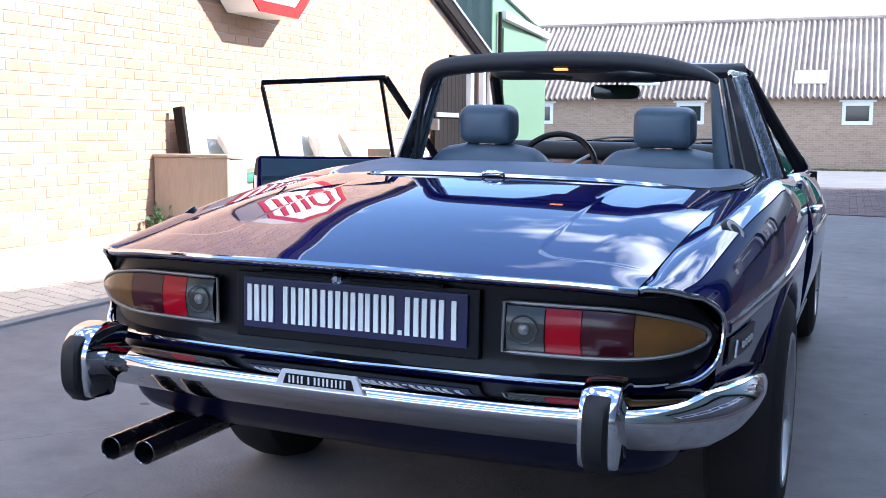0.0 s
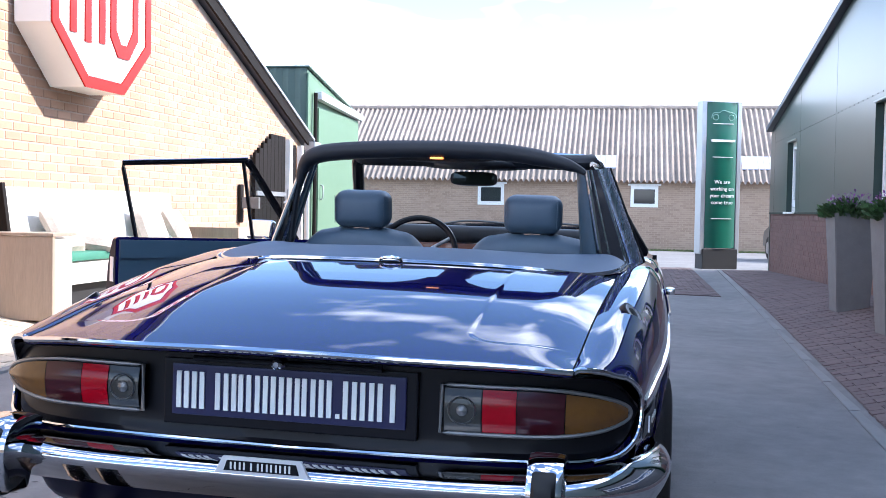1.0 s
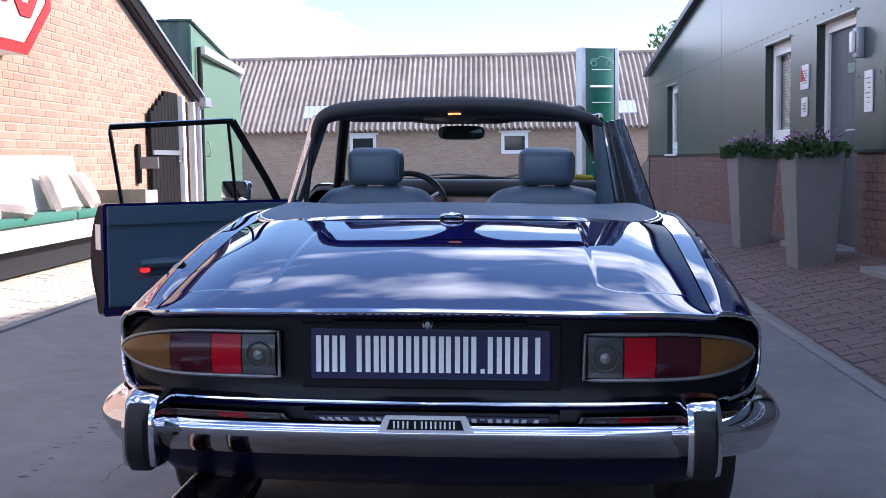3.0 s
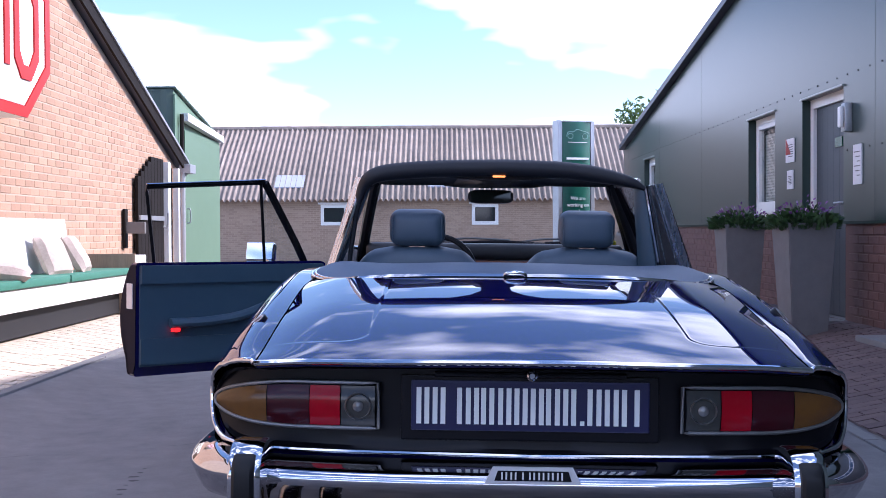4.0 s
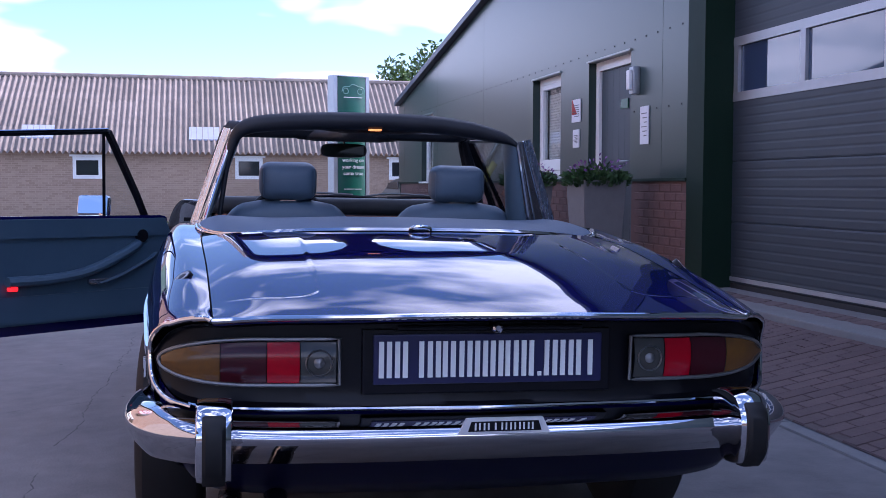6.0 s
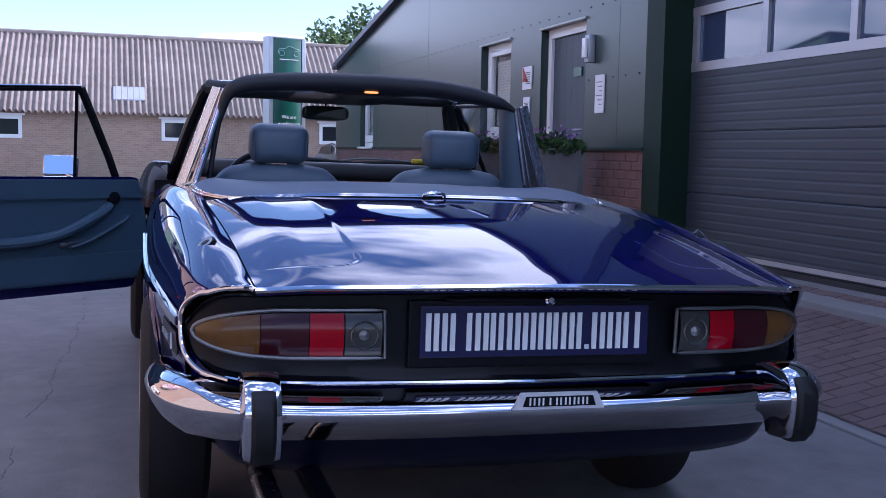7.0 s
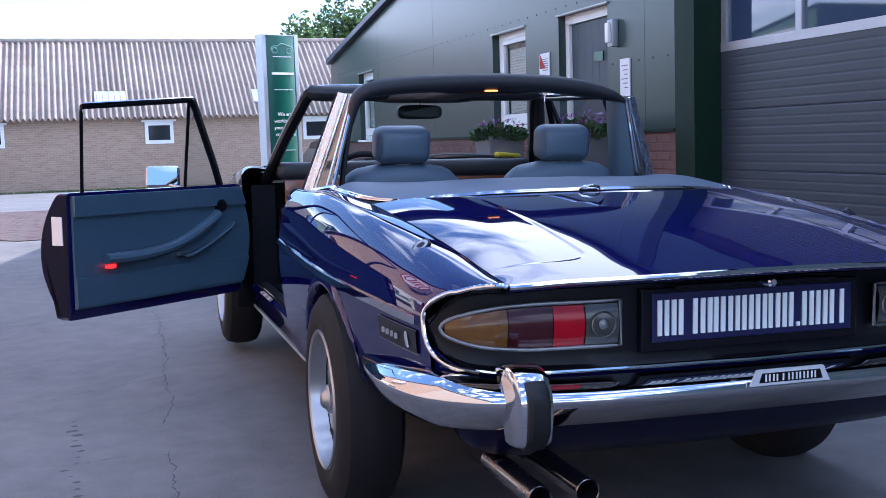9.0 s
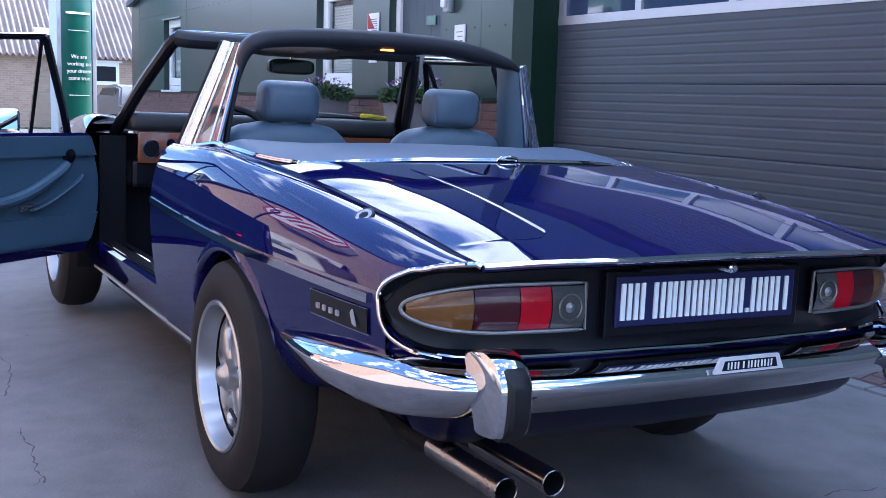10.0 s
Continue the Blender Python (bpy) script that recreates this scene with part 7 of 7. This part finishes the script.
# ---- car parked by the barn ----
def far_car(x, y, turn):
    g = ground_z(x, y)
    t = thing("parked_car", "dark grey-brown parked saloon car near the barn", "car", pose(x, y, g, 0, 0, turn))
    prof = [(-2.0, 0.35), (-2.05, 0.6), (-1.95, 0.85), (-1.3, 0.92), (-0.85, 1.32), (-0.2, 1.4), (0.5, 1.36), (1.05, 0.95), (1.85, 0.82), (2.05, 0.6), (2.0, 0.3), (-1.0, 0.25)]
    bm = bmesh.new()
    rings = [[bm.verts.new((sx * (0.78 if z < 1 else 0.6), yy, z)) for yy, z in prof] for sx in (-1, 1)]
    n = len(prof)
    bm.faces.new(rings[0]), bm.faces.new(rings[1][::-1])
    for i in range(n):
        bm.faces.new((rings[0][i], rings[1][i], rings[1][(i + 1) % n], rings[0][(i + 1) % n]))
    bmesh.ops.recalc_face_normals(bm, faces=bm.faces[:])
    bmesh.ops.bevel(bm, geom=bm.edges[:], offset=0.05, segments=2, affect="EDGES")
    part("body", bm, M_FAR_PAINT, t, smooth=True)
    for sx in (-1, 1):
        for yy in (-1.25, 1.25):
            w = bmesh.new()
            add_lathe(w, [(sx * 0.62, 0.0001), (sx * 0.62, 0.28), (sx * 0.66, 0.31), (sx * 0.78, 0.31), (sx * 0.8, 0.28), (sx * 0.8, 0.18), (sx * 0.795, 0.0001)], 24, "x", (0, yy, 0.31))
            ty = part("tyre", w, M_TYRE, t, smooth=True)
            w = bmesh.new()
            add_lathe(w, [(sx * 0.802, 0.17), (sx * 0.806, 0.1), (sx * 0.8, 0.0001)], 20, "x", (0, yy, 0.31))
            part("hub_cap", w, M_ALLOY, ty, smooth=True)
        part("side_window", prism([(-0.75, 1.0), (0.85, 1.0), (0.4, 1.28), (-0.6, 1.3)], 0, 0.01, Matrix(((0, 0, sx, sx * 0.7), (1, 0, 0, 0), (0, 1, 0, 0), (0, 0, 0, 1)))), M_PANE, t, "dark side window")
    for yy in (-2.02, 2.0):
        part("lamp", box(-0.65, -0.45, yy - 0.05, yy + 0.05, 0.6, 0.75, 0.01), M_CLEAR_LENS, t)
        part("lamp", box(0.45, 0.65, yy - 0.05, yy + 0.05, 0.6, 0.75, 0.01), M_CLEAR_LENS, t)


M_FAR_PAINT = material("grey_car_paint", (0.075, 0.068, 0.06), 0.35, vary=0.15, scale=3, coat=0.5)
far_car(5.3, 27.2, 4)

yellow = part("cloth", soft_block(0.13, 0.06, 0.025, 0.01), material("yellow_cloth", (0.5, 0.42, 0.03), 0.9, vary=0.4, scale=30), None, "yellow cloth on the dash top", True, pose(0.585, 2.93, 0.985, 0, 6, 12))
tagged(yellow, category="cloth")

# ---- grass verge in front of the barn ----
rnd = random.Random(11)
bm = bmesh.new()
for _ in range(2600):
    x = rnd.uniform(-14, 8)
    y = 37.95 - abs(rnd.gauss(0, 0.25))
    g = ground_z(x, y)
    a = rnd.uniform(0, math.pi)
    w, h = 0.04, rnd.uniform(0.03, 0.09)
    bm.faces.new([bm.verts.new(p) for p in ((x - w * math.cos(a), y - w * math.sin(a), g), (x + w * math.cos(a), y + w * math.sin(a), g), (x + rnd.uniform(-0.1, 0.1), y, g + h))])
tagged(part("grass_verge", bm, M_GRASS, None, "rough grass along the foot of the barn"), category="grass", kind="stuff")

# ---- cracks and joints in the concrete ----
def ribbon(pts, w, lift=0.0025):
    bm = bmesh.new()
    rnd = random.Random(len(pts) + int(100 * pts[0][0]))
    prev = None
    for i, (x, y) in enumerate(pts):
        a, b = pts[max(i - 1, 0)], pts[min(i + 1, len(pts) - 1)]
        d = Vector((b[0] - a[0], b[1] - a[1])).normalized()
        ww = w * rnd.uniform(0.15, 1.2)
        cur = [bm.verts.new((x + d.y * q * ww, y - d.x * q * ww, ground_z(x, y) + lift)) for q in (-0.5, 0.5)]
        if prev:
            bm.faces.new((prev[0], prev[1], cur[1], cur[0]))
        prev = cur
    return bm


def wander(x0, y0, x1, y1, n, amp, seed):
    r = random.Random(seed)
    out, off, n = [], 0.0, n * 3
    for i in range(n + 1):
        u = i / n
        off = off * 0.95 + r.uniform(-amp, amp) * 0.75
        out.append((x0 + (x1 - x0) * u + off * (1 if abs(y1 - y0) > abs(x1 - x0) else 0.2), y0 + (y1 - y0) * u + off * (0.2 if abs(y1 - y0) > abs(x1 - x0) else 1)))
    return out


for k, (a, w, amp) in enumerate((((-1.05, 5.2, -1.2, 1.2, 60), 0.006, 0.014), ((-1.2, 1.2, -0.75, -0.9, 40), 0.005, 0.013), ((-2.3, 2.7, -1.1, 3.0, 36), 0.0045, 0.012), ((-1.2, 1.35, -1.9, 0.4, 30), 0.0045, 0.012),
                                 ((0.75, 0.25, 1.7, 0.1, 24), 0.006, 0.013), ((-1.2, 1.75, -2.2, 1.9, 30), 0.004, 0.01), ((-0.95, 0.9, -0.35, 0.2, 20), 0.005, 0.012))):
    tagged(part("ground_crack", ribbon(wander(*a, amp, 30 + k), w), M_TAR, None, "fine dark crack in the concrete yard"), category="crack", kind="structure")
for k, y in enumerate((-1.1, 11.8)):
    tagged(part("slab_joint", ribbon([(-2.35 + 4.2 * i / 30, y + 0.004 * math.sin(i * 2.1)) for i in range(31)], 0.012), M_TAR, None, "straight joint between concrete slabs"), category="joint", kind="structure")
rnd = random.Random(5)
bm = bmesh.new()
spots = [(rnd.uniform(-2.2, 1.8), rnd.uniform(-1.4, 6), 0.02) for _ in range(46)]
spots += [(-1.52 + rnd.gauss(0, 0.012), 1.35 + 0.075 * i, 0.028) for i in range(15)]      # dashes left by a dripping tyre
for x, y, most in spots:
    n, r = 11, rnd.uniform(0.006, most)
    bm.faces.new([bm.verts.new((x + r * (0.6 + 0.6 * rnd.random()) * math.cos(2 * math.pi * i / n), y + r * 0.7 * (0.6 + 0.6 * rnd.random()) * math.sin(2 * math.pi * i / n), ground_z(x, y) + 0.0015)) for i in range(n)])
tagged(part("oil_spots", bm, M_TAR, None, "small dark oil spots on the concrete"), category="stain", kind="stuff")

# ---- kerb, pavers and bricks: pieces with their own edges ----
def brick_mesh(name, l, w, h, mat, bev=0.004):
    """A brick seen from its face along x: length on y, height on z, bevelled face."""
    bm = bmesh.new()
    o = [bm.verts.new((0, y, z)) for y, z in ((-l / 2, -h / 2), (l / 2, -h / 2), (l / 2, h / 2), (-l / 2, h / 2))]
    i = [bm.verts.new((w, y, z)) for y, z in ((-l / 2 + bev, -h / 2 + bev), (l / 2 - bev, -h / 2 + bev), (l / 2 - bev, h / 2 - bev), (-l / 2 + bev, h / 2 - bev))]
    bm.faces.new(i)
    for k in range(4):
        bm.faces.new((o[k], o[(k + 1) % 4], i[(k + 1) % 4], i[k]))
    return mesh_of(name, bm, mat)


def brick_wall(parent, face_x, sign, y0, y1, z_top, z0, mat, mat_i, near, holes=(), pitch_l=0.222, pitch_h=0.0765, l=0.211, h=0.0655, proud=0.0045):
    """Courses in running bond; those within near (y0, y1, z0, z1) are parts, the rest is one joined mesh."""
    rnd = random.Random(int(face_x * 100))
    full = brick_mesh("brick", l, proud, h, mat)
    verts, faces = [], []
    count = 0
    row = 0
    z = z0
    while z < 6:
        y = y0 - (pitch_l / 2 if row % 2 else 0)
        while y < y1:
            yc, zc = y + l / 2, z + h / 2
            if y >= y0 and y + l <= y1 and zc + h / 2 < z_top(yc - l / 2) - 0.01 and zc + h / 2 < z_top(yc + l / 2) - 0.01 and not any(a < yc + l / 2 and yc - l / 2 < b and c < zc < d for a, b, c, d in holes):
                dx = rnd.uniform(-0.0015, 0.0015)
                if near[0] < yc < near[1] and near[2] < zc < near[3] and count < 300:
                    ob = new("brick", full)
                    ob.location = (face_x + sign * dx, yc, zc)
                    if sign < 0:
                        ob.rotation_euler = (0, 0, math.pi)
                    ob.parent = parent
                    count += 1
                else:
                    b = len(verts)
                    xa, xb = face_x + sign * (dx - 0.002), face_x + sign * (dx + proud)
                    for x, e in ((xa, 0.0), (xb, 0.004)):
                        verts += [(x, yc - l / 2 + e, zc - h / 2 + e), (x, yc + l / 2 - e, zc - h / 2 + e), (x, yc + l / 2 - e, zc + h / 2 - e), (x, yc - l / 2 + e, zc + h / 2 - e)]
                    fs = [(4, 5, 6, 7), (0, 1, 5, 4), (1, 2, 6, 5), (2, 3, 7, 6), (3, 0, 4, 7)]
                    faces += [tuple(b + q for q in (f if sign > 0 else f[::-1])) for f in fs]
            y += pitch_l
        z += pitch_h
        row += 1
    me = bpy.data.meshes.new("brick_courses")
    me.from_pydata(verts, [], faces)
    me.materials.append(mat_i)
    ob = new("brick_courses", me)
    ob.parent = parent
    tagged(ob, kind="stuff")


brick_wall(wall_west, WALL_L - 0.008, 1, 2.5, 13.05, lambda y: roof_l(max(y, 4.2)) - 0.02 if y > 4.2 else roof_l(4.2) - (4.2 - y) * 0.354, 0.1, M_BRICK, M_BRICK_I, (6.6, 8.6, 1.2, 2.7))
dado = structure("wall_dado", box(WALL_R + 0.012, WALL_R + 0.2, 5.88, 7.08, 0.0, 1.1), M_DADO_M, "red brick dado under the green cladding")
part("dado_core", box(WALL_R + 0.012, WALL_R + 0.2, 8.22, 18.9, -0.1, 1.1), M_DADO_M, dado)
brick_wall(dado, WALL_R + 0.01, -1, 5.89, 18.9, lambda y: 1.1, 0.0, M_DADO, M_DADO_I, (5.8, 9.6, 0.2, 1.09), holes=[(7.0, 8.3, 0, 1.2)])
part("cap_flashing", box(WALL_R - 0.02, WALL_R - 0.001, 5.88, 7.08, 1.085, 1.11), M_CLAD_DARK, dado)
part("cap_flashing", box(WALL_R - 0.02, WALL_R - 0.001, 8.22, 18.9, 1.085, 1.11), M_CLAD_DARK, dado)


def paver_field(name, x0, x1, y0, y1, near, label, mat=M_PAVER, mat_i=M_PAVER_I, joint=M_SAND, edge=None, gap=0.005):
    """Clay pavers laid in running bond on a bed, following the fall of the yard."""
    rnd = random.Random(int(x0 * 50) + 3)
    L, W = 0.2, 0.1
    bed = bmesh.new()
    nx, ny = max(2, int((x1 - x0) / 0.35)), max(2, int((y1 - y0) / 0.8))
    left = lambda y: edge(y) if edge else x0
    grid = [[bed.verts.new((left(y) + (x1 - left(y)) * i / nx, y, 0)) for i in range(nx + 1)] for y in [y0 + (y1 - y0) * j / ny for j in range(ny + 1)]]
    for r in grid:
        for v in r:
            v.co.z = ground_z(v.co.x, v.co.y) + 0.006
    for a, b in zip(grid, grid[1:]):
        for i in range(nx):
            bed.faces.new((a[i], a[i + 1], b[i + 1], b[i]))
    field = structure(name, bed, joint, label)
    bm = bmesh.new()
    add_box(bm, -L / 2, L / 2, -W / 2, W / 2, -0.02, 0.0)
    me = mesh_of("paver", bm, mat)
    verts, faces = [], []
    row, y, count = 0, y0 + W / 2, 0
    while y + W / 2 < y1:
        x = x0 + L / 2 - (L / 2 if row % 2 else 0)
        while x < x1 + L / 2:
            a, b = max(x - L / 2, edge(y) if edge else x0), min(x + L / 2, x1)
            if b - a > 0.05:
                cx = (a + b) / 2
                z = ground_z(cx, y) + 0.012 + rnd.uniform(-0.002, 0.002)
                slope = (ground_z(b, y) - ground_z(a, y)) / max(b - a, 0.01)
                if near[0] < y < near[1] and count < 300 and b - a > L - 0.02:
                    ob = new("paver", me)
                    ob.location = (cx, y, z)
                    ob.rotation_euler = (rnd.uniform(-0.006, 0.006), -math.atan(slope), 0)
                    ob.scale = ((L - gap) / L, (W - gap) / W, 1)
                    ob.parent = field
                    count += 1
                else:
                    k = len(verts)
                    ha, hb = (b - a - gap) / 2, (W - gap) / 2
                    for dz, e in ((-0.01, 0.0), (0.0, 0.003)):
                        verts += [(cx + sx * (ha - e), y + sy * (hb - e), z + sx * ha * slope + dz) for sx, sy in ((-1, -1), (1, -1), (1, 1), (-1, 1))]
                    faces += [tuple(k + q for q in f) for f in ((4, 5, 6, 7), (0, 1, 5, 4), (1, 2, 6, 5), (2, 3, 7, 6), (3, 0, 4, 7))]
            x += L
        y += W
        row += 1
    m2 = bpy.data.meshes.new("paver_rows")
    m2.from_pydata(verts, [], faces)
    m2.materials.append(mat_i)
    ob = new("paver_rows", m2)
    ob.parent = field
    tagged(ob, kind="stuff")


paver_field("pavement_east", 1.6, WALL_R - 0.002, -3.0, 19.0, (3.0, 7.5), "worn red-brown clay pavers beside the workshop", edge=lambda y: kerb_x(y) + 0.1)
paver_field("pavement_west", -4.1, -2.95, 0.0, 13.0, (3.0, 6.0), "sandy clay pavers along the sunny wall, coloured pale for the glare", M_PAVER_W, M_PAVER_WI, M_SAND_W, gap=0.0035)
paver_field("pavement_cross", -4.0, KERB_X - 0.02, 12.2, 19.8, (12.2, 13.6), "band of worn clay pavers across the yard")
kerb = structure("kerb_east", box(kerb_x(-3) - 0.03, kerb_x(-3) + 0.1, -3.02, -3.0, -0.05, 0.0), M_KERB, "flush pale concrete kerb along the pavers")
stone = mesh_of("kerb_stone", box(0.012, 0.092, 0.004, 0.996, -0.07, 0.0, 0.006), M_KERB)
for k in range(22):
    y0 = -3.0 + k
    ob = new("kerb_stone", stone)
    ob.matrix_basis = pose(kerb_x(y0), y0, ground_z(kerb_x(y0 + 0.5), y0 + 0.5) + 0.012, 0, 0, -1.6)
    ob.parent = kerb
for k in range(13):
    y0 = 0.0 + k
    part("kerb_stone", box(-2.95, -2.87, y0 + 0.004, y0 + 0.996, -0.02, ground_z(-2.91, y0 + 0.5) + 0.012, 0.006), M_KERB, kerb)
